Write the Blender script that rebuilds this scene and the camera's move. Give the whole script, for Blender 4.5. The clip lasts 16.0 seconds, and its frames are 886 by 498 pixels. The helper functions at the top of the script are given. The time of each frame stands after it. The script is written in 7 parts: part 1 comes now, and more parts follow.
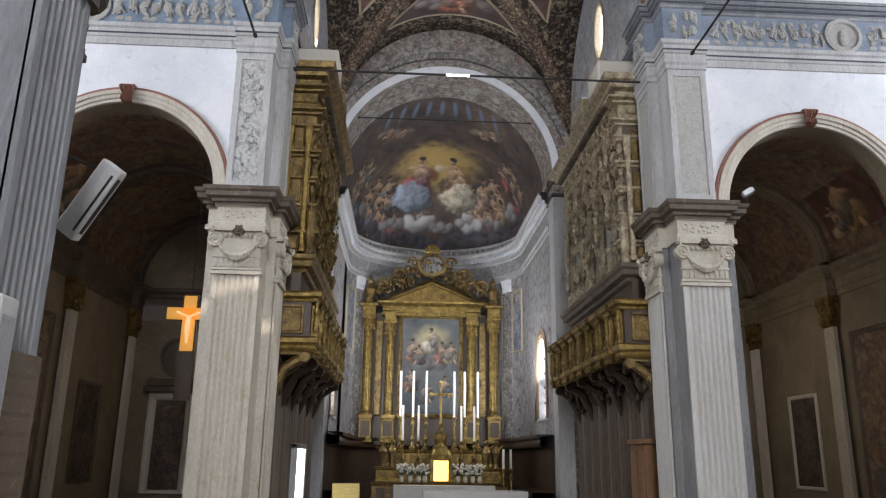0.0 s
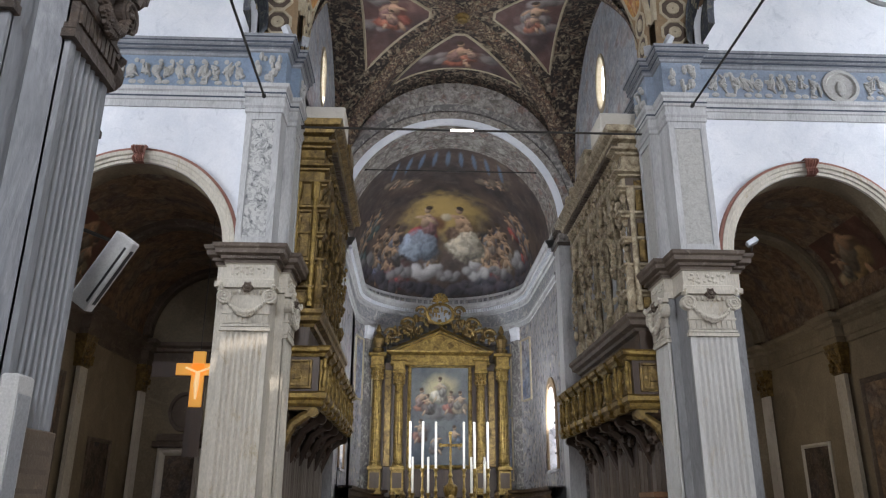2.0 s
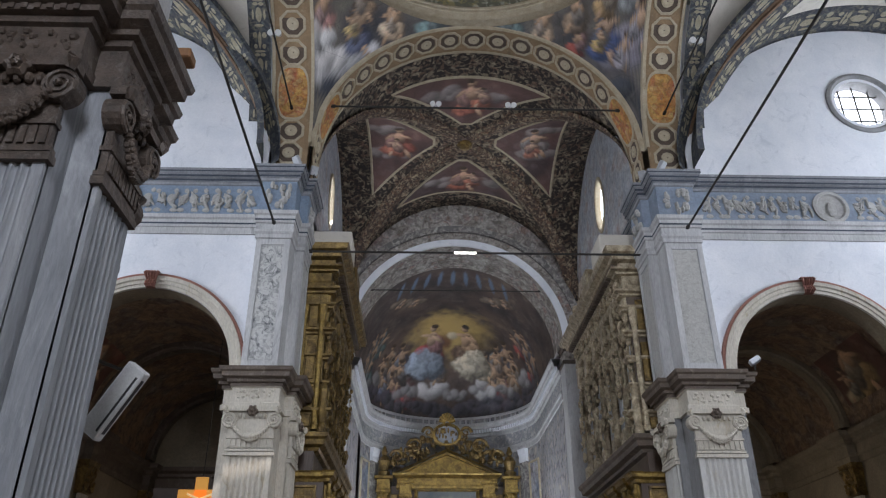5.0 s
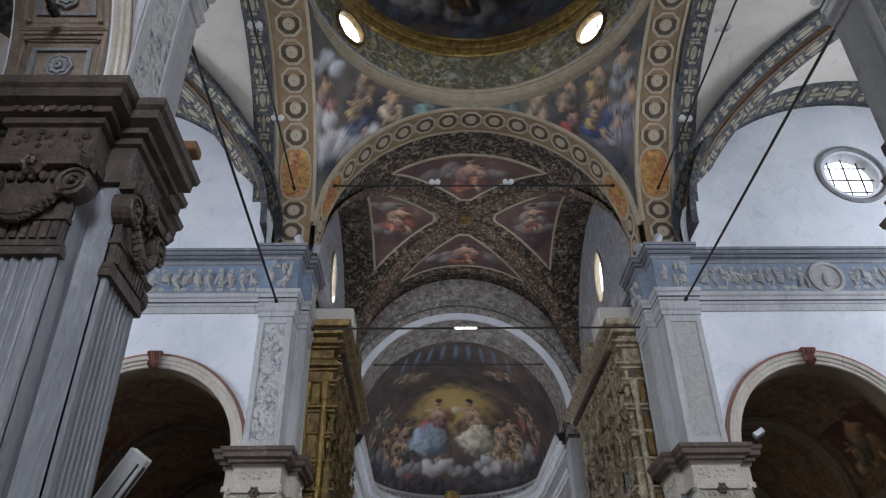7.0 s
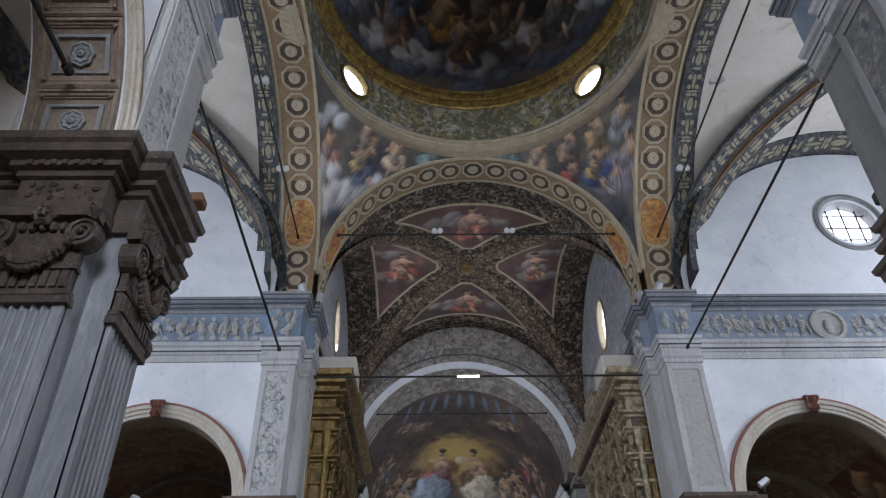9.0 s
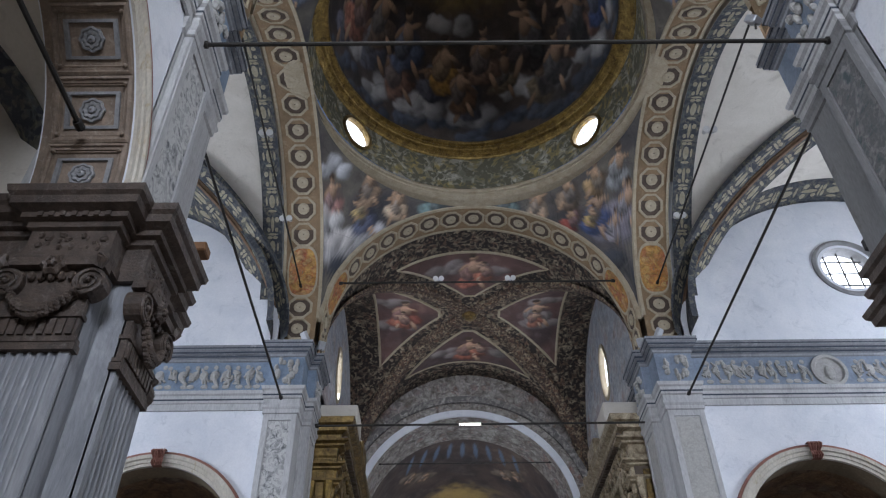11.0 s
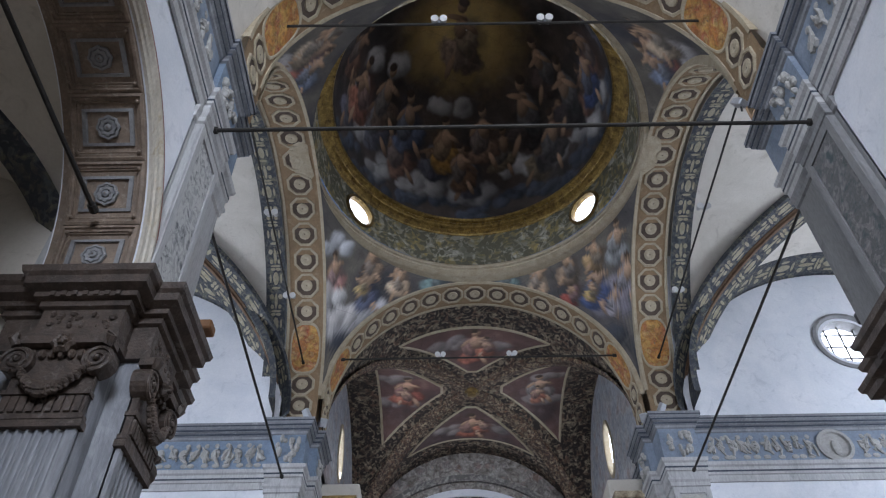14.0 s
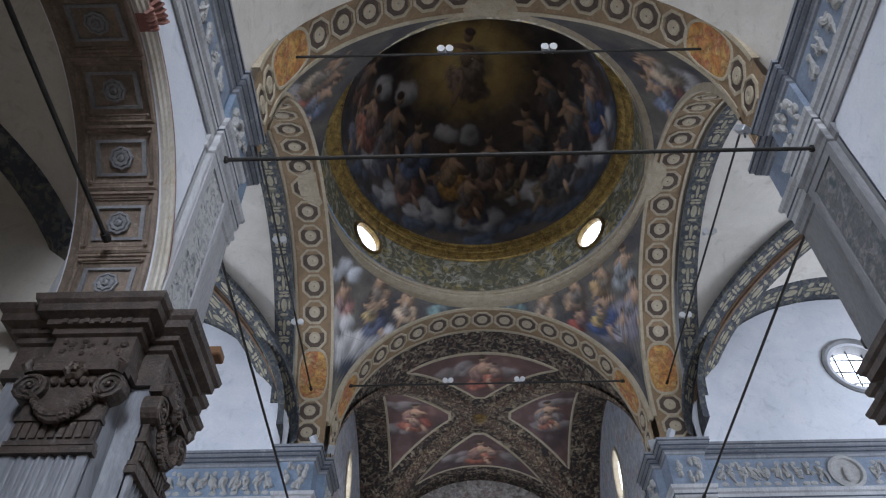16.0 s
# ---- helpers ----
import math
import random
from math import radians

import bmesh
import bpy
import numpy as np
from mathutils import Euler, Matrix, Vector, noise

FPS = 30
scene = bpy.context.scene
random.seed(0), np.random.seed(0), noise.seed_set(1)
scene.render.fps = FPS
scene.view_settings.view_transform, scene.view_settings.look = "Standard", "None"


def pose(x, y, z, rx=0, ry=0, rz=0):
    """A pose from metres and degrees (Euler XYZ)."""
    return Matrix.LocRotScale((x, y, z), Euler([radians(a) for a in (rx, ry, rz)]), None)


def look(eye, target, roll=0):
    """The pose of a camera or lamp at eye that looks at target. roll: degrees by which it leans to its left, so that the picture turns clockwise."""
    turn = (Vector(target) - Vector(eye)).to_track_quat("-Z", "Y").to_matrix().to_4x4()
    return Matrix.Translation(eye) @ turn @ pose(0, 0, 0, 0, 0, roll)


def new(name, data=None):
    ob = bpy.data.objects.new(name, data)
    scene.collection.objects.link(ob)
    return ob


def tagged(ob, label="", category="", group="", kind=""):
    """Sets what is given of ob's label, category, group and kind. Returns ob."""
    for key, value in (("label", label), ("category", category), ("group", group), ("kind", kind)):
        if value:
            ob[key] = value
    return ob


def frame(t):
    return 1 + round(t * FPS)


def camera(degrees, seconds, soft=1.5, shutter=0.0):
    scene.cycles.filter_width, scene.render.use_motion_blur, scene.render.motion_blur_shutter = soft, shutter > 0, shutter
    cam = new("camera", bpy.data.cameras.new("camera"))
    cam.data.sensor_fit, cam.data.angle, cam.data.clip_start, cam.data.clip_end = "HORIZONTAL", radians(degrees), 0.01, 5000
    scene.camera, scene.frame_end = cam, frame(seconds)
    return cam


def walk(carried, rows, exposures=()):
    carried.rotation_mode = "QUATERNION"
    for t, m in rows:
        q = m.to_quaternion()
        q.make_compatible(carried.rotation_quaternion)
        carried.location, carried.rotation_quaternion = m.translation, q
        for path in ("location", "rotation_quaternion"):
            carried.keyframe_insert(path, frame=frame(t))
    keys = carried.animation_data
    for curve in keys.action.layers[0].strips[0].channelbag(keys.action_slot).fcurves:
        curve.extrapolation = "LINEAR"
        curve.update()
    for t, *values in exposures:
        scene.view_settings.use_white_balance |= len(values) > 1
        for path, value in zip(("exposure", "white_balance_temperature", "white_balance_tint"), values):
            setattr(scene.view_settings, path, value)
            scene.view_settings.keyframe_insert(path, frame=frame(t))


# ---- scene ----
cam = camera(60.93, 16.0, soft=1.2)
EXPOSURES = [(0.0, 0.38, 7050, 17), (3.5, 0.20, 6700, 16), (7.0, -0.17, 6530, 17), (16.0, -0.05, 6250, 17)]
PATH = [
    (0.0, (-1.573, 0.000, 1.600), (-1.098, 9.630, 4.252), 0.80),
    (0.5, (-1.569, -0.053, 1.682), (-1.128, 9.562, 4.394), 0.81),
    (1.0, (-1.561, -0.107, 1.733), (-1.142, 9.475, 4.563), 0.73),
    (1.5, (-1.553, -0.160, 1.759), (-1.158, 9.377, 4.743), 0.48),
    (2.0, (-1.549, -0.212, 1.771), (-1.193, 9.252, 4.982), 0.21),
    (2.5, (-1.547, -0.263, 1.773), (-1.234, 9.105, 5.256), 0.11),
    (3.0, (-1.543, -0.315, 1.770), (-1.253, 8.963, 5.489), 0.11),
    (3.5, (-1.536, -0.370, 1.763), (-1.257, 8.806, 5.728), 0.13),
    (4.0, (-1.524, -0.435, 1.756), (-1.252, 8.645, 5.936), 0.09),
    (6.5, (-1.424, -0.812, 1.764), (-1.239, 7.692, 7.022), -0.52),
    (7.0, (-1.407, -0.874, 1.748), (-1.213, 7.518, 7.183), -0.88),
    (7.5, (-1.388, -0.920, 1.720), (-1.217, 7.353, 7.334), -1.11),
    (8.0, (-1.373, -0.961, 1.686), (-1.223, 7.194, 7.471), -1.06),
    (8.5, (-1.353, -0.996, 1.660), (-1.215, 7.077, 7.560), -0.93),
    (9.0, (-1.334, -1.038, 1.630), (-1.202, 6.988, 7.594), -0.81),
    (11.5, (-1.228, -1.259, 1.437), (-1.154, 6.260, 8.029), -0.91),
    (12.0, (-1.217, -1.298, 1.402), (-1.147, 6.126, 8.101), -0.88),
    (12.5, (-1.210, -1.338, 1.375), (-1.144, 5.984, 8.185), -0.92),
    (13.0, (-1.206, -1.374, 1.348), (-1.144, 5.824, 8.289), -1.08),
    (13.5, (-1.201, -1.405, 1.323), (-1.143, 5.665, 8.395), -1.11),
    (14.0, (-1.195, -1.439, 1.300), (-1.143, 5.509, 8.492), -1.16),
    (14.5, (-1.190, -1.472, 1.275), (-1.138, 5.362, 8.576), -1.29),
    (15.0, (-1.184, -1.499, 1.252), (-1.143, 5.252, 8.630), -1.33),
    (15.5, (-1.179, -1.519, 1.235), (-1.169, 5.197, 8.644), -1.18),
    (16.0, (-1.177, -1.535, 1.224), (-1.222, 5.165, 8.648), -0.79),
]
walk(cam, [(t, look(eye, target, roll)) for t, eye, target, roll in PATH], EXPOSURES)

# ---- world and light ----
world = bpy.data.worlds.new("sky")
scene.world = world
world.use_nodes = True
_sky = world.node_tree.nodes.new("ShaderNodeTexSky")
_sky.sky_type, _sky.sun_disc = "NISHITA", False
_sky.sun_elevation, _sky.sun_rotation = radians(40), radians(200)
_bg = world.node_tree.nodes["Background"]
_bg.inputs["Strength"].default_value = 0.12
world.node_tree.links.new(_sky.outputs["Color"], _bg.inputs["Color"])
_sun = bpy.data.lights.new("sun", "SUN")
_sun.energy, _sun.angle, _sun.color = 2.0, radians(0.5), (1.0, 0.95, 0.88)
new("sun", _sun).matrix_world = look((20, -40, 60), (0, 10, 0))


def window_light(place, target, width, height, watts, color=(0.80, 0.90, 1.0)):
    lamp = bpy.data.lights.new("window_light", "AREA")
    lamp.shape, lamp.size, lamp.size_y, lamp.energy, lamp.color = "RECTANGLE", width, height, watts, color
    new("window_light", lamp).matrix_world = look(place, target)


window_light((0.0, -15.2, 13.0), (0, 4, 12), 5.0, 5.0, 2900)          # added lamp for an unseen west window, none is built
window_light((16.9, 11.8, 11.5), (4, 11.8, 12), 3.6, 5.0, 980)        # added lamp at the south transept end, no window built
window_light((-16.9, 11.8, 11.5), (-4, 11.8, 12), 3.6, 5.0, 980)      # same at the north transept end
window_light((4.3, 22.9, 15.9), (0, 22.9, 14), 0.8, 1.5, 115)         # chancel lunettes
window_light((-4.7, 22.9, 15.9), (0, 22.9, 14), 0.8, 1.5, 115)
window_light((3.9, 31.2, 4.9), (-2.5, 35, 12.5), 1.0, 3.2, 420)            # apse windows
window_light((-4.2, 31.2, 4.9), (2, 35, 12.5), 1.0, 3.2, 420)
# unseen fill lamps for the chapels, whose inner walls have no opening
window_light((6.1, 22.5, 4.6), (11, 22.5, 3.0), 1.2, 2.4, 52, (1, 0.93, 0.80))
window_light((-6.1, 22.5, 4.6), (-11, 22.5, 3.0), 1.0, 2.0, 24, (1, 0.88, 0.72))

# ---- materials ----
class Nodes:
    """A small wrapper to write node trees in short lines."""

    def __init__(self, name, rough=0.7, metal=0.0):
        self.mat = bpy.data.materials.new(name)
        self.mat.use_nodes = True
        self.t = self.mat.node_tree
        self.b = self.t.nodes["Principled BSDF"]
        self.b.inputs["Roughness"].default_value, self.b.inputs["Metallic"].default_value = rough, metal
        self.pos = self.t.nodes.new("ShaderNodeTexCoord").outputs["Object"]

    def put(self, socket, value):
        if isinstance(value, bpy.types.NodeSocket):
            self.t.links.new(value, socket)
        elif isinstance(value, (tuple, list)) and len(value) == 3 and socket.type == "RGBA":
            socket.default_value = (*value, 1)
        else:
            socket.default_value = value

    def noise(self, scale, detail=4, rough=0.6, warp=0.0, at=None):
        n = self.t.nodes.new("ShaderNodeTexNoise")
        self.put(n.inputs["Vector"], at or self.pos)
        for key, v in (("Scale", scale), ("Detail", detail), ("Roughness", rough), ("Distortion", warp)):
            n.inputs[key].default_value = v
        return n.outputs["Fac"]

    def cells(self, scale, feature="F1", out="Distance", at=None, rand=1.0):
        n = self.t.nodes.new("ShaderNodeTexVoronoi")
        n.feature = feature
        self.put(n.inputs["Vector"], at or self.pos)
        n.inputs["Scale"].default_value, n.inputs["Randomness"].default_value = scale, rand
        return n.outputs[out]

    def ramp(self, fac, *stops):
        n = self.t.nodes.new("ShaderNodeValToRGB")
        while len(n.color_ramp.elements) < len(stops):
            n.color_ramp.elements.new(0.5)
        for e, (p, c) in zip(n.color_ramp.elements, stops):
            e.position, e.color = p, (*c, 1) if isinstance(c, (tuple, list)) else (c, c, c, 1)
        self.put(n.inputs["Fac"], fac)
        return n.outputs["Color"]

    def mix(self, fac, a, b, kind="MIX"):
        n = self.t.nodes.new("ShaderNodeMix")
        n.data_type, n.blend_type = "RGBA", kind
        self.put(n.inputs[0], fac), self.put(n.inputs[6], a), self.put(n.inputs[7], b)
        return n.outputs[2]

    def math(self, op, a, b=0.0, c=0.0):
        n = self.t.nodes.new("ShaderNodeMath")
        n.operation = op
        for s, v in zip(n.inputs, (a, b, c)):
            self.put(s, v)
        return n.outputs[0]

    def vec(self, op, a, b):
        n = self.t.nodes.new("ShaderNodeVectorMath")
        n.operation = op
        self.put(n.inputs[0], a), self.put(n.inputs[1], b)
        return n.outputs["Value"] if op in ("LENGTH", "DISTANCE", "DOT_PRODUCT") else n.outputs[0]

    def random(self):
        return self.t.nodes.new("ShaderNodeObjectInfo").outputs["Random"]

    def blob(self, center, size):
        """1 in the middle of an ellipsoid, fading to 0 at its rim, with a wavering outline."""
        d = self.vec("LENGTH", self.vec("DIVIDE", self.vec("SUBTRACT", self.warped, center), size), (0, 0, 0))
        return self.ramp(d, (0.80, 1.0), (0.95, 0.0))

    def done(self, color, height=None, strength=0.3, distance=0.02):
        self.put(self.b.inputs["Base Color"], color)
        if height is not None:
            n = self.t.nodes.new("ShaderNodeBump")
            n.inputs["Strength"].default_value, n.inputs["Distance"].default_value = strength, distance
            self.put(n.inputs["Height"], height)
            self.put(self.b.inputs["Normal"], n.outputs["Normal"])
        return self.mat


def surface(name, a, b, scale=1.5, fine=30, rough=0.75, metal=0.0, bump=0.25, stretch=(1, 1, 1), stain=None, grain=0.55):
    """Two tones in large soft stains, with fine grain over them."""
    n = Nodes(name, rough, metal)
    at = n.vec("MULTIPLY", n.pos, stretch)
    big, small = n.noise(scale, 5, 0.65, 0.6, at), n.noise(fine, 4, 0.6, 0, at)
    col = n.mix(n.ramp(big, (0.3, 0.0), (0.7, 1.0)), a, b)
    if stain:
        spots = n.ramp(n.noise(scale * 2.3, 6, 0.7, 1.2, at), (0.56, 0.0), (0.72, 0.75))
        col = n.mix(spots, col, stain)
    col = n.mix(0.5, col, n.ramp(small, (0.3, grain), (0.7, 1.05)), "MULTIPLY")
    n.put(n.b.inputs["Roughness"], n.math("ADD", n.math("MULTIPLY", big, 0.25), rough - 0.12))
    return n.done(col, small, bump)


def fresco(name, tones, scale=1.0, blobs=(), sharp=1.0, rough=0.8, dark=0.5):
    """Painted plaster: crowded patches of many tones with soft modelling, and larger passages (place, size, tone) over them."""
    n = Nodes(name, rough)
    swirl = n.t.nodes.new("ShaderNodeTexNoise")
    swirl.inputs["Scale"].default_value, swirl.inputs["Detail"].default_value = 2.1 * scale, 5
    n.put(swirl.inputs["Vector"], n.pos)
    n.warped = n.vec("ADD", n.pos, n.vec("MULTIPLY", n.vec("SUBTRACT", swirl.outputs["Color"], (0.5, 0.5, 0.5)), (0.5 / scale,) * 3))
    pick = n.cells(1.6 * scale, "SMOOTH_F1", "Color", n.warped)
    sep = n.t.nodes.new("ShaderNodeSeparateColor")
    n.put(sep.inputs[0], pick)
    steps = [(0.12 + 0.76 * i / (len(tones) - 1), c) for i, c in enumerate(tones)]
    col = n.ramp(sep.outputs[0], *steps)
    pick2 = n.cells(3.4 * scale, "SMOOTH_F1", "Color", n.warped)
    sep2 = n.t.nodes.new("ShaderNodeSeparateColor")
    n.put(sep2.inputs[0], pick2)
    col = n.mix(0.42, col, n.ramp(sep2.outputs[1], *steps))
    for center, size, tone in blobs:
        inner = n.mix(0.5, tone, n.ramp(sep2.outputs[2], (0.2, [v * 0.35 for v in tone]), (0.8, [min(1, v * 1.5) for v in tone])))
        col = n.mix(n.blob(center, size), col, inner)
    shade = n.ramp(n.noise(3.4 * scale, 5, 0.62, 0.8, n.warped), (0.34, dark), (0.62, 1.12))
    col = n.mix(1.0, col, shade, "MULTIPLY")
    folds = n.ramp(n.cells(3.4 * scale, "DISTANCE_TO_EDGE", "Distance", n.warped), (0.0, 0.42), (0.16, 1.06))
    col = n.mix(0.22, col, folds, "MULTIPLY")
    lights = n.ramp(n.noise(9 * scale, 4, 0.6, 1.5, n.warped), (0.52, 0.0), (0.72, 0.25))
    col = n.mix(lights, col, (0.55, 0.47, 0.38))
    grain = n.noise(26, 5, 0.7)
    col = n.mix(0.5, col, n.ramp(grain, (0.3, 0.55), (0.7, 1.05)), "MULTIPLY")
    return n.done(col, grain, 0.15)


def scrolls(name, ground, figure, scale=5.0, third=None, rough=0.8, relief=0.5):
    """Painted or carved foliage scrolls: pale curling shapes on a ground."""
    n = Nodes(name, rough)
    swirl = n.t.nodes.new("ShaderNodeTexNoise")
    swirl.inputs["Scale"].default_value = scale * 0.8
    n.put(swirl.inputs["Vector"], n.pos)
    at = n.vec("ADD", n.pos, n.vec("MULTIPLY", n.vec("SUBTRACT", swirl.outputs["Color"], (0.5, 0.5, 0.5)), (2.2 / scale,) * 3))
    d = n.cells(scale, "F1", "Distance", at)
    curl = n.ramp(n.math("SINE", n.math("MULTIPLY", d, 11.0)), (0.45, 0.0), (0.8, 1.0))
    leaf = n.ramp(n.noise(scale * 1.15, 3, 0.55, 2.2), (0.49, 0.0), (0.56, 1.0))
    shape = n.mix(0.62, curl, leaf)
    patch = n.ramp(n.noise(scale * 0.6, 3, 0.6, 1.0), (0.34, 0.35), (0.52, 1.0))
    fac = n.mix(1.0, shape, patch, "MULTIPLY")
    fig = n.mix(n.ramp(n.noise(scale * 1.4, 2), (0.45, 0.0), (0.6, 1.0)), figure, third or figure)
    col = n.mix(fac, ground, fig)
    grain = n.noise(24, 5, 0.7)
    col = n.mix(0.5, col, n.ramp(grain, (0.3, 0.55), (0.7, 1.05)), "MULTIPLY")
    return n.done(col, fac, relief, 0.03)


def glow(name, color, strength):
    n = Nodes(name)
    n.put(n.b.inputs["Emission Color"], color)
    n.b.inputs["Emission Strength"].default_value = strength
    return n.done(color)


PLASTER = surface("white_plaster", (0.80, 0.81, 0.84), (0.67, 0.70, 0.75), 0.9, 22, 0.85, stain=(0.54, 0.57, 0.62), grain=0.9)
CREAM = surface("cream_plaster", (0.66, 0.62, 0.55), (0.55, 0.51, 0.44), 0.9, 20, 0.85, stain=(0.42, 0.38, 0.32), grain=0.88)
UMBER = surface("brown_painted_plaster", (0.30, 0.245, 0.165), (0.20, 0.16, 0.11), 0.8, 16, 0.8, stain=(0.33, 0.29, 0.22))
STONE = surface("grey_stone", (0.58, 0.58, 0.575), (0.41, 0.41, 0.41), 1.2, 26, 0.6, stretch=(1, 1, 0.25), stain=(0.24, 0.235, 0.23), bump=0.4)
LIGHTSTONE = surface("pale_fluted_stone", (0.60, 0.59, 0.56), (0.47, 0.46, 0.43), 1.4, 26, 0.6, stain=(0.42, 0.37, 0.28), bump=0.35, stretch=(1, 1, 0.3), grain=0.75)
WARM = surface("warm_grey_stone", (0.64, 0.59, 0.50), (0.50, 0.455, 0.375), 1.6, 26, 0.6, stain=(0.40, 0.31, 0.17), bump=0.4, stretch=(1, 1, 0.4))
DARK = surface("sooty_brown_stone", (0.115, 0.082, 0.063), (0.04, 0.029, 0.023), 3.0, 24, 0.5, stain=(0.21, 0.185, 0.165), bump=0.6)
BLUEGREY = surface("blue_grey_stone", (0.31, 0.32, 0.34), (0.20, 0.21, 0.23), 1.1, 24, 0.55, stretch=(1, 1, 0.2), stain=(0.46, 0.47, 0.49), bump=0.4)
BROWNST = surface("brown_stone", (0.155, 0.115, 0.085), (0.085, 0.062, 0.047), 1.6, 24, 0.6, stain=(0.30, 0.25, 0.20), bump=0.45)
COFFERSTONE = surface("brown_coffer_stone", (0.30, 0.225, 0.165), (0.17, 0.125, 0.092), 2.4, 24, 0.65, stain=(0.42, 0.36, 0.29), bump=0.45)
BRICKRED = surface("terracotta", (0.36, 0.16, 0.12), (0.25, 0.11, 0.085), 4, 30, 0.75, stain=(0.45, 0.28, 0.22), bump=0.5)
# near-black stains put the shade of carved crevices into the gilding
GOLD = surface("gilded_wood", (0.47, 0.32, 0.095), (0.11, 0.066, 0.02), 4.0, 18, 0.34, 0.7, 1.0, stain=(0.03, 0.019, 0.009), grain=0.3)
OLDGOLD = surface("dull_gilding", (0.36, 0.24, 0.08), (0.065, 0.04, 0.017), 4.0, 16, 0.36, 0.6, 1.0, stain=(0.02, 0.013, 0.008), grain=0.3)
# pale tone raised to carry the south organ's highlights
GREYGOLD = surface("greyed_gilding", (0.66, 0.56, 0.39), (0.17, 0.12, 0.07), 5.0, 26, 0.38, 0.3, 1.0, stain=(0.03, 0.022, 0.015))
WOOD = surface("dark_walnut", (0.085, 0.05, 0.03), (0.045, 0.027, 0.017), 2.0, 26, 0.45, 0.0, 0.3, stretch=(1, 1, 0.15))
OLDBOARD = surface("worn_grey_brown_boards", (0.20, 0.165, 0.135), (0.12, 0.092, 0.072), 2.0, 26, 0.55, 0.0, 0.35, stretch=(1, 1, 0.15), stain=(0.27, 0.22, 0.18))
OAK = surface("reddish_wood", (0.27, 0.13, 0.055), (0.17, 0.08, 0.035), 2.0, 30, 0.45, 0.0, 0.3, stretch=(1, 1, 0.15))
TIN = surface("tin_pipes", (0.56, 0.57, 0.58), (0.42, 0.43, 0.44), 3, 40, 0.32, 0.9, 0.1)
IRON = surface("dark_iron", (0.06, 0.055, 0.05), (0.035, 0.033, 0.03), 4, 40, 0.55, 0.6, 0.2)
STEEL = surface("grey_metal", (0.55, 0.57, 0.6), (0.42, 0.44, 0.47), 4, 40, 0.4, 0.5, 0.1)
PLASTIC = surface("pale_grey_plastic", (0.62, 0.62, 0.61), (0.55, 0.55, 0.54), 2, 60, 0.5, 0, 0.05)
BLACK = surface("black_plastic", (0.03, 0.03, 0.032), (0.02, 0.02, 0.02), 4, 60, 0.5, 0, 0.1)
LINEN = surface("white_linen", (0.80, 0.79, 0.75), (0.70, 0.69, 0.66), 3, 60, 0.85, 0, 0.3)
BROCADE = scrolls("yellow_brocade", (0.55, 0.42, 0.13), (0.68, 0.58, 0.28), 9)
WAX = surface("candle_wax", (0.80, 0.77, 0.68), (0.74, 0.70, 0.60), 4, 40, 0.5, 0, 0.05)
PETAL = surface("white_petals", (0.82, 0.80, 0.74), (0.72, 0.66, 0.52), 20, 60, 0.7)
LEAF = surface("leaves", (0.06, 0.10, 0.035), (0.035, 0.06, 0.02), 12, 60, 0.6)
RED = surface("red_glass_and_cloth", (0.42, 0.05, 0.04), (0.28, 0.03, 0.03), 5, 40, 0.5)
PLAQUE = surface("brown_marble_slab", (0.17, 0.125, 0.088), (0.12, 0.088, 0.062), 2.5, 30, 0.45, stain=(0.31, 0.25, 0.19))
INK = surface("worn_lettering", (0.12, 0.09, 0.065), (0.15, 0.115, 0.085), 5, 40, 0.6)
FLOOR = surface("floor_marble", (0.42, 0.36, 0.31), (0.31, 0.25, 0.21), 1.2, 20, 0.35, stain=(0.48, 0.45, 0.4))
BRIGHT = glow("bright_sky_outside", (0.84, 0.92, 1.0), 4.5)
LITCROSS = glow("lit_crucifix_panel", (0.95, 0.46, 0.09), 0.26)
LITCORPUS = glow("lit_carved_corpus", (1.0, 0.68, 0.34), 0.45)
TABER = glow("lit_tabernacle", (1.0, 0.62, 0.16), 2.2)
TUBE = glow("lamp_tube", (1.0, 0.98, 0.95), 6.0)

FRIEZE_BLUE = surface("blue_frieze_ground", (0.24, 0.31, 0.40), (0.17, 0.225, 0.30), 2.5, 20, 0.8, stain=(0.26, 0.31, 0.36))
FRIEZE_PALE = surface("pale_frieze_ground", (0.27, 0.32, 0.39), (0.19, 0.235, 0.30), 2.5, 20, 0.8, stain=(0.20, 0.26, 0.33))
NAVY = surface("dark_blue_fillet", (0.06, 0.075, 0.10), (0.035, 0.045, 0.065), 3, 30, 0.7)
RELIEF = surface("pale_figures", (0.46, 0.45, 0.42), (0.34, 0.335, 0.32), 3.5, 20, 0.8, stain=(0.28, 0.28, 0.27))
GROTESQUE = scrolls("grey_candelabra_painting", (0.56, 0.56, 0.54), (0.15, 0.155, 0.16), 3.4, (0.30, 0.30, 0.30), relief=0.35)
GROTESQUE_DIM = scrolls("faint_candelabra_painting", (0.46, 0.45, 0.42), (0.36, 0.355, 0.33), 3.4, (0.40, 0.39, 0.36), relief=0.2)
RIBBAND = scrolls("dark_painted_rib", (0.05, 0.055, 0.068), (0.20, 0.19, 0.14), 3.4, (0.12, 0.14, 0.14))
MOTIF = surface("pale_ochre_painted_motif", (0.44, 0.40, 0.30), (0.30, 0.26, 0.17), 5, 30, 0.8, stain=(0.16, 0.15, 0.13))
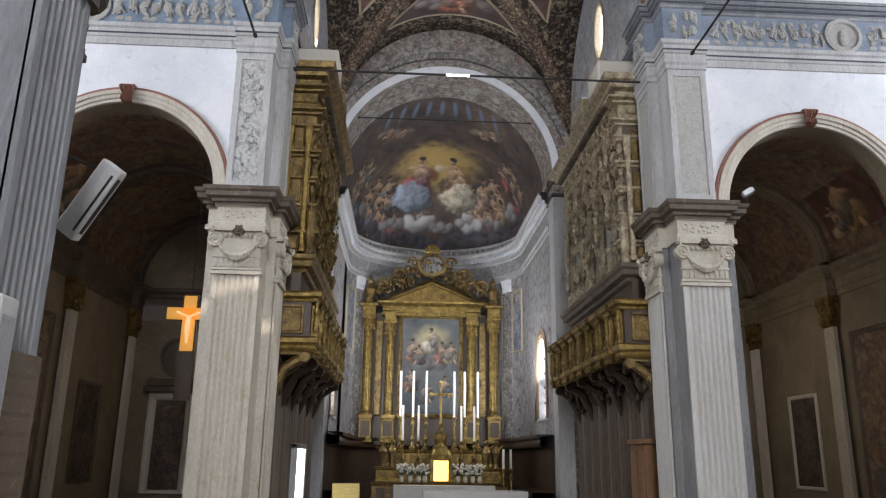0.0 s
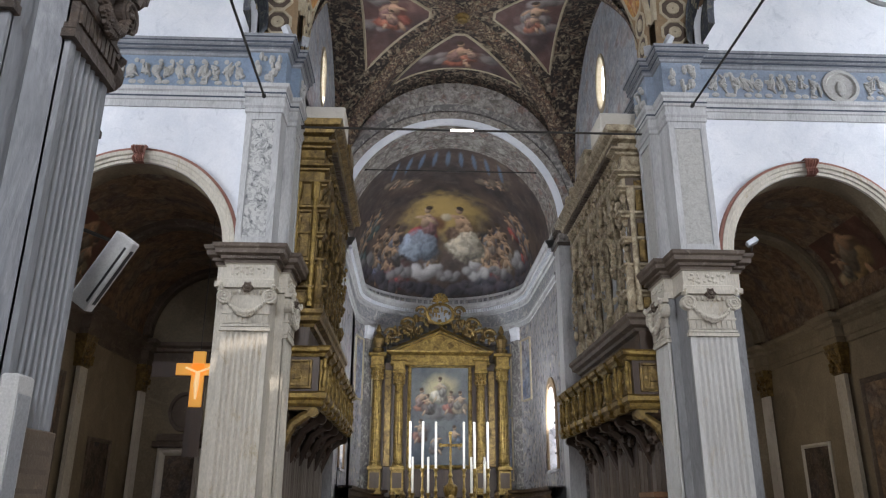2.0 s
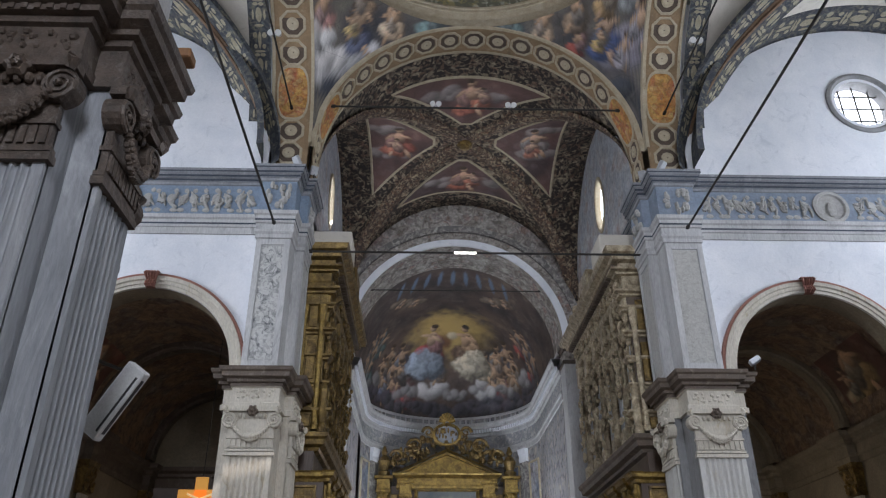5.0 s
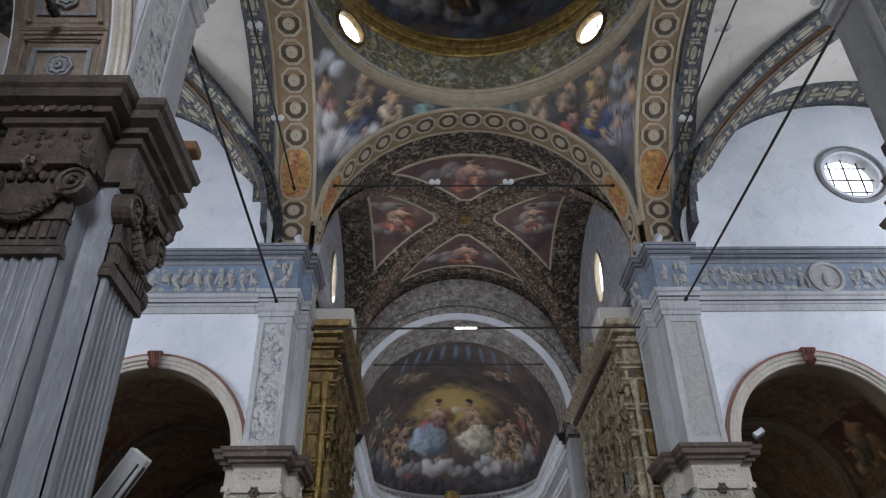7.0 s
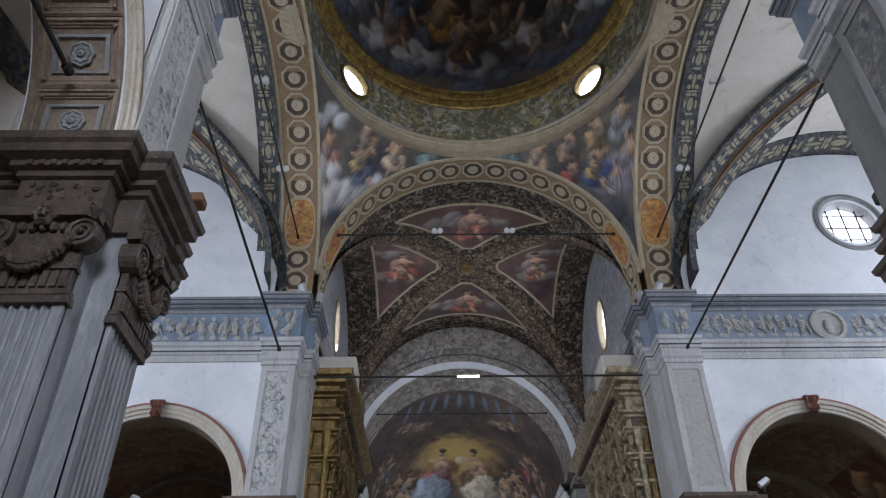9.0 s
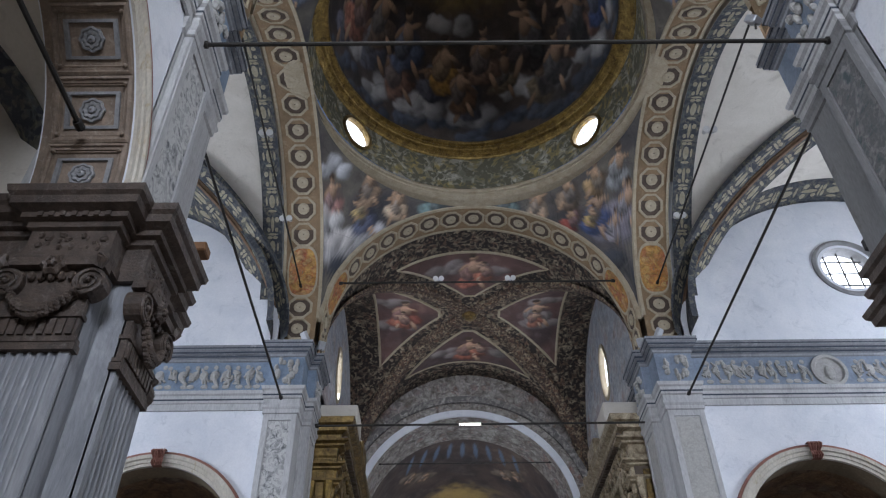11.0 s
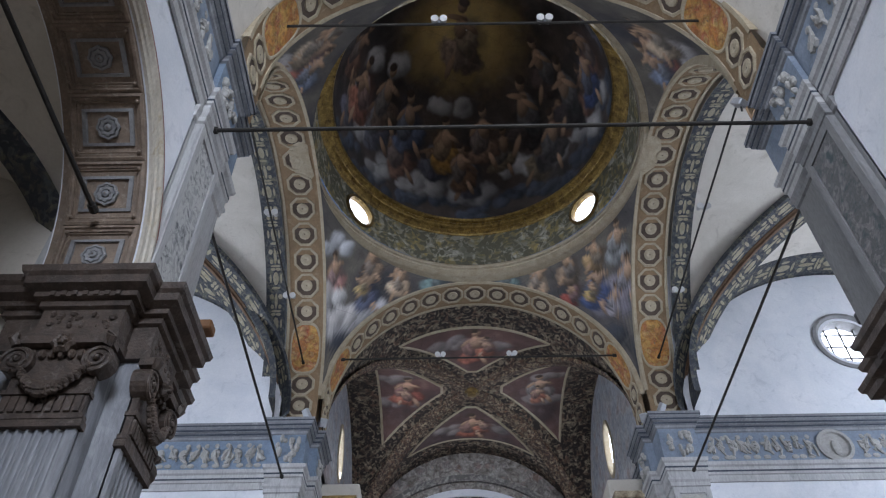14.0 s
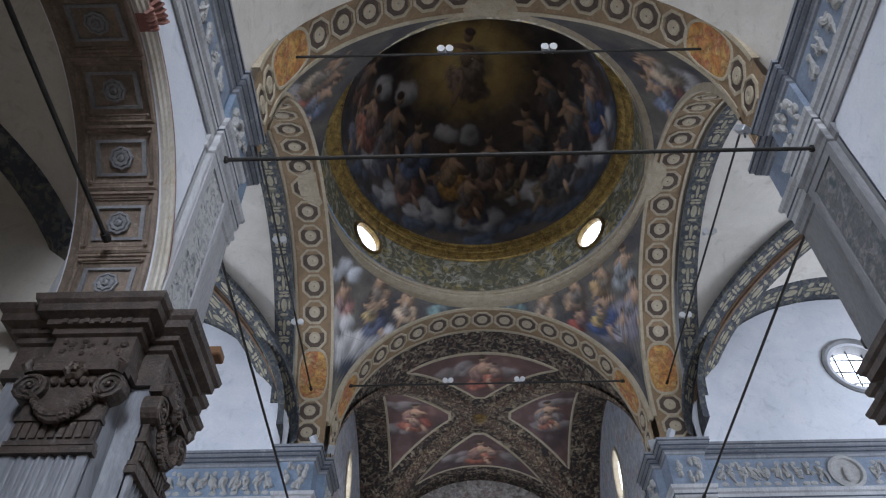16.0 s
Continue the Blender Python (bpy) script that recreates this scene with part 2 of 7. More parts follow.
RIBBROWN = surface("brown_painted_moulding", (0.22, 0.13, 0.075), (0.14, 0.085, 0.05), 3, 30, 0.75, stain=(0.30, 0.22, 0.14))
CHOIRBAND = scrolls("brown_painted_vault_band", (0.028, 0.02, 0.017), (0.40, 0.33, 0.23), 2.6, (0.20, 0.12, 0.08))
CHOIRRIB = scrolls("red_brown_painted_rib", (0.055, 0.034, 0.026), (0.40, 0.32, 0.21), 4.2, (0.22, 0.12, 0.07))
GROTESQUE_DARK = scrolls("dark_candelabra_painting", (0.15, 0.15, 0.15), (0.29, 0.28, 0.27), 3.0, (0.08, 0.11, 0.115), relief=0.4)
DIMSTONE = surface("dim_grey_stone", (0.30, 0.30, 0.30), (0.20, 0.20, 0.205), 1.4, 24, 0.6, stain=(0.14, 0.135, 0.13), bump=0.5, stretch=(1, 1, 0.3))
CONCHBAND = fresco("pale_painted_arch", [(0.54, 0.51, 0.46), (0.38, 0.35, 0.32), (0.16, 0.13, 0.11), (0.50, 0.46, 0.42), (0.26, 0.23, 0.23), (0.36, 0.22, 0.18)], 1.5, dark=0.5)
APSEWALL = scrolls("painted_apse_wall", (0.33, 0.325, 0.335), (0.10, 0.10, 0.115), 1.7, (0.54, 0.47, 0.38))
APSEFRIEZE = scrolls("grey_scroll_frieze", (0.30, 0.31, 0.33), (0.62, 0.60, 0.56), 2.4, (0.46, 0.44, 0.40), relief=0.5)
APSEPANEL = fresco("blue_painted_panel", [(0.30, 0.34, 0.42), (0.18, 0.22, 0.31), (0.40, 0.40, 0.42), (0.26, 0.20, 0.18)], 0.9)
MEDGREY = scrolls("grey_painted_stucco", (0.17, 0.16, 0.155), (0.48, 0.46, 0.42), 2.3, (0.34, 0.31, 0.28))
DOMEBAND = scrolls("ochre_painted_drum", (0.105, 0.10, 0.065), (0.42, 0.40, 0.33), 1.7, (0.34, 0.26, 0.09))
SOFFIT = surface("ochre_painted_soffit", (0.33, 0.22, 0.12), (0.22, 0.15, 0.085), 1.6, 24, 0.8, stain=(0.42, 0.33, 0.22))
OCTPALE = surface("pale_painted_moulding", (0.52, 0.45, 0.33), (0.40, 0.33, 0.22), 3, 30, 0.8, stain=(0.26, 0.19, 0.12))
OCTDARK = surface("dark_painted_coffer", (0.12, 0.085, 0.06), (0.075, 0.055, 0.045), 4, 30, 0.8, stain=(0.22, 0.17, 0.12))
# painted passages: place, size and tone of each
PENDENT_NORTH = [
    ((-4.36, 14.81, 18.29), (0.45, 0.85, 0.58), (0.5, 0.52, 0.55)),
    ((-4.47, 15.43, 17.72), (0.45, 1.10, 0.76), (0.48, 0.23, 0.2)),
    ((-4.65, 15.92, 17.03), (0.57, 0.91, 0.58), (0.64, 0.63, 0.62)),
    ((-4.24, 16.51, 16.90), (0.57, 0.92, 0.47), (0.6, 0.58, 0.57)),
    ((-3.39, 16.83, 17.51), (0.44, 0.82, 0.56), (0.58, 0.58, 0.61)),
    ((-3.62, 16.35, 17.86), (0.58, 1.07, 0.74), (0.1, 0.12, 0.2)),
    ((-3.70, 16.16, 17.91), (0.29, 0.50, 0.35), (0.52, 0.38, 0.15)),
    ((-2.58, 16.51, 18.47), (0.42, 1.03, 0.71), (0.54, 0.41, 0.29)),
    ((-3.42, 15.76, 18.50), (0.51, 0.82, 0.56), (0.32, 0.21, 0.13)),
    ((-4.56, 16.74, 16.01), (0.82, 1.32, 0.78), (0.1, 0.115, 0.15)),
]
PENDENT_SOUTH = [
    ((3.81, 16.18, 17.82), (0.64, 1.22, 0.84), (0.06, 0.1, 0.24)),
    ((3.72, 16.38, 17.71), (0.32, 0.51, 0.30), (0.52, 0.36, 0.12)),
    ((3.79, 15.44, 18.43), (0.51, 0.82, 0.57), (0.4, 0.26, 0.12)),
    ((4.33, 14.81, 18.31), (0.51, 1.16, 0.79), (0.36, 0.38, 0.39)),
    ((4.60, 15.55, 17.47), (0.55, 1.16, 0.79), (0.38, 0.35, 0.41)),
    ((4.30, 16.27, 17.18), (0.44, 0.70, 0.48), (0.4, 0.37, 0.42)),
    ((3.11, 16.70, 17.91), (0.52, 0.84, 0.41), (0.32, 0.07, 0.05)),
    ((2.04, 16.59, 18.63), (0.33, 1.05, 0.72), (0.5, 0.38, 0.27)),
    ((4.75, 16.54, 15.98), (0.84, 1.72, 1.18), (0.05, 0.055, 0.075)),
    ((3.01, 16.07, 18.52), (0.50, 0.89, 0.61), (0.3, 0.21, 0.14)),
]
PENDENT_MIDDLE = [
    ((-1.30, 16.76, 18.76), (1.07, 1.71, 0.36), (0.15, 0.24, 0.24)),
    ((1.02, 16.81, 18.78), (0.95, 1.52, 0.36), (0.14, 0.21, 0.21)),
    ((-0.09, 16.82, 18.88), (0.76, 1.21, 0.42), (0.44, 0.42, 0.36)),
]


def toned(passages, dim, grey):
    """The passages scaled in brightness by dim and mixed towards a warm grey."""
    out = []
    for center, size, tone in passages:
        m = sum(tone) / 3
        warm = (m * 1.1, m * 0.98, m * 0.9)
        tone = [dim * (v * (1 - grey) + w * grey) for v, w in zip(tone, warm)]
        out.append((center, size, tone))
    return out


FLAME = fresco("orange_oval_painting", [(0.55, 0.22, 0.05), (0.62, 0.38, 0.10), (0.42, 0.10, 0.05), (0.66, 0.48, 0.22)], 1.8)
LUNETTEWALL = fresco("pale_blue_painted_wall", [(0.44, 0.47, 0.52), (0.36, 0.38, 0.42), (0.50, 0.50, 0.50), (0.36, 0.27, 0.25)], 1.0, dark=0.7)
SIDEPIC = fresco("dark_side_painting", [(0.05, 0.04, 0.03), (0.10, 0.07, 0.05), (0.16, 0.11, 0.08), (0.06, 0.06, 0.07)], 1.3)
CHAPELFRESCO = fresco("chapel_fresco", [(0.22, 0.13, 0.08), (0.33, 0.22, 0.13), (0.16, 0.11, 0.09), (0.28, 0.24, 0.19)], 1.0)


# ---- mesh helpers ----
class Shape:
    """Vertices and faces of one mesh. side = -1 mirrors it across the church's axis."""

    def __init__(self, side=1):
        self.v, self.f, self.side = [], [], side

    def add(self, pts, faces):
        k = len(self.v)
        self.v += [(p[0] * self.side, p[1], p[2]) for p in pts]
        self.f += [tuple(k + i for i in f) for f in faces]

    def box(self, x0, x1, y0, y1, z0, z1, bevel=0.0):
        b = min(bevel, abs(x1 - x0) / 3, abs(y1 - y0) / 3, abs(z1 - z0) / 3)
        if b <= 0:
            pts = [(x, y, z) for z in (z0, z1) for x, y in ((x0, y0), (x1, y0), (x1, y1), (x0, y1))]
            self.add(pts, [(3, 2, 1, 0), (4, 5, 6, 7), (0, 1, 5, 4), (1, 2, 6, 5), (2, 3, 7, 6), (3, 0, 4, 7)])
            return
        foot = [(x0 + b, y0), (x1 - b, y0), (x1, y0 + b), (x1, y1 - b), (x1 - b, y1), (x0 + b, y1), (x0, y1 - b), (x0, y0 + b)]
        tip = [(x0 + b, y0 + b), (x1 - b, y0 + b), (x1 - b, y0 + b), (x1 - b, y1 - b), (x1 - b, y1 - b), (x0 + b, y1 - b), (x0 + b, y1 - b), (x0 + b, y0 + b)]
        self.rings([[(*p, z0) for p in tip], [(*p, z0 + b) for p in foot], [(*p, z1 - b) for p in foot], [(*p, z1) for p in tip]], True, False, True)

    def rings(self, rows, closed=False, loop=False, cap=False):
        """Joins rows of points, of equal length, into a skin."""
        n, m = len(rows[0]), len(rows)
        faces = []
        for i in range(m if loop else m - 1):
            for j in range(n if closed else n - 1):
                a, b = i, (i + 1) % m
                faces.append((a * n + j, a * n + (j + 1) % n, b * n + (j + 1) % n, b * n + j))
        if cap:
            faces += [tuple(range(n))[::-1], tuple((m - 1) * n + j for j in range(n))]
        self.add([p for r in rows for p in r], faces)

    def prism(self, foot, z0, z1):
        self.rings([[(*p, z0) for p in foot], [(*p, z1) for p in foot]], True, False, True)

    def moulding(self, path, profile, closed=True):
        """Runs a profile of (out, z) along a right-angled path in plan, mitred at the corners, outwards to the path's right."""
        rows = []
        n = len(path)
        for i, p in enumerate(path):
            norms = []
            for a, b in ((i - 1, i), (i, i + 1)):
                if closed or (a >= 0 and b < n):
                    q0, q1 = Vector(path[a % n]), Vector(path[b % n])
                    d = (q1 - q0).normalized()
                    norms.append((d.y, -d.x))
            m = norms[0] if len(norms) == 1 or abs(norms[0][0] * norms[1][0] + norms[0][1] * norms[1][1]) > 0.99 else (norms[0][0] + norms[1][0], norms[0][1] + norms[1][1])
            rows.append([(p[0] + o * m[0], p[1] + o * m[1], z) for o, z in profile])
        self.rings(rows, False, closed)

    def arc(self, center, across, depth, profile, a0=0.0, a1=180.0, steps=32, closed=True, squash=1.0):
        """Sweeps a profile of (radius, depth) round a center; across and depth are directions in plan."""
        rows = []
        for i in range(steps + 1):
            a = radians(a0 + (a1 - a0) * i / steps)
            rows.append([(center[0] + r * math.cos(a) * across[0] + d * depth[0], center[1] + r * math.cos(a) * across[1] + d * depth[1],
                          center[2] + r * math.sin(a) * squash) for r, d in profile])
        self.rings(rows, closed)

    def lathe(self, center, profile, n=14, cap=True):
        self.rings([[(center[0] + r * math.cos(t), center[1] + r * math.sin(t), center[2] + z) for t in [2 * math.pi * j / n for j in range(n)]]
                    for r, z in profile], True, False, cap)

    def tube(self, pts, radius, n=8, cap=True):
        pts = [Vector(p) for p in pts]
        rows = []
        for i, p in enumerate(pts):
            d = (pts[min(i + 1, len(pts) - 1)] - pts[max(i - 1, 0)]).normalized()
            u = d.cross(Vector((0.31, 0.17, 0.93)))
            u = (u if u.length > 0.05 else d.cross(Vector((1, 0, 0)))).normalized()
            w = d.cross(u)
            r = radius[i] if isinstance(radius, (list, tuple)) else radius
            rows.append([tuple(p + r * (math.cos(t) * u + math.sin(t) * w)) for t in [2 * math.pi * j / n for j in range(n)]])
        self.rings(rows, True, False, cap)

    def ball(self, c, r, n=8, m=5):
        r = r if isinstance(r, (tuple, list)) else (r, r, r)
        rows = [[(c[0] + r[0] * math.sin(math.pi * i / m) * math.cos(2 * math.pi * j / n), c[1] + r[1] * math.sin(math.pi * i / m) * math.sin(2 * math.pi * j / n),
                  c[2] + r[2] * math.cos(math.pi * i / m)) for j in range(n)] for i in range(m + 1)]
        self.rings(rows, True)

    def holed(self, place, u0, u1, v0, v1, uc, vc, a, b, n=40):
        """A sheet with an oval hole; place(u, v) gives the point."""
        angles = sorted({round(2 * math.pi * i / n, 6) for i in range(n)} | {round(math.atan2(v - vc, u - uc) % (2 * math.pi), 6) for u in (u0, u1) for v in (v0, v1)})
        inner, outer, mid = [], [], []
        for t in angles:
            c, s = math.cos(t), math.sin(t)
            k = min(((u1 - uc) / c if c > 1e-9 else (u0 - uc) / c if c < -1e-9 else 1e9), ((v1 - vc) / s if s > 1e-9 else (v0 - vc) / s if s < -1e-9 else 1e9))
            pi, po = (uc + a * c, vc + b * s), (uc + k * c, vc + k * s)
            inner.append(place(*pi)), outer.append(place(*po)), mid.append(place((pi[0] + po[0]) / 2, (pi[1] + po[1]) / 2))
        self.rings([inner, mid, outer], True)


def part(name, shape, material, parent=None, label="", smooth=False):
    mesh = bpy.data.meshes.new(name)
    mesh.from_pydata(shape.v, [], shape.f)
    bm = bmesh.new()
    bm.from_mesh(mesh)
    bmesh.ops.remove_doubles(bm, verts=bm.verts, dist=0.0004)
    bmesh.ops.recalc_face_normals(bm, faces=bm.faces)
    if smooth:
        for f in bm.faces:
            f.smooth = True
        for e in bm.edges:
            if len(e.link_faces) == 2 and e.calc_face_angle() > 0.7:
                e.smooth = False
    bm.to_mesh(mesh)
    bm.free()
    mesh.materials.append(material)
    ob = new(name, mesh)
    if parent is not None:
        ob.parent = parent
        up, m = parent, Matrix.Identity(4)
        while up is not None:
            m, up = up.matrix_basis @ m if up.type == "EMPTY" else m, up.parent
        ob.matrix_parent_inverse = m.inverted() if parent.type == "EMPTY" else Matrix.Identity(4)
    return tagged(ob, label) if label else ob


def thing(name, base, label, category, group="", kind=""):
    e = new(name)
    e.empty_display_size = 0.2
    e.matrix_basis = Matrix.Translation(base)
    return tagged(e, label, category, group, kind)


def structure(name, shape, material, label, smooth=False, category="structure"):
    return tagged(part(name, shape, material, None, "", smooth), label, category, "", "structure")


# ---- fresco painting: brush work laid on finely divided plaster as its paint colour ----
def lattice(ix, iy, iz, seed):
    h = np.sin(ix * 127.1 + iy * 311.7 + iz * 74.7 + seed * 17.3) * 43758.5453
    return h - np.floor(h)


def cloudy(p, scale, seed, octaves=4):
    """Smooth noise of about 0 to 1 at the points p."""
    total, norm, amp = np.zeros(len(p)), 0.0, 1.0
    for o in range(octaves):
        q = p * scale * 2 ** o + seed * 3.1
        f = np.floor(q)
        t = q - f
        t = t * t * (3 - 2 * t)
        v = np.zeros(len(p))
        for dx in (0, 1):
            for dy in (0, 1):
                for dz in (0, 1):
                    w = (t[:, 0] if dx else 1 - t[:, 0]) * (t[:, 1] if dy else 1 - t[:, 1]) * (t[:, 2] if dz else 1 - t[:, 2])
                    v += w * lattice(f[:, 0] + dx, f[:, 1] + dy, f[:, 2] + dz, seed + o)
        total, norm, amp = total + amp * v, norm + amp, amp * 0.55
    return total / norm


class Fresco:
    """Paint on a surface: points, their colours, and middle(x, y, z), the direction in which the surface faces at a point, from which up and across are told."""

    def __init__(self, points, middle, ground, seed=1, tilt=None, tall=1.0):
        self.p = np.array(points, dtype=float)
        self.middle, self.rnd, self.tilt = middle, random.Random(seed), tilt
        self.tall = tall
        k = cloudy(self.p, 0.7, seed)[:, None]
        fine = cloudy(self.p, 2.6, seed + 5)[:, None]
        a, b, c = (np.array(g) for g in ground)
        m = np.clip((k - 0.3) * 2.4, 0, 1)
        self.c = (a * (1 - m) + b * m) * (0.65 + 0.7 * fine) + c * np.clip((fine - 0.62) * 2.5, 0, 1)
        self.wave = (cloudy(self.p, 2.2, seed + 9, 3) - 0.5, cloudy(self.p, 2.2, seed + 13, 3) - 0.5)
        self.fold = cloudy(self.p, 5.0, seed + 21, 2)

    def axes(self, at):
        n = np.array(self.middle(*at), dtype=float)
        n = n / np.linalg.norm(n)
        up = np.array(self.tilt if self.tilt is not None else (0, -0.25, 1.0))
        up = up - n * (up @ n)
        up = up / np.linalg.norm(up)
        return np.cross(up, n), up, n

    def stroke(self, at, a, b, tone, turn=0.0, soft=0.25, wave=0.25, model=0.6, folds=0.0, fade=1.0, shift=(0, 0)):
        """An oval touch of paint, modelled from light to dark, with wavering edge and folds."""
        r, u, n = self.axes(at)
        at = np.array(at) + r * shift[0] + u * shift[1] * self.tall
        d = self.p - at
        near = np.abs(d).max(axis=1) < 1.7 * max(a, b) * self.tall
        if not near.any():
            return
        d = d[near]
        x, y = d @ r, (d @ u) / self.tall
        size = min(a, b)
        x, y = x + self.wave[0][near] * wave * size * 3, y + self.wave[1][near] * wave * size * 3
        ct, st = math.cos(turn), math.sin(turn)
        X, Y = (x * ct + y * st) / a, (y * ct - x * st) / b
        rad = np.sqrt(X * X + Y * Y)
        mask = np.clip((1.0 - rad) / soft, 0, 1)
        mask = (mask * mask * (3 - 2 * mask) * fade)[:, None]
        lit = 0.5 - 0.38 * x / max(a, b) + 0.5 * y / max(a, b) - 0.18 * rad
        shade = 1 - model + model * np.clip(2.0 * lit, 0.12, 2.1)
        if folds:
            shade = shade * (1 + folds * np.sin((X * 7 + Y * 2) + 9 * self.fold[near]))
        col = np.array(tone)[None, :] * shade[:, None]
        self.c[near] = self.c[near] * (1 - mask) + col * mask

    def limb(self, at, p, q, w, tone):
        m = ((p[0] + q[0]) / 2, (p[1] + q[1]) / 2)
        L = math.hypot(q[0] - p[0], q[1] - p[1])
        self.stroke(at, L / 2 + w * 0.6, w, tone, math.atan2(q[1] - p[1], q[0] - p[0]), 0.3, 0.1, 0.75, 0, 1, m)

    def cloud(self, at, size, tone, flat=0.6):
        for k in range(9):
            t = self.rnd.uniform(-1, 1)
            r = size * self.rnd.uniform(0.3, 0.52)
            v = self.rnd.uniform(0.75, 1.1)
            self.stroke(at, r * 1.15, r * 0.85, [c * v for c in tone], 0, 0.5, 0.3, 0.75, 0, 0.85, (t * size * 0.8, flat * size * self.rnd.uniform(-0.5, 0.6) * (1.2 - abs(t))))

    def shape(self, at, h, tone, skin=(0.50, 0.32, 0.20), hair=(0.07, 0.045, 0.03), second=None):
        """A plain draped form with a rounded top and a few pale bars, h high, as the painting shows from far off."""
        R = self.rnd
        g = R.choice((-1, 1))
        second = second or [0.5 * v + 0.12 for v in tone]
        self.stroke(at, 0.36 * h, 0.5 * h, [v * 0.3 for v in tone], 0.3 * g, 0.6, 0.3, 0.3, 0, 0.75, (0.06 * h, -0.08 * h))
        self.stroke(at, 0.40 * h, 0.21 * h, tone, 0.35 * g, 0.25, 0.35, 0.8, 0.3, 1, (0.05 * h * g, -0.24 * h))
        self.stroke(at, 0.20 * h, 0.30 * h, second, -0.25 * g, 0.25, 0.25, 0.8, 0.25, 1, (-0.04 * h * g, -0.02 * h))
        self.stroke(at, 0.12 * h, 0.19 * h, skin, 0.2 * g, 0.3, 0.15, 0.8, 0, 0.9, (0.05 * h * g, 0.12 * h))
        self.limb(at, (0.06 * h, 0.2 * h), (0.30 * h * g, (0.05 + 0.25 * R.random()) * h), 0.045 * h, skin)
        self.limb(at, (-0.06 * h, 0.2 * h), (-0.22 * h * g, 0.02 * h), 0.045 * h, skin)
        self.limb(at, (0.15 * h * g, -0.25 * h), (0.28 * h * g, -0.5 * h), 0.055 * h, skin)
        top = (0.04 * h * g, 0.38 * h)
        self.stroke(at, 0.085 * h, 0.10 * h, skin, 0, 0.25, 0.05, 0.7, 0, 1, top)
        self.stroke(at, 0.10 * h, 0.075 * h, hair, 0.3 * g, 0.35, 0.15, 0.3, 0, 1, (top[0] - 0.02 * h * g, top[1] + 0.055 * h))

    def passages(self, rows, size=1.0, crowd=True):
        """Each row: place, size, tone. Pale greys become clouds, the rest draped forms."""
        for at, sz, tone in rows:
            w = size * (sz[0] + sz[2]) / 2
            grey = max(tone) - min(tone) < 0.12 * max(0.4, max(tone) * 2)
            if grey and sum(tone) > 1.1:
                self.cloud(at, w * 1.25, tone)
            else:
                self.shape(at, w * 2.1, tone)

    def lay(self, ob):
        layer = ob.data.color_attributes.new("paint", "FLOAT_COLOR", "POINT")
        rgba = np.ones((len(self.c), 4), dtype=np.float32)
        rgba[:, :3] = np.clip(self.c, 0.004, 0.85)
        layer.data.foreach_set("color", rgba.ravel())


def points_of(ob):
    co = np.zeros(len(ob.data.vertices) * 3, dtype=np.float32)
    ob.data.vertices.foreach_get("co", co)
    return co.reshape(-1, 3)


def painted_plaster(name, rough=0.75):
    """Shows the paint laid on the mesh, with plaster grain, dust and hair cracks."""
    n = Nodes(name, rough)
    tone = n.t.nodes.new("ShaderNodeAttribute")
    tone.attribute_name = "paint"
    grain, dust = n.noise(24, 5, 0.7), n.noise(1.3, 5, 0.65, 0.8)
    col = n.mix(0.55, tone.outputs["Color"], n.ramp(grain, (0.3, 0.6), (0.7, 1.12)), "MULTIPLY")
    col = n.mix(n.ramp(dust, (0.5, 0.0), (0.8, 0.16)), col, (0.34, 0.32, 0.29))
    crack = n.ramp(n.cells(0.9, "DISTANCE_TO_EDGE", "Distance", n.vec("ADD", n.pos, n.vec("MULTIPLY", (0.25, 0.25, 0.25), n.noise(3.0, 3)))), (0.0, 0.55), (0.012, 1.0))
    col = n.mix(0.6, col, crack, "MULTIPLY")
    return n.done(col, grain, 0.2)


PAINTED = painted_plaster("painted_fresco")


# ---- plan of the church ----
FL = -0.7                 # nave floor
ZC = 7.42                 # top of the main cornice
ZA, ZF, ZK, ZE = 11.15, 11.72, 12.62, 13.35   # architrave, frieze, cornice, top
ZT0 = 13.06               # top of the upper cornice
ZS = 14.1                 # springing of the crossing arches
YC = 11.75                # middle of the crossing
WX, WY = 4.75, 5.2        # half sizes of the crossing
YE = 16.75                # east wall of the transept
CX = -0.15                # axis of the chancel

CAPROFILE = [(0.0, 6.50), (0.07, 6.50), (0.07, 6.62), (0.03, 6.64), (0.03, 6.98), (0.08, 7.0), (0.08, 7.08), (0.15, 7.09), (0.15, 7.16), (0.26, 7.20),
             (0.27, 7.30), (0.31, 7.34), (0.33, 7.42), (0.0, 7.43)]
ARCHITRAVE = [(0, ZA), (0.05, ZA), (0.05, 11.33), (0.08, 11.35), (0.08, 11.56), (0.13, 11.60), (0.15, 11.69), (0.03, ZF)]
FRIEZE = [(0.03, ZF), (0.03, ZK)]
CORNICE = [(0.03, ZK), (0.07, 12.64), (0.08, 12.70), (0.12, 12.72), (0.12, 12.79), (0.18, 12.81), (0.18, 12.90), (0.21, 12.92), (0.24, 13.02), (0.245, ZT0), (0, ZT0 + 0.01)]


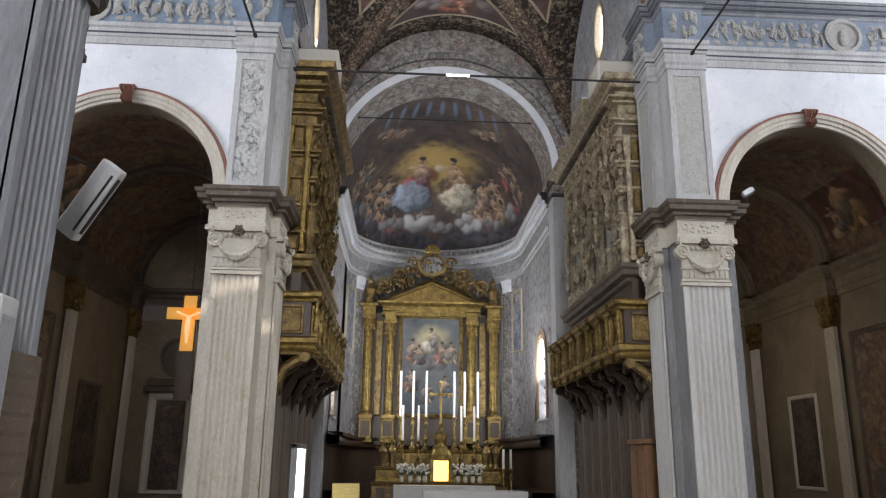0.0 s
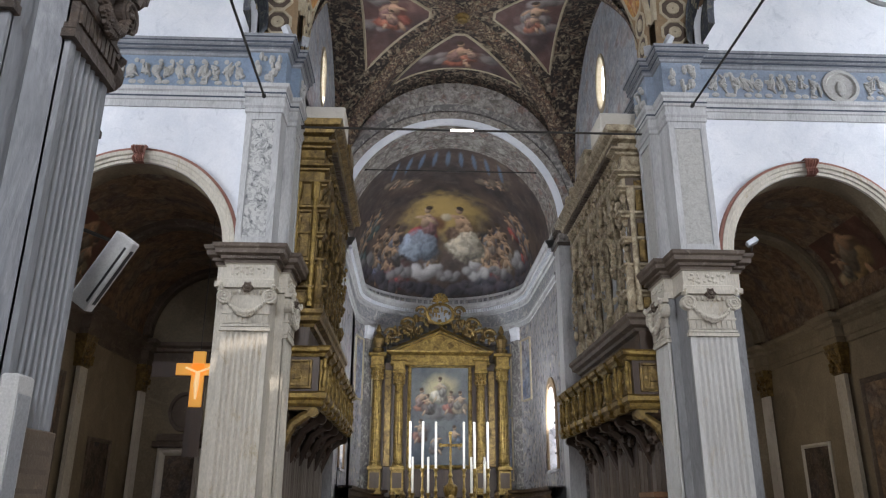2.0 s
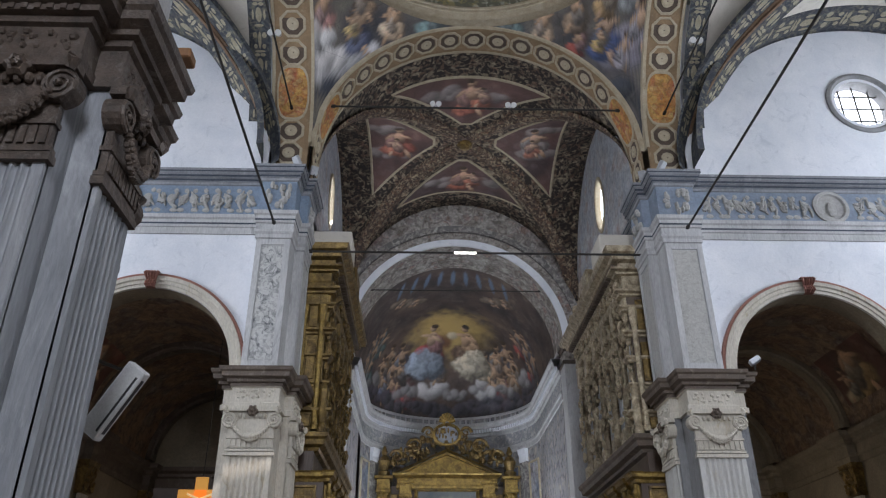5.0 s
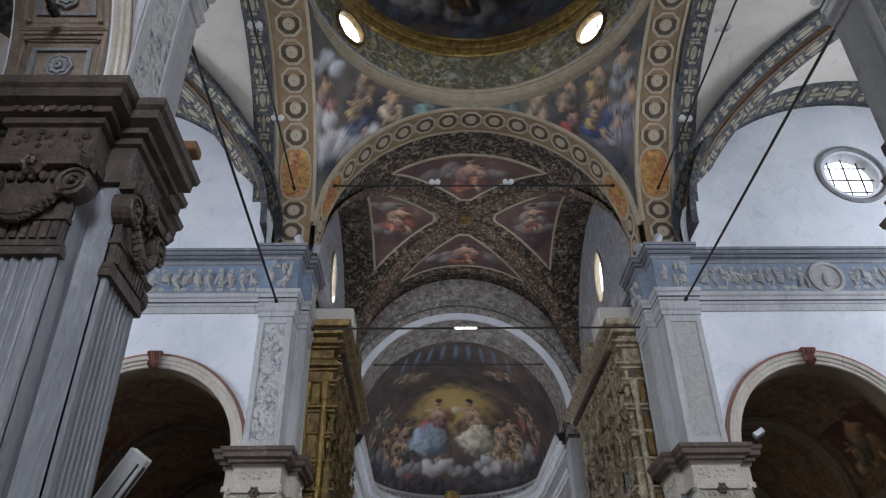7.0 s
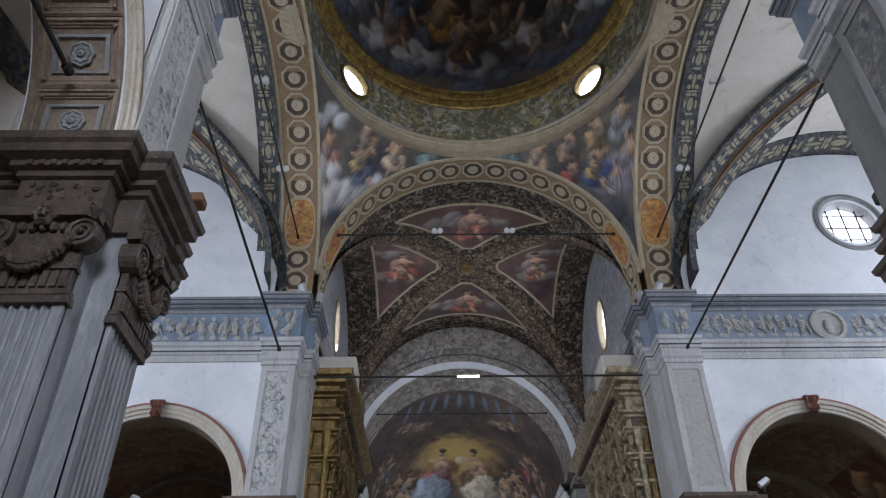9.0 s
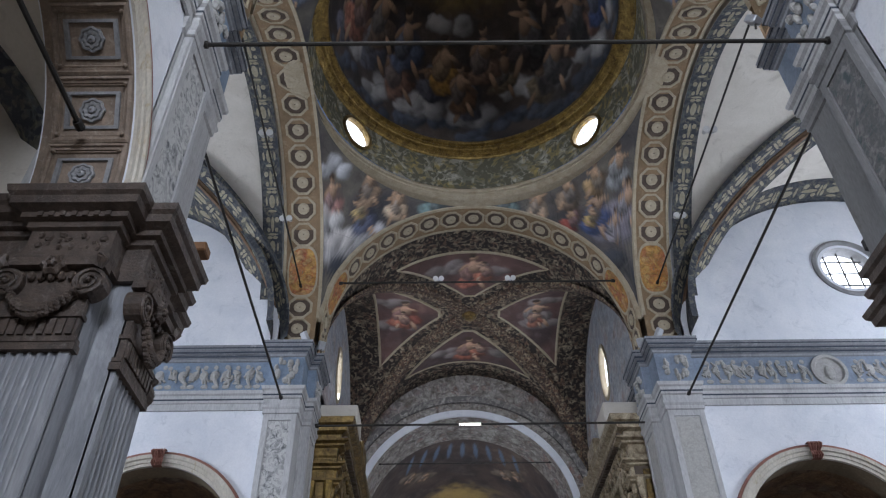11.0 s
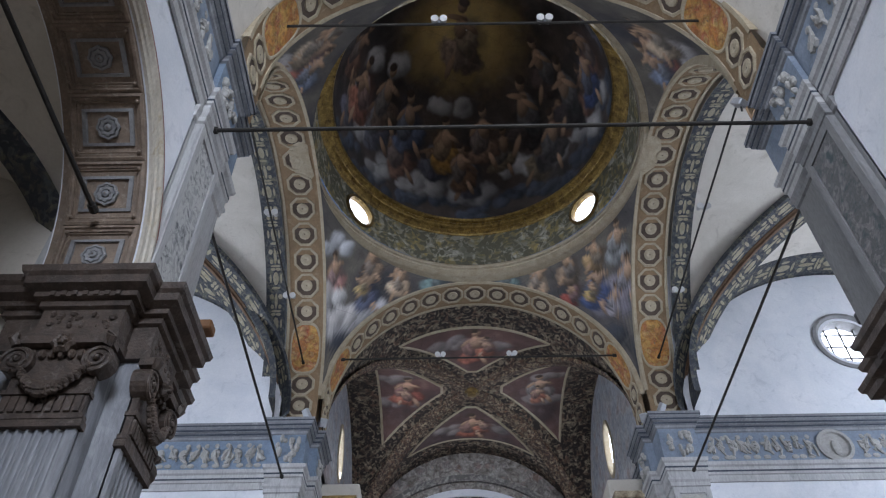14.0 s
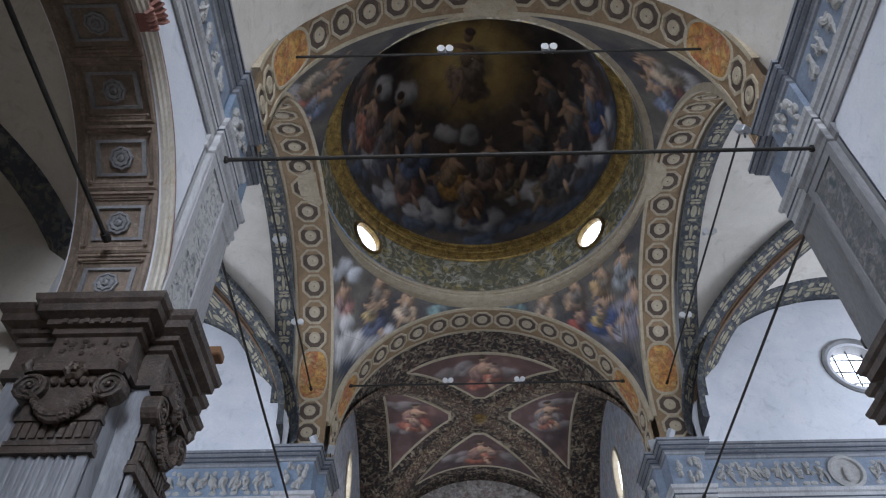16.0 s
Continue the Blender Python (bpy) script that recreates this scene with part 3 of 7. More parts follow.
def entablature(side, path, closed, parent, pale=False):
    for nm, prof, mat in (("architrave", ARCHITRAVE, STONE), ("frieze", FRIEZE, FRIEZE_PALE if pale else FRIEZE_BLUE), ("cornice", CORNICE, BLUEGREY)):
        s = Shape(side)
        s.moulding(path, prof, closed)
        part(nm, s, mat, parent)
    for o, z0, z1 in ((0.125, 12.725, 12.785), (0.186, 12.825, 12.885), (0.085, 11.42, 11.47), (0.245, 12.955, 12.99)):
        s = Shape(side)
        s.moulding(path, [(o - 0.01, z0), (o, z0 + 0.003), (o, z1 - 0.003), (o - 0.01, z1)], closed)
        part("fillet", s, NAVY, parent)


def fluted(center, normal, width, z0, z1, side, flutes=7, margin=0.09, depth=0.035, out=0.05):
    """A fluted face: standing grooves between fillets, on a shallow slab."""
    u = (-normal[1], normal[0])
    line = [(-width / 2, -0.02), (-width / 2, out)]
    pitch = (width - 2 * margin) / flutes
    for i in range(flutes):
        a = -width / 2 + margin + pitch * i
        for k in range(7):
            t = k / 6
            line.append((a + pitch * (0.12 + 0.76 * t), out - depth * math.sin(math.pi * t)))
    line += [(width / 2, out), (width / 2, -0.02)]
    s = Shape(side)
    s.rings([[(center[0] + p * u[0] + o * normal[0], center[1] + p * u[1] + o * normal[1], z) for p, o in line] for z in (z0, z1)], False)
    return s


def capital(side, center, normal, width, parent, mats):
    """Ionic pilaster capital with hanging garland, on a necking band."""
    u = (-normal[1], normal[0])
    at = lambda p, o, z: (center[0] + p * u[0] + o * normal[0], center[1] + p * u[1] + o * normal[1], z)

    def slab(s, p0, p1, o, z0, z1):
        s.add([at(p, q, z) for z in (z0, z1) for p, q in ((p0, -0.02), (p1, -0.02), (p1, o), (p0, o))],
              [(3, 2, 1, 0), (4, 5, 6, 7), (0, 1, 5, 4), (1, 2, 6, 5), (2, 3, 7, 6), (3, 0, 4, 7)])
    s = Shape(side)
    h = width / 2
    slab(s, -h, h, 0.07, 5.58, 6.46)
    slab(s, -h - 0.05, h + 0.05, 0.10, 5.42, 5.50)
    slab(s, -h - 0.03, h + 0.03, 0.085, 5.52, 5.57)
    slab(s, -h - 0.02, h + 0.02, 0.10, 5.80, 5.85)
    slab(s, -h - 0.09, h + 0.09, 0.17, 6.40, 6.50)
    for i in range(9):
        p = -h + 0.06 + (width - 0.12) * i / 8
        slab(s, p - 0.03, p + 0.03, 0.095, 5.60, 5.78)
    body = part("capital", s, mats[0], parent)
    for e in (-1, 1):       # scrolled corner volutes: drum, raised spiral and eye
        v = Shape(side)
        c, n = e * (h - 0.01), 18
        v.rings([[at(c + r * math.cos(2 * math.pi * j / n), o, 6.2 + r * math.sin(2 * math.pi * j / n)) for j in range(n)] for r, o in ((0.17, -0.02), (0.17, 0.15), (0.155, 0.165), (0.02, 0.15))], True, False, True)
        v.tube([at(c + e * (0.165 - 0.0062 * j) * math.cos(0.55 * j - 1.6), 0.168, 6.2 + (0.165 - 0.0062 * j) * math.sin(0.55 * j - 1.6)) for j in range(24)], [0.026 - 0.0006 * j for j in range(24)], 6)
        v.ball(at(c, 0.17, 6.2), 0.035)
        v.tube([at(c + e * 0.06, 0.17, 6.36), at(c + e * 0.1, 0.2, 6.44), at(c + e * 0.06, 0.22, 6.5)], [0.05, 0.06, 0.03], 6)
        part("volute", v, mats[0], body)
    g = Shape(side)         # beaded swag from volute to volute
    n = 26
    for i in range(n + 1):
        p = -1 + 2 * i / n
        r = 0.034 + 0.024 * (1 - abs(p))
        for dz, do in ((0.0, 0.02), (0.045, -0.01), (-0.045, -0.01)):
            q = at(p * (h - 0.08) + 0.012 * ((i * 7) % 3 - 1), 0.15 + do + 0.04 * (1 - p * p), 6.10 + dz * (1 - abs(p)) - 0.30 * (1 - p * p))
            g.ball(q, r, 6, 4)
    part("garland", g, mats[1], body)
    r = Shape(side)
    r.rings([[at(q * (1 + 0.14 * math.cos(6 * t)) * math.cos(t), o, 6.41 + q * (1 + 0.14 * math.cos(6 * t)) * math.sin(t)) for t in [math.pi * j / 15 for j in range(30)]] for q, o in ((0.12, 0.06), (0.125, 0.16), (0.09, 0.20), (0.05, 0.18), (0.045, 0.22), (0.01, 0.24))], True)
    part("rosette", r, mats[2], body)
    eggs = Shape(side)
    k = max(5, int(width / 0.12))
    for i in range(k):
        eggs.ball(at(-h + 0.12 + (width - 0.24) * i / (k - 1), 0.10, 6.30), (0.045, 0.045, 0.06), 6, 4)
    part("egg_moulding", eggs, mats[0], body)


def pier(side, foot, faces, label, mats, base=FL):
    """mats: shaft, cornice, core."""
    e = thing("pier", (side * 5.4, foot[0][1] + 0.9, base), label, "pier", "crossing piers")
    s = Shape(side)
    s.prism(foot, base, 6.52)
    part("core", s, mats[2], e)
    s = Shape(side)
    s.moulding(foot, [(0, base), (0.12, base), (0.12, base + 0.45), (0.05, base + 0.5), (0.08, base + 0.58), (0.0, base + 0.68)])
    part("plinth", s, mats[2], e)
    for c, n, w, fl in faces:
        part("fluted_shaft", fluted(c, n, w, base + 0.68, 5.42, side, fl), mats[0], e, smooth=False)
        capital(side, c, n, w, e, (mats[3], mats[3], mats[1]))
    s = Shape(side)
    s.moulding(foot, CAPROFILE[:6])
    part("frieze_block", s, mats[3], e)
    s = Shape(side)
    s.moulding(foot, CAPROFILE[5:])
    part("cornice", s, mats[1], e)
    d = Shape(side)     # dentils under the cornice
    n = len(foot)
    for i in range(n):
        a, b = Vector(foot[i]), Vector(foot[(i + 1) % n])
        L = (b - a).length
        if L < 0.8:
            continue
        t = (b - a) / L
        nn = Vector((t.y, -t.x))
        k = int(L / 0.11)
        for j in range(k):
            q = a + t * (L * (j + 0.5) / k) + nn * 0.12
            d.box(q.x - 0.03 - 0.02 * abs(nn.x), q.x + 0.03 + 0.02 * abs(nn.x), q.y - 0.03 - 0.02 * abs(nn.y), q.y + 0.03 + 0.02 * abs(nn.y), 7.095, 7.155)
    tagged(part("dentil_moulding", d, mats[1], e), kind="stuff")
    for c, nn, w, fl in faces:      # carved block above each capital
        u = (-nn[1], nn[0])
        q = Shape(side)
        rnd = random.Random(int(c[0] * 31 + c[1] * 17))
        for k in range(30):
            p, z, r = rnd.uniform(-0.42, 0.42) * w, rnd.uniform(6.71, 6.92), rnd.uniform(0.02, 0.05)
            q.ball((c[0] + p * u[0] + 0.015 * nn[0], c[1] + p * u[1] + 0.015 * nn[1], z), (r * rnd.uniform(0.7, 1.4), r * rnd.uniform(0.7, 1.4), r), 6, 4)
        tagged(part("carved_ornament", q, mats[3], e), kind="stuff")
    return e


def upper_stage(side, foot, faces, parent, pale, stone=None):
    stone = stone or STONE
    s = Shape(side)
    s.prism(foot, ZC, ZA + 0.01)
    part("upper_core", s, stone, parent)
    for c, n, w, mat in faces:
        u = (-n[1], n[0])
        at = lambda p, o, z: (c[0] + p * u[0] + o * n[0], c[1] + p * u[1] + o * n[1], z)
        s = Shape(side)
        s.rings([[at(p, o, z) for p, o in ((-w / 2 + 0.16, 0.012), (w / 2 - 0.16, 0.012))] for z in (ZC + 0.25, ZA - 0.45)])
        part("painted_panel", s, mat, parent)
        f = Shape(side)
        for p0, p1, z0, z1 in ((-w / 2, -w / 2 + 0.14, ZC + 0.01, ZA - 0.25), (w / 2 - 0.14, w / 2, ZC + 0.01, ZA - 0.25), (-w / 2 + 0.141, w / 2 - 0.141, ZC + 0.01, ZC + 0.22), (-w / 2 + 0.141, w / 2 - 0.141, ZA - 0.42, ZA - 0.252)):
            f.add([at(p, o, z) for z in (z0, z1) for p, o in ((p0, -0.01), (p1, -0.01), (p1, 0.03), (p0, 0.03))], [(3, 2, 1, 0), (4, 5, 6, 7), (0, 1, 5, 4), (1, 2, 6, 5), (2, 3, 7, 6), (3, 0, 4, 7)])
        part("panel_frame", f, stone, parent)
    s = Shape(side)
    s.moulding(foot, [(0, ZA - 0.24), (0.04, ZA - 0.22), (0.04, ZA - 0.12), (0.08, ZA - 0.06), (0.08, ZA), (0, ZA)])
    part("upper_capital", s, stone, parent)
    entablature(side, foot, True, parent, pale)
    for c, n, w, mat in faces:      # relief on the frieze block
        u = (-n[1], n[0])
        q = Shape(side)
        rnd = random.Random(int(c[0] * 100 + c[1] * 7 + side))
        for k in range(16):
            p, z = rnd.uniform(-w / 2 + 0.12, w / 2 - 0.12), rnd.uniform(ZF + 0.12, ZK - 0.12)
            q.ball((c[0] + p * u[0] + 0.05 * n[0], c[1] + p * u[1] + 0.05 * n[1], z), (0.05 + 0.06 * rnd.random(), 0.05 + 0.06 * rnd.random(), 0.07 + 0.09 * rnd.random()), 7, 4)
        tagged(part("frieze_relief", q, RELIEF, parent), kind="stuff")


def frieze_figures(side, parent, places, n):
    """Pale painted-relief putti and urns, as plain lumps, along a frieze."""
    for k, (x, y) in enumerate(places):
        rnd = random.Random(k * 7 + side)
        u = (-n[1], n[0])
        q = Shape(side)
        at = lambda p, z: (x + p * u[0] + 0.005 * n[0], y + p * u[1] + 0.005 * n[1], z)
        fx, fy = (1, 0.2) if n[0] == 0 else (0.2, 1)
        size = rnd.uniform(0.8, 1.15)
        q.ball(at(rnd.uniform(-0.1, 0.1), 12.36 + 0.1 * size), (0.07 * fx, 0.07 * fy, 0.075), 7, 4)
        q.ball(at(rnd.uniform(-0.05, 0.05), 12.2), (0.12 * fx * size, 0.12 * fy, 0.16 * size), 8, 5)
        for d in range(6):
            p, z = rnd.uniform(-0.16, 0.16), rnd.uniform(11.84, 12.5)
            a, b = at(rnd.uniform(-0.08, 0.08), rnd.uniform(12.0, 12.3)), at(p, z)
            m = (Vector(a) + Vector(b)) / 2 + Vector((rnd.uniform(-0.07, 0.07) * u[0], rnd.uniform(-0.07, 0.07) * u[1], rnd.uniform(-0.06, 0.06)))
            q.tube([a, tuple(m), b], [0.055, 0.05, 0.025], 6)
        q.ball(at(rnd.uniform(-0.12, 0.12), 11.86), (0.11 * fx, 0.11 * fy, 0.07), 7, 4)
        part("frieze_figure", q, RELIEF, parent)


def east_foot(x0, x1, back, front=16.77):
    """Plan of an eastern crossing pier: front pilaster from x0 to x1, an inner pilaster towards the chancel, a core back to x = back."""
    return [(x0, 16.5), (x1, 16.5), (x1, front), (back, front), (back, 18.6), (x0, 18.6), (x0, 18.2), (x0 - 0.22, 18.2), (x0 - 0.22, 17.2), (x0, 17.2)]


W_FOOT = [(4.76, 4.95), (5.62, 4.95), (5.62, 5.1), (6.1, 5.1), (6.1, 6.75), (5.85, 6.75), (5.85, 7.0), (4.95, 7.0), (4.95, 6.5), (4.76, 6.5), (4.76, 6.05), (4.49, 6.05), (4.49, 5.27), (4.76, 5.27)]
W_UPPER = [(4.87, 5.0), (6.1, 5.0), (6.1, 6.75), (5.85, 6.75), (5.85, 7.0), (4.95, 7.0), (4.95, 6.1), (4.76, 6.1), (4.76, 5.12), (4.87, 5.12)]
for side in (1, -1):
    x0, x1 = (4.73, 5.80) if side > 0 else (4.83, 5.86)
    e = pier(side, east_foot(x0, x1, 6.1, 16.70), [((x0 / 2 + x1 / 2, 16.5), (0, -1), x1 - x0, 7), ((x0 - 0.22, 17.7), (-1, 0), 1.0, 7)],
             "pale grey stone pier with fluted pilasters and garlanded capitals", (WARM if side < 0 else LIGHTSTONE, BROWNST, WARM if side < 0 else DIMSTONE, WARM))
    x0, x1 = (4.73, 5.68) if side > 0 else (4.92, 5.78)
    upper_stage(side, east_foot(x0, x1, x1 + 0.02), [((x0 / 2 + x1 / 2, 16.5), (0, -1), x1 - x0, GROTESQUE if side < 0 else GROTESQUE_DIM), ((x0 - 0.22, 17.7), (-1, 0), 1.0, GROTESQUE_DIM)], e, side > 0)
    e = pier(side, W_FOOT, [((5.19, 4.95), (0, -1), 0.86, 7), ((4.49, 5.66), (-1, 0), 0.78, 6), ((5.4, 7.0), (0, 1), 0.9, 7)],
             "dark grey fluted stone pier with a heavy dark brown cornice", (BLUEGREY, DARK, BLUEGREY, DARK))
    # south twin is darker: its shade is put into stone and panel colours
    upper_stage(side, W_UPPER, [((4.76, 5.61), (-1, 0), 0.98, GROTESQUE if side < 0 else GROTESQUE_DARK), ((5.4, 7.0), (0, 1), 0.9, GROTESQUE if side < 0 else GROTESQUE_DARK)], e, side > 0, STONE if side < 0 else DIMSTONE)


# ---- transept, with chapel arches in its east wall ----
def arch_wall(s, across, depth, c, r, zs, u0, u1, z0, z1, thick, steps=28):
    """A wall with a round-headed opening: across and depth are directions in plan; c is the middle of the opening on the front face."""
    at = lambda u, d, z: (c[0] + u * across[0] + d * depth[0], c[1] + u * across[1] + d * depth[1], z)
    arc = [(r * math.cos(math.pi * i / steps), zs + r * math.sin(math.pi * i / steps)) for i in range(steps + 1)]
    for d in (0.0, thick):
        s.rings([[at(u, d, z) for u, z in arc], [at(u, d, z1) for u, z in arc]])
        for a, b in ((u0, -r), (r, u1)):
            if b - a > 0.01:
                s.rings([[at(a, d, z0), at(b, d, z0)], [at(a, d, zs), at(b, d, zs)], [at(a, d, z1), at(b, d, z1)]])
    s.rings([[at(u, d, z) for u, z in [(r, z0)] + arc + [(-r, z0)]] for d in (0.0, thick)])
    s.rings([[at(u, d, z) for u, z in ((u0, z0), (u0, z1), (u1, z1), (u1, z0))] for d in (0.0, thick)])


ARCHX, ARCHR = 8.3, 2.2
KEYSTONE = ((0.12, 0.0, 9.60), (0.12, 0.14, 9.60), (0.15, 0.22, 9.66), (0.14, 0.20, 9.74), (0.13, 0.15, 9.80), (0.17, 0.24, 9.88), (0.19, 0.27, 9.95), (0.16, 0.20, 10.02), (0.16, 0.0, 10.03))
for side in (1, -1):
    nm = "south" if side > 0 else "north"
    s = Shape(side)
    arch_wall(s, (1, 0), (0, 1), (ARCHX, YE), ARCHR, ZC, 5.62 - ARCHX, 17.5 - ARCHX, FL, ZA, 0.6)
    structure("wall_transept_east_" + nm, s, PLASTER, "white plastered wall with a round arch into a chapel", category="wall")
    arch = thing("arch_surround", (side * ARCHX, YE, ZC), "moulded stone archivolt with a terracotta keystone", "arch", "chapel arches")
    s = Shape(side)
    s.arc((ARCHX, YE, ZC), (1, 0), (0, -1), [(2.2, 0), (2.2, 0.05), (2.28, 0.055), (2.29, 0.08), (2.37, 0.085), (2.40, 0.12), (2.49, 0.12), (2.5, 0.0)], closed=False, steps=48)
    part("archivolt", s, WARM, arch)
    s = Shape(side)
    s.arc((ARCHX, YE, ZC), (1, 0), (0, -1), [(2.497, 0.0), (2.497, 0.10), (2.56, 0.09), (2.57, 0.0)], closed=False, steps=48)
    part("outer_fillet", s, BRICKRED, arch)
    s = Shape(side)
    s.rings([[(ARCHX + w * k, YE - o * (0.7 + 0.3 * abs(math.cos(2.4 * math.pi * k))), z) for k in [-1 + i / 8 for i in range(17)]] for w, o, z in KEYSTONE])
    part("keystone", s, BRICKRED, arch)
    s = Shape(side)    # soffit with painted scrolls
    s.arc((ARCHX, YE, ZC), (1, 0), (0, 1), [(2.19, 0.0), (2.19, 0.62)], closed=False)
    part("soffit", s, UMBER, arch)
    # entablature on the wall, lunette with round window above
    e = thing("wall_entablature", (side * 11, YE, ZA), "painted stone entablature with pale figures on blue ground", "entablature", "", "structure")
    entablature(side, [(5.62, YE), (17.5, YE)], False, e, side > 0)
    frieze_figures(side, e, [(6.1 + 0.3 * k, YE - 0.03) for k in range(37) if abs(6.1 + 0.3 * k - 9.5) > 0.6], (0, -1))
    s = Shape(side)
    s.rings([[(9.5 + r * math.cos(t), YE - 0.03 - o, 12.17 + r * math.sin(t)) for t in [2 * math.pi * j / 32 for j in range(32)]] for r, o in ((0.50, 0.0), (0.49, 0.05), (0.40, 0.06), (0.37, 0.01), (0.36, 0.005), (0.02, 0.005))], True)
    s.ball((9.5, YE - 0.05, 12.1), (0.14, 0.05, 0.24))
    part("medallion", s, RELIEF, e, "round medallion in the frieze")
    s = Shape(side)
    rc = (11.35, 15.8)
    s.holed(lambda u, v: (u, YE, v), 5.6, 17.5, ZT0 - 0.06, 19.6, rc[0], rc[1], 0.80, 0.80)
    s.holed(lambda u, v: (u, YE + 0.5, v), 5.6, 17.5, ZT0 - 0.06, 19.6, rc[0], rc[1], 0.80, 0.80)
    structure("wall_lunette_" + nm, s, PLASTER, "bluish white plaster lunette with a round window", category="wall")
    w = thing("round_window", (side * rc[0], YE, rc[1]), "round leaded window with bright panes", "window", "round windows", "structure")
    s = Shape(side)
    s.rings([[(rc[0] + r * math.cos(t), YE + d, rc[1] + r * math.sin(t)) for t in [2 * math.pi * j / 40 for j in range(40)]] for r, d in ((1.08, 0.0), (1.07, -0.05), (0.98, -0.07), (0.93, -0.02), (0.84, 0.04), (0.78, 0.5))], True)
    part("window_frame", s, DIMSTONE, w)
    for k in (-0.45, 0, 0.45):
        h = math.sqrt(0.8 ** 2 - k * k)
        for a, b in (((rc[0] + k, YE + 0.3, rc[1] - h), (rc[0] + k, YE + 0.3, rc[1] + h)), ((rc[0] - h, YE + 0.3, rc[1] + k), (rc[0] + h, YE + 0.3, rc[1] + k))):
            s = Shape(side)
            s.tube([a, b], 0.026, 5)
            part("glazing_bar", s, IRON, w)
    s = Shape(side)
    s.lathe((0, 0, 0), [(0.82, -0.01), (0.82, 0.01)], 32)
    s.v = [((rc[0] + x * 1) * side if side > 0 else -(rc[0] - x), YE + 0.42 + z, rc[1] + y) for x, y, z in s.v]
    part("pane", s, BRIGHT, w)
    # other walls of the arm
    s = Shape(side)
    s.box(17.5, 18.0, 6.3, 17.4, FL, 20.5)
    structure("wall_transept_end_" + nm, s, PLASTER, "plain white plastered transept end wall", category="wall")
    s = Shape(side)
    s.box(6.1, 17.5, 6.2, 6.75, FL, 20.5)
    structure("wall_transept_west_" + nm, s, PLASTER, "plain white plastered transept wall", category="wall")
    # groined vault with painted bands
    a, b, xm, H = 5.8, WY, 11.7, 5.35
    s = Shape(side)
    N = 36
    zz = lambda u, v: ZE + H * max(math.sqrt(max(0, 1 - u * u)), math.sqrt(max(0, 1 - v * v)))
    s.rings([[(xm + a * u, YC + b * v, zz(u, v)) for u in [-1 + 2 * i / N for i in range(N + 1)]] for v in [-1 + 2 * j / N for j in range(N + 1)]])
    structure("ceiling_transept_" + nm, s, CREAM, "off-white groined transept vault", True, "vault")
    bands = thing("vault_ribs", (side * xm, YC, ZE), "dark painted rib bands with pale scrollwork on a white vault", "rib", "transept vault ribs", "structure")
    ring = [math.cos(math.pi * i / 60) for i in range(61)]
    up = lambda u: math.sqrt(max(0, 1 - u * u))
    L = math.hypot(a, b)

    def motifs(at, n, half):
        """Small painted ornaments along a band: at(k, q) is the place k of the way along it and q across it."""
        q = Shape(side)
        for i in range(n):
            c = (i + 0.5) / n
            for dk, dq, rk, rq in ((0, 0, 0.30, 0.34), (0, 0.62, 0.20, 0.13), (0, -0.62, 0.20, 0.13), (0.42, 0.3, 0.07, 0.3), (0.42, -0.3, 0.07, 0.3), (-0.42, 0, 0.06, 0.5)) if i % 2 else ((0, 0, 0.34, 0.18), (0.2, 0.5, 0.12, 0.26), (0.2, -0.5, 0.12, 0.26), (-0.24, 0.45, 0.10, 0.2), (-0.24, -0.45, 0.10, 0.2), (-0.44, 0, 0.05, 0.6)):
                q.rings([[at(c + (dk + rk * f * math.cos(t)) / n, half * (dq + rq * f * math.sin(t))) for t in [math.pi * j / 5 for j in range(10)]] for f in (1.0, 0.05)], True)
        return q

    for sx in (1, -1):
        px, py = -sx * b / L, a / L
        strip = lambda u, q, o: (xm + a * u + px * q, YC + sx * b * u + py * q, ZE + H * up(u) - o)
        for q0 in (-0.68, 0.1):
            s = Shape(side)
            s.rings([[strip(u, q, o) for q, o in ((q0, -0.15), (q0 + 0.02, 0.03), (q0 + 0.56, 0.03), (q0 + 0.58, -0.1))] for u in ring])
            part("painted_rib_band", s, RIBBAND, bands)
            m = motifs(lambda k, q: strip(math.cos(math.pi * (0.06 + 0.88 * k)), q0 + 0.29 + q, 0.045), 21, 0.24)
            tagged(part("painted_ornament", m, MOTIF, bands), kind="stuff")
        s = Shape(side)
        s.rings([[strip(u, q, o) for q, o in ((-0.1, -0.1), (-0.1, 0.05), (-0.05, 0.07), (-0.04, 0.15), (0.04, 0.15), (0.05, 0.07), (0.1, 0.05), (0.1, -0.1))] for u in ring])
        part("diagonal_rib", s, RIBBROWN, bands)
        edge = 5.0 if sx > 0 else b
        flat = lambda u, d, o: (xm + (a - o) * u, YC + sx * (edge - d), ZE + (H - o) * up(u))
        s = Shape(side)
        s.rings([[flat(u, d, o) for d, o in ((0.0, 0.09), (0.03, 0.09), (0.035, 0.04), (1.0, 0.03), (1.02, -0.15))] for u in ring])
        part("wall_rib", s, RIBBAND, bands)
        m = motifs(lambda k, q: flat(math.cos(math.pi * (0.06 + 0.88 * k)), 0.52 + q, 0.055), 19, 0.44)
        tagged(part("painted_ornament", m, MOTIF, bands), kind="stuff")
    s = Shape(side)
    s.rings([[(xm - a + d, YC + b * u, ZE + (H - 0.05) * up(u)) for d in (0.0, 0.6)] for u in ring])
    part("arch_rib", s, RIBBAND, bands)
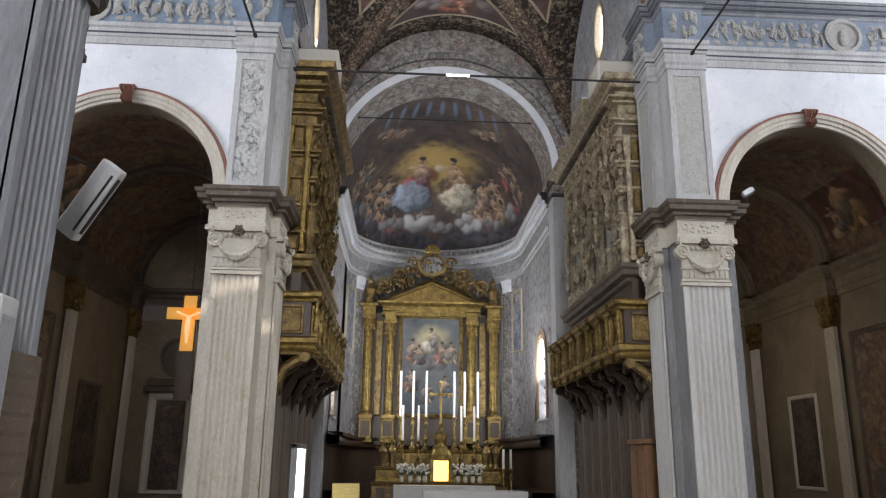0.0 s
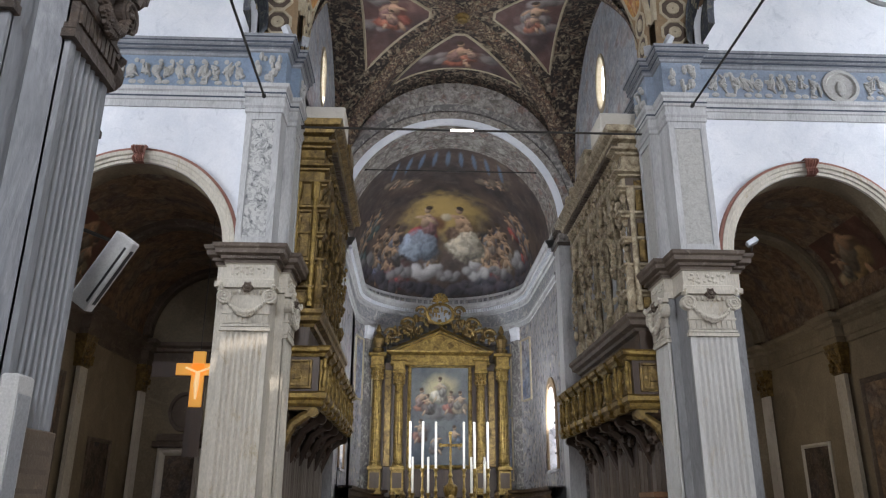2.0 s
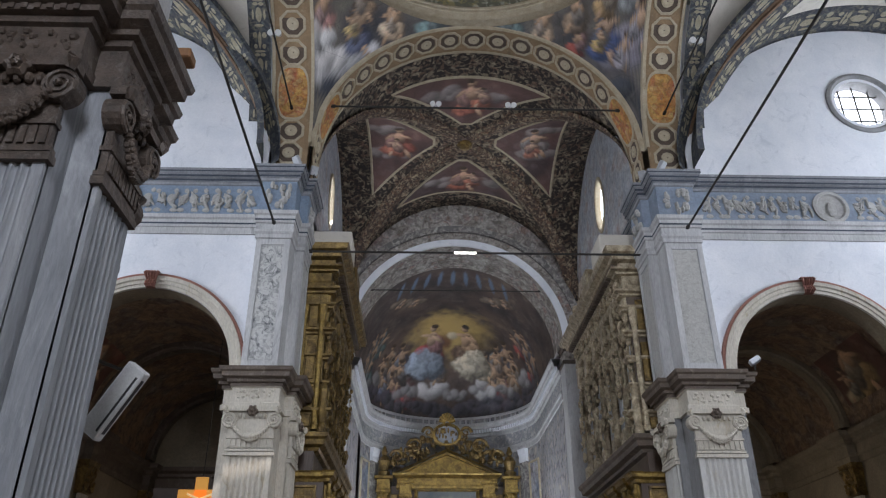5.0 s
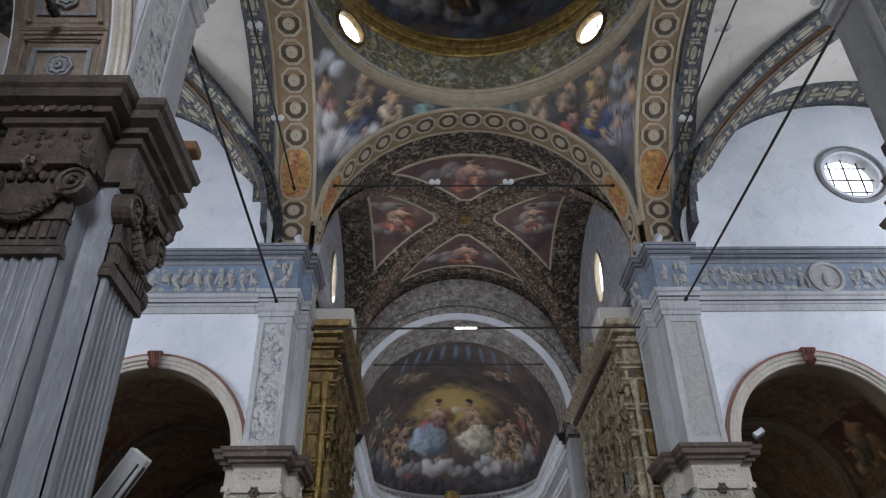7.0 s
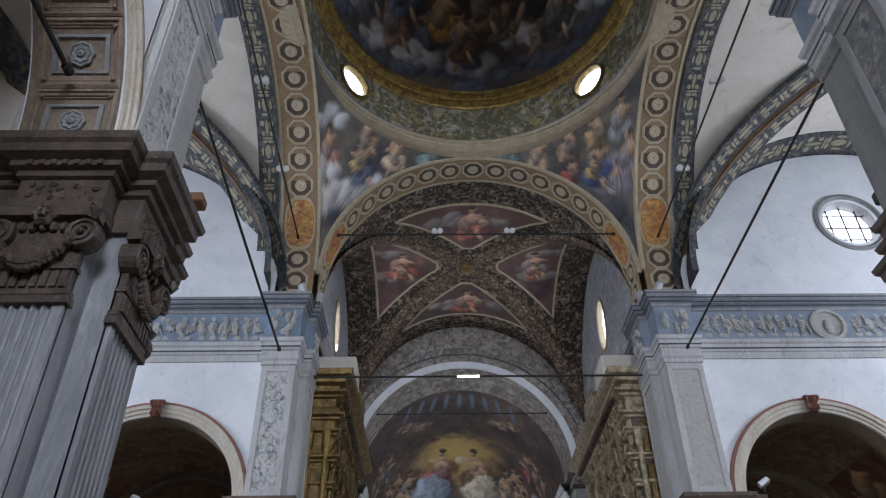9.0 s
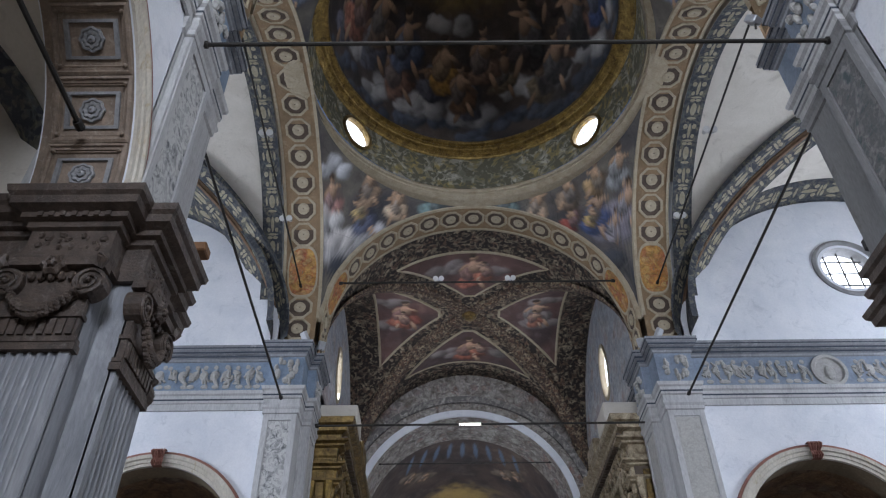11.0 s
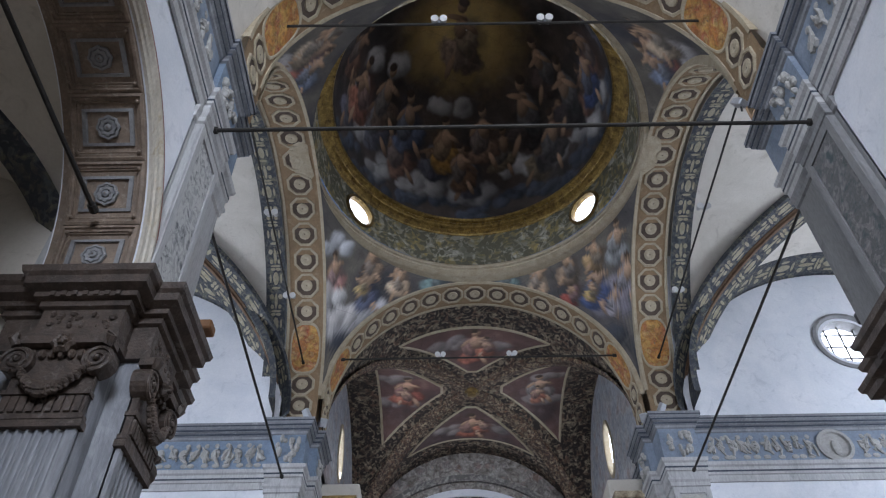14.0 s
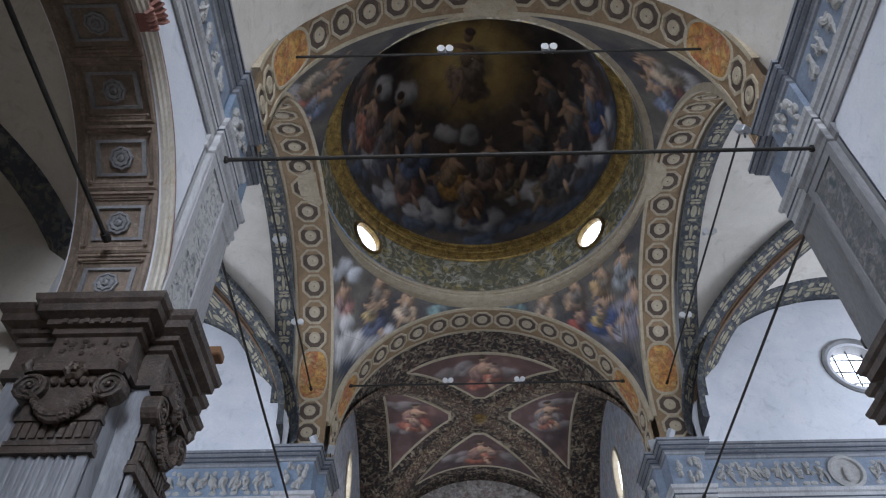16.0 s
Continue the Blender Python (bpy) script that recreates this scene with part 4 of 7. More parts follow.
    m = motifs(lambda k, q: (xm - a + 0.3 + q, YC + b * math.cos(math.pi * (0.04 + 0.92 * k)), ZE + (H - 0.065) * math.sin(math.pi * (0.04 + 0.92 * k))), 22, 0.26)
    tagged(part("painted_ornament", m, MOTIF, bands), kind="stuff")


# ---- crossing arches, pendentives, drum and dome ----
def crossing_arch(center, across, depth, r, d0, d1, name, label, squash):
    """Broad arch whose underside carries octagonal coffers."""
    e = thing("crossing_arch", (*center, ZS), label, "arch", "crossing arches", "structure")
    H = 4.62
    at = lambda a, d, k=0.0: (center[0] + (r - k) * math.cos(a) * across[0] + d * depth[0], center[1] + (r - k) * math.cos(a) * across[1] + d * depth[1], ZS + (H - k) * math.sin(a))
    s = Shape()
    rows = [[at(0, d, 0)[:2] + (ZT0 - 0.06,) for d in (d0, d1)]]
    rows += [[at(math.pi * i / 48, d) for d in (d0, d1)] for i in range(49)]
    rows += [[at(math.pi, d, 0)[:2] + (ZT0 - 0.06,) for d in (d0, d1)]]
    s.rings(rows)
    part("soffit", s, SOFFIT, e, smooth=True)
    for dd in (d0, d1):
        s = Shape()
        s.rings([[at(math.pi * i / 48, dd + q * (1 if dd == d0 else -1), k) for q, k in ((-0.02, -0.35), (-0.02, 0.02), (0.07, 0.03), (0.07, -0.02))] for i in range(49)])
        part("archivolt", s, OCTPALE, e, smooth=True)
    mid, w = (d0 + d1) / 2, abs(d1 - d0)
    ring, dark = Shape(), Shape()
    R = min(0.36, w * 0.36)
    o8 = [(math.cos(math.pi / 8 + math.pi / 4 * j), math.sin(math.pi / 8 + math.pi / 4 * j)) for j in range(8)]
    ring.rings([[(R * k * x, R * k * y, z) for x, y in o8] for k, z in ((1.12, 0.0), (1.1, 0.035), (0.92, 0.04), (0.88, 0.008))], True)
    ring.rings([[(R * k * math.cos(t), R * k * math.sin(t), z) for t in [2 * math.pi * j / 12 for j in range(12)]] for k, z in ((0.5, 0.008), (0.48, 0.04), (0.28, 0.05), (0.05, 0.03))], True)
    dark.rings([[(R * 0.9 * x, R * 0.9 * y, 0.010) for x, y in o8], [(0.0, 0.0, 0.010) for x, y in o8]], True)
    n = 19
    first = {}
    for i in range(-1, n + 1):
        a = math.pi * (i + 0.5) / n
        if i in (1, 2, n - 3, n - 2):
            continue
        if 0 <= i < n:
            p = Vector(at(a, mid))
            nrm = Vector((-math.cos(a) * across[0], -math.cos(a) * across[1], -math.sin(a)))
        else:
            q = at(0 if i < 0 else math.pi, mid)
            p = Vector((q[0], q[1], ZS - 0.36))
            nrm = Vector((-across[0], -across[1], 0)) * (1 if i < 0 else -1)
        y = Vector((depth[0], depth[1], 0))
        x = y.cross(nrm).normalized()
        m = Matrix.Translation(p) @ Matrix((x, y, nrm)).transposed().to_4x4()
        for nm, shp, mat in (("coffer_frame", ring, OCTPALE), ("coffer_field", dark, OCTDARK)):
            if nm not in first:
                first[nm] = ob = part(nm, shp, mat, e)
            else:
                ob = new(nm, first[nm].data)
                ob.parent = e
            ob.matrix_parent_inverse = e.matrix_basis.inverted()
            ob.matrix_basis = m
    for a0, a1 in ((1.0, 3.0), (n - 3.0, n - 1.0)):     # long oval pictures near the springing
        s = Shape()
        a_m, a_h, hw = math.pi * (a0 + a1) / 2 / n, math.pi * (a1 - a0) / 2 / n * 0.98, w * 0.40
        sup = lambda t: (math.copysign(abs(math.cos(t)) ** 0.6, math.cos(t)), math.copysign(abs(math.sin(t)) ** 0.8, math.sin(t)))
        s.rings([[at(a_m + a_h * k * sup(t)[1], mid + hw * k * sup(t)[0], 0.015) for t in [2 * math.pi * j / 28 for j in range(28)]] for k in (1.0, 0.6, 0.05)], True)
        part("oval_painting", s, FLAME, e)
        s = Shape()
        s.rings([[at(a_m + a_h * k * sup(t)[1], mid + hw * k * sup(t)[0], z) for t in [2 * math.pi * j / 28 for j in range(28)]] for k, z in ((1.1, 0.0), (1.08, 0.03), (1.0, 0.03), (0.97, 0.01))], True)
        part("oval_frame", s, OCTPALE, e)
    return e


crossing_arch((0, 0), (1, 0), (0, 1), WX - 0.1, 16.95, 18.1, "east", "painted chancel arch with octagonal coffers underneath", 1)
crossing_arch((0, 0), (1, 0), (0, 1), WX - 0.1, 5.4, 6.55, "west", "painted nave arch with octagonal coffers underneath", 1)
for side in (1, -1):
    crossing_arch((0, YC), (0, 1), (1, 0), WY - 0.2, side * 4.75, side * 5.80, "side", "painted transept arch with octagonal coffers underneath", 1)

HP = 4.62
s = Shape()
for q in range(4):
    rows = []
    for i in range(97):
        t = math.pi / 2 * q + math.pi / 2 * i / 96
        c, sn = math.cos(t), math.sin(t)
        edge = 1 / max(abs(c), abs(sn))
        rows.append([(WX * c * k, YC + WY * sn * k, ZS + HP * math.sqrt(max(0, 2 - k * k))) for k in [1 + (edge - 1) * j / 44 for j in range(45)]])
    s.rings(rows)
ob = structure("pendentives", s, PAINTED, "painted pendentives with figures on clouds", True, "pendentive")
art = Fresco(points_of(ob), lambda x, y, z: (-x, YC - y, ZS - z), ((0.05, 0.05, 0.06), (0.17, 0.15, 0.12), (0.10, 0.09, 0.07)), 4, (0, -0.8, 0.6), 1.25)
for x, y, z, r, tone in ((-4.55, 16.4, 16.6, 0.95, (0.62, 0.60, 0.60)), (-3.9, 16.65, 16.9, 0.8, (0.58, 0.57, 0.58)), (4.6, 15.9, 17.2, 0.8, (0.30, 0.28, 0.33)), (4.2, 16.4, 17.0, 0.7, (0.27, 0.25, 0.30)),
                         (4.6, 8.0, 17.3, 1.0, (0.45, 0.43, 0.43)), (-4.6, 8.0, 17.3, 1.0, (0.45, 0.43, 0.43))):
    art.cloud((x, y, z), r, tone)
# north and middle passages brightened, south ones darkened
art.passages(toned(PENDENT_MIDDLE + PENDENT_NORTH[:9], 1.15, 0.1) + toned(PENDENT_SOUTH[:8] + PENDENT_SOUTH[9:], 0.9, 0.1), 0.95)
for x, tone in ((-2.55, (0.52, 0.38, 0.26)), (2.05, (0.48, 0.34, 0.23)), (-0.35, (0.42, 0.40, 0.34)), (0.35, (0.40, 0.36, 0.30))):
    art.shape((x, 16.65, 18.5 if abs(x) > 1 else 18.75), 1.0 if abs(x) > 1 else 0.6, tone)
for side in (1, -1):
    for y, tone in ((7.9, (0.42, 0.16, 0.12)), (8.6, (0.20, 0.24, 0.34)), (7.2, (0.45, 0.36, 0.26))):
        art.shape((side * 4.3, y, 18.0), 1.5, tone)
    # near-black patch at each low eastern corner
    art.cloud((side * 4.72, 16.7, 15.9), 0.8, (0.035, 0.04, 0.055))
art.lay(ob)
Z1, Z2 = ZS + HP, 20.45
oval = lambda k, t, z: (-0.12 + 4.98 * k * math.cos(t), 11.5 + 5.12 * k * math.sin(t), z)
s = Shape()
for q in range(4):
    t0 = math.pi / 2 * q + math.pi / 4 * 0
    tc = math.pi / 4 + math.pi / 2 * q + (-0.115 if q in (0, 2) else 0.115)
    if q > 1:
        s.rings([[oval(0.93, t0 + math.pi / 2 * i / 24, z) for i in range(25)] for z in (Z1 + 0.12, Z2 - 0.15)])
        continue
    s.holed(lambda u, v: oval(0.93, u, v), tc - 0.3, tc + 0.3, Z1 + 0.12, Z2 - 0.15, tc, 19.55, 0.112, 0.48, 64)
    for u0, u1 in ((t0, tc - 0.3), (tc + 0.3, t0 + math.pi / 2)):
        s.rings([[oval(0.93, u0 + (u1 - u0) * i / 12, z) for i in range(13)] for z in (Z1 + 0.12, Z2 - 0.15)])
structure("drum", s, DOMEBAND, "ochre and grey painted drum with oval windows", True, "drum")
for q in range(2):
    tc = math.pi / 4 + math.pi / 2 * q + (-0.115 if q in (0, 2) else 0.115)
    w = thing("drum_window", oval(0.95, tc, 19.52), "small oval window in the drum, bright with daylight", "window", "drum windows", "structure")
    s = Shape()
    s.rings([[oval(k, tc + 0.112 * r * math.cos(p), 19.55 + 0.48 * r * math.sin(p)) for p in [2 * math.pi * j / 32 for j in range(32)]] for k, r in ((0.93, 1.22), (0.915, 1.2), (0.915, 1.03), (0.93, 0.98), (0.952, 0.95))], True)
    part("window_frame", s, OLDGOLD, w)
    s = Shape()
    s.rings([[oval(0.95, tc + 0.112 * r * math.cos(p), 19.55 + 0.48 * r * math.sin(p)) for p in [2 * math.pi * j / 32 for j in range(32)]] for r in (0.95, 0.5, 0.02)], True)
    part("pane", s, BRIGHT, w)
    for k in (-0.35, 0.35):
        s = Shape()
        s.tube([oval(0.944, tc + 0.112 * k, 19.15), oval(0.944, tc + 0.112 * k, 19.9)], 0.015, 5)
        part("glazing_bar", s, IRON, w)
for nm, prof, mat, lab in (("ring_cornice_lower", [(1.13, Z1 + 0.06), (1.06, Z1 - 0.02), (1.0, Z1 - 0.05), (0.955, Z1 - 0.03), (0.955, Z1 + 0.03), (0.97, Z1 + 0.05), (0.945, Z1 + 0.07), (0.945, Z1 + 0.13), (0.94, Z1 + 0.16)], OCTPALE, "pale moulded ring under the drum"),
                           ("ring_cornice_upper", [(0.935, Z2 - 0.22), (0.925, Z2 - 0.20), (0.92, Z2 - 0.16), (0.91, Z2 - 0.13), (0.915, Z2 - 0.10), (0.90, Z2 - 0.06), (0.905, Z2 - 0.03), (0.885, Z2), (0.88, Z2 + 0.02), (0.865, Z2 + 0.05), (0.87, Z2 + 0.09), (0.85, Z2 + 0.12), (0.845, Z2 + 0.2), (0.93, Z2 + 0.3)], GOLD, "gilded moulded cornice round the dome")):
    s = Shape()
    s.rings([[oval(k, 2 * math.pi * j / 72, z) for j in range(72)] for k, z in prof], True)
    structure(nm, s, mat, lab, False, "cornice")
s = Shape()
s.rings([[oval(0.875 * math.cos(p), 2 * math.pi * j / 600, Z2 + 0.15 + 5.2 * math.sin(p)) for j in range(600)] for p in [math.pi / 2 * (i / 140) ** 0.9 * 0.995 for i in range(141)]], True)
ob = structure("dome", s, PAINTED, "dark dome painted with figures on clouds round a golden light", True, "dome")
art = Fresco(points_of(ob), lambda x, y, z: (-0.12 - x, 11.5 - y, 20.6 - z), ((0.035, 0.028, 0.027), (0.10, 0.075, 0.06), (0.06, 0.05, 0.045)), 9, (0, -0.55, 0.85), 1.3)
art.stroke((-0.2, 11.6, 25.7), 2.7, 1.9, (0.60, 0.40, 0.13), 0, 0.7, 0.12, 0.15)
art.stroke((-0.2, 11.6, 25.8), 1.6, 1.2, (0.80, 0.60, 0.23), 0, 0.8, 0.15, 0.15)
for k in range(46):     # ring of clouds above the cornice, bluish towards the rim
    t = 2 * math.pi * k / 46 + art.rnd.uniform(-0.05, 0.05)
    v = art.rnd.uniform(0.5, 1.1)
    art.cloud(oval(0.87, t, 21.4 + art.rnd.uniform(-0.5, 0.4)), art.rnd.uniform(0.35, 0.6), (0.10 * v, 0.12 * v, 0.16 * v))
for x, y, z, r, v in ((-3.84, 13.39, 22.5, 1.1, 0.42), (1.28, 15.43, 22.8, 1.0, 0.50), (-0.99, 15.83, 22.1, 1.0, 0.27), (2.63, 14.79, 22.3, 1.0, 0.40), (3.82, 13.24, 22.1, 1.0, 0.36), (-0.52, 14.04, 24.8, 0.9, 0.34), (-2.83, 11.96, 24.6, 1.0, 0.36),
                      (4.08, 12.08, 22.3, 0.9, 0.42), (-1.9, 15.5, 22.0, 0.9, 0.36), (0.3, 15.9, 22.0, 0.8, 0.22), (-3.2, 14.6, 21.9, 0.8, 0.30)):
    art.cloud((x, y, z), r * 0.95, (1.5 * v, 1.45 * v, 1.42 * v))
for k in range(18):     # crowd of dim forms round the dome
    t = 2 * math.pi * (k + 0.5) / 18
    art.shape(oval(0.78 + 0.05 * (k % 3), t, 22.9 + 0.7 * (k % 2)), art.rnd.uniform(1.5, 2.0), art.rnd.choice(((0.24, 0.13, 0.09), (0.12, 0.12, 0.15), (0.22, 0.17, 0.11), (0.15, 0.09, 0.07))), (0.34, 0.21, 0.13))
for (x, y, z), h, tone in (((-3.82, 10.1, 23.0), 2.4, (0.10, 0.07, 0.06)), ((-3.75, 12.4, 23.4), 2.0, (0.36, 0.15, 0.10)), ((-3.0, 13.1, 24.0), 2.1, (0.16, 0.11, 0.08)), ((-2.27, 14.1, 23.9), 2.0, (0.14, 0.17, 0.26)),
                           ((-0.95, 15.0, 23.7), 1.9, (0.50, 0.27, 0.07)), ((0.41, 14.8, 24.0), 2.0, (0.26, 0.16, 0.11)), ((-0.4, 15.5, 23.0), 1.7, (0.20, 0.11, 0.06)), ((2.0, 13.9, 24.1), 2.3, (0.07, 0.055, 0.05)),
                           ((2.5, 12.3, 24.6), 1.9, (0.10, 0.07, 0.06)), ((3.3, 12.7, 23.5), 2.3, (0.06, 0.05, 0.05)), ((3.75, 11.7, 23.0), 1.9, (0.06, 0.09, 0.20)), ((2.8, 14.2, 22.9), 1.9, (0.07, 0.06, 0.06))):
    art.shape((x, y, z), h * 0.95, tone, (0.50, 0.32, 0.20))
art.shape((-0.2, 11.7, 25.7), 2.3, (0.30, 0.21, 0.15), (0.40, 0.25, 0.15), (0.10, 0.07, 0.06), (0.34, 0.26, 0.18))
art.lay(ob)


# ---- nave: floor, arcade walls, side aisle, vault ----
s = Shape()
s.box(-18.5, 18.5, -16.5, 18.6, FL - 0.3, FL)
structure("floor", s, FLOOR, "worn reddish marble church floor", category="floor")
s = Shape()
s.box(-5.5, 5.5, 18.6, 42, FL - 0.3, FL + 0.35)
structure("floor_chancel", s, FLOOR, "raised marble chancel floor", category="floor")
for side in (1, -1):
    nm = "south" if side > 0 else "north"
    for k, yc in enumerate((2.48, -3.87, -10.22)):
        s = Shape(side)
        arch_wall(s, (0, 1), (1, 0), (4.87, yc), 2.5, ZC, -3.2, 2.55 if not k else 3.15, ZC, ZE, 1.1)
        structure("wall_nave_%s_%d" % (nm, k + 1), s, PLASTER, "white plastered nave wall over a round arch", category="wall")
        arch = thing("arch_surround", (side * 4.87, yc, ZC), "moulded archivolt with red fillet, keystone and coffered soffit", "arch", "nave arches")
        t = Shape(side)
        t.arc((4.87, yc, ZC), (0, 1), (-1, 0), [(2.5, 0), (2.5, 0.04), (2.57, 0.045), (2.58, 0.07), (2.65, 0.075), (2.67, 0.11), (2.74, 0.10), (2.745, 0.0)], closed=False, steps=48)
        part("archivolt", t, WARM, arch)
        t = Shape(side)
        t.arc((4.87, yc, ZC), (0, 1), (-1, 0), [(2.742, 0.0), (2.742, 0.10), (2.80, 0.09), (2.81, 0.0)], closed=False, steps=48)
        part("outer_fillet", t, BRICKRED, arch)
        t = Shape(side)
        t.rings([[(4.87 - o * (0.7 + 0.3 * abs(math.cos(2.4 * math.pi * q))), yc + w * q, z + 0.27) for q in [-1 + i / 8 for i in range(17)]] for w, o, z in KEYSTONE])
        part("keystone", t, BRICKRED, arch)
        if k == 2:
            continue
        t = Shape(side)
        t.arc((4.87, yc, ZC), (0, 1), (1, 0), [(2.492, 0.02), (2.492, 1.08)], closed=False)
        part("soffit", t, COFFERSTONE, arch)
        n = 9
        frame_mesh = None
        for i in range(n):
            a = math.pi * (i + 0.5) / n
            p = Vector((side * (4.87 + 0.5), yc + 2.475 * math.cos(a), ZC + 2.475 * math.sin(a)))
            nrm = Vector((0, -math.cos(a), -math.sin(a)))
            y = Vector((1, 0, 0))
            x = y.cross(nrm)
            m = Matrix.Translation(p) @ Matrix((x, y, nrm)).transposed().to_4x4()
            if frame_mesh is None:
                q = Shape()
                sq = [(-1, -1), (1, -1), (1, 1), (-1, 1)]
                q.rings([[(0.425 * kx * u, 0.475 * (1 - (1 - kx) * 0.81) * v, z - 0.03) for u, v in sq] for kx, z in ((1.0, 0), (0.99, 0.09), (0.90, 0.10), (0.87, 0.075), (0.80, 0.07), (0.79, 0.05), (0.74, 0.055), (0.70, 0.02), (0.60, 0.012), (0.58, -0.02))], True)
                for u, v in sq:
                    q.ball((0.315 * u, 0.39 * v, 0.05), 0.03, 6, 4)
                frame_mesh = part("coffer_frame", q, COFFERSTONE, arch)
                q = Shape()
                q.rings([[(0.235 * kx * u, 0.325 * kx * v, z) for u, v in sq] for kx, z in ((1.0, -0.01), (1.0, 0.02), (0.84, 0.025), (0.82, -0.022))], True)
                inner = part("coffer_moulding", q, DIMSTONE, arch)
                q = Shape()
                q.rings([[(0.24 * kx * u, 0.33 * kx * v, -0.02) for u, v in sq] for kx in (1, 0.02)], True)
                field = part("coffer_field", q, NAVY, arch)
                q = Shape()
                q.rings([[(r * (1 + w * math.cos(8 * t)) * math.cos(t), r * (1 + w * math.cos(8 * t)) * math.sin(t), z) for t in [math.pi * j / 32 for j in range(64)]] for r, w, z in ((0.15, 0.05, 0.0), (0.145, 0.06, 0.03), (0.12, 0.06, 0.032), (0.11, 0.05, 0.008), (0.10, 0.1, 0.035), (0.06, 0.1, 0.03), (0.05, 0.0, 0.01), (0.04, 0.0, 0.045), (0.01, 0.0, 0.055))], True)
                rose = part("rosette", q, DIMSTONE, arch)
                obs = [frame_mesh, inner, field, rose]
            else:
                obs = []
                for o in (frame_mesh, inner, field, rose):
                    c = new(o.name.split(".")[0], o.data)
                    c.parent = arch
                    obs.append(c)
            for o in obs:
                o.matrix_parent_inverse = arch.matrix_basis.inverted()
                o.matrix_basis = m
    e = thing("nave_entablature", (side * 4.87, -2, ZA), "painted stone entablature with relief frieze along the nave", "entablature", "", "structure")
    entablature(side, [(4.85, 5.0), (4.85, -16)] if side < 0 else [(4.85, 5.0), (4.85, -16)], False, e, True)
    frieze_figures(side, e, [(4.82, 4.6 - 0.4 * k) for k in range(11)], (-1, 0))
    for k, yb in enumerate((-0.73, -7.08)):     # further nave piers behind the camera
        foot = [(4.95, yb - 0.75), (6.0, yb - 0.75), (6.0, yb + 0.75), (4.95, yb + 0.75), (4.95, yb + 0.5), (4.7, yb + 0.5), (4.7, yb - 0.5), (4.95, yb - 0.5)]
        p = thing("nave_pier", (side * 5.4, yb, FL), "grey stone nave pier with dark cornice", "pier", "nave piers")
        q = Shape(side)
        q.prism(foot, FL, 6.52)
        part("shaft", q, BLUEGREY, p)
        q = Shape(side)
        q.moulding(foot, CAPROFILE)
        part("cornice", q, DARK, p)
    s = Shape(side)
    s.box(10.6, 11.1, -16.2, 5.2, FL, 9.9)
    structure("wall_aisle_" + nm, s, CREAM, "cream plastered aisle wall", category="wall")
    s = Shape(side)
    s.box(6.1, 11.1, 5.2, 6.2, FL, 11.0)
    structure("wall_aisle_end_" + nm, s, CREAM, "plastered wall closing the aisle", category="wall")
    for k, yc in enumerate((2.45, -3.9, -10.25)):
        s = Shape(side)
        a, b, xm, H = 2.35, 3.15, 8.3, 2.55
        zz = lambda u, v: ZC + H * max(math.sqrt(max(0, 1 - u * u)), math.sqrt(max(0, 1 - v * v)))
        s.rings([[(xm + a * u, yc + b * v, zz(u, v)) for u in [-1 + 2 * i / 24 for i in range(25)]] for v in [-1 + 2 * j / 24 for j in range(25)]])
        structure("ceiling_aisle_%s_%d" % (nm, k + 1), s, CREAM, "cream groined aisle vault", True, "vault")
        if k < 2:
            r = thing("aisle_ribs", (side * xm, yc, ZC), "dark painted ribs of the aisle vault", "rib", "aisle ribs", "structure")
            for sx in (1, -1):
                q = Shape(side)
                L = math.hypot(a, b)
                q.rings([[(xm + a * u - sx * b / L * w, yc + sx * b * u + a / L * w, ZC + H * math.sqrt(max(0, 1 - u * u)) - o) for w, o in ((-0.25, -0.1), (-0.23, 0.02), (0, 0.07), (0.23, 0.02), (0.25, -0.1))] for u in [math.cos(math.pi * i / 30) for i in range(31)]])
                part("diagonal_rib", q, RIBBAND, r, smooth=True)
s = Shape()
s.rings([[(4.85 * math.cos(math.pi * i / 32), y, ZE + 5.0 * math.sin(math.pi * i / 32)) for i in range(33)] for y in (-16.2, -8, 0, 5.45)])
structure("ceiling_nave", s, CREAM, "cream plastered nave vault", True, "vault")
s = Shape()
s.box(-11.2, 11.2, -16.7, -16.0, FL, 19)
structure("wall_west", s, PLASTER, "plain plastered west wall", category="wall")
s = Shape()
s.box(-18, 18, 5.2, 18.4, 26.2, 26.5)
for side in (1, -1):
    s.box(side * 5.8, side * 18.2, 6, 18, 20.2, 20.5)
structure("ceiling_roof", s, CREAM, "roof closing the crossing and transept", category="roof")


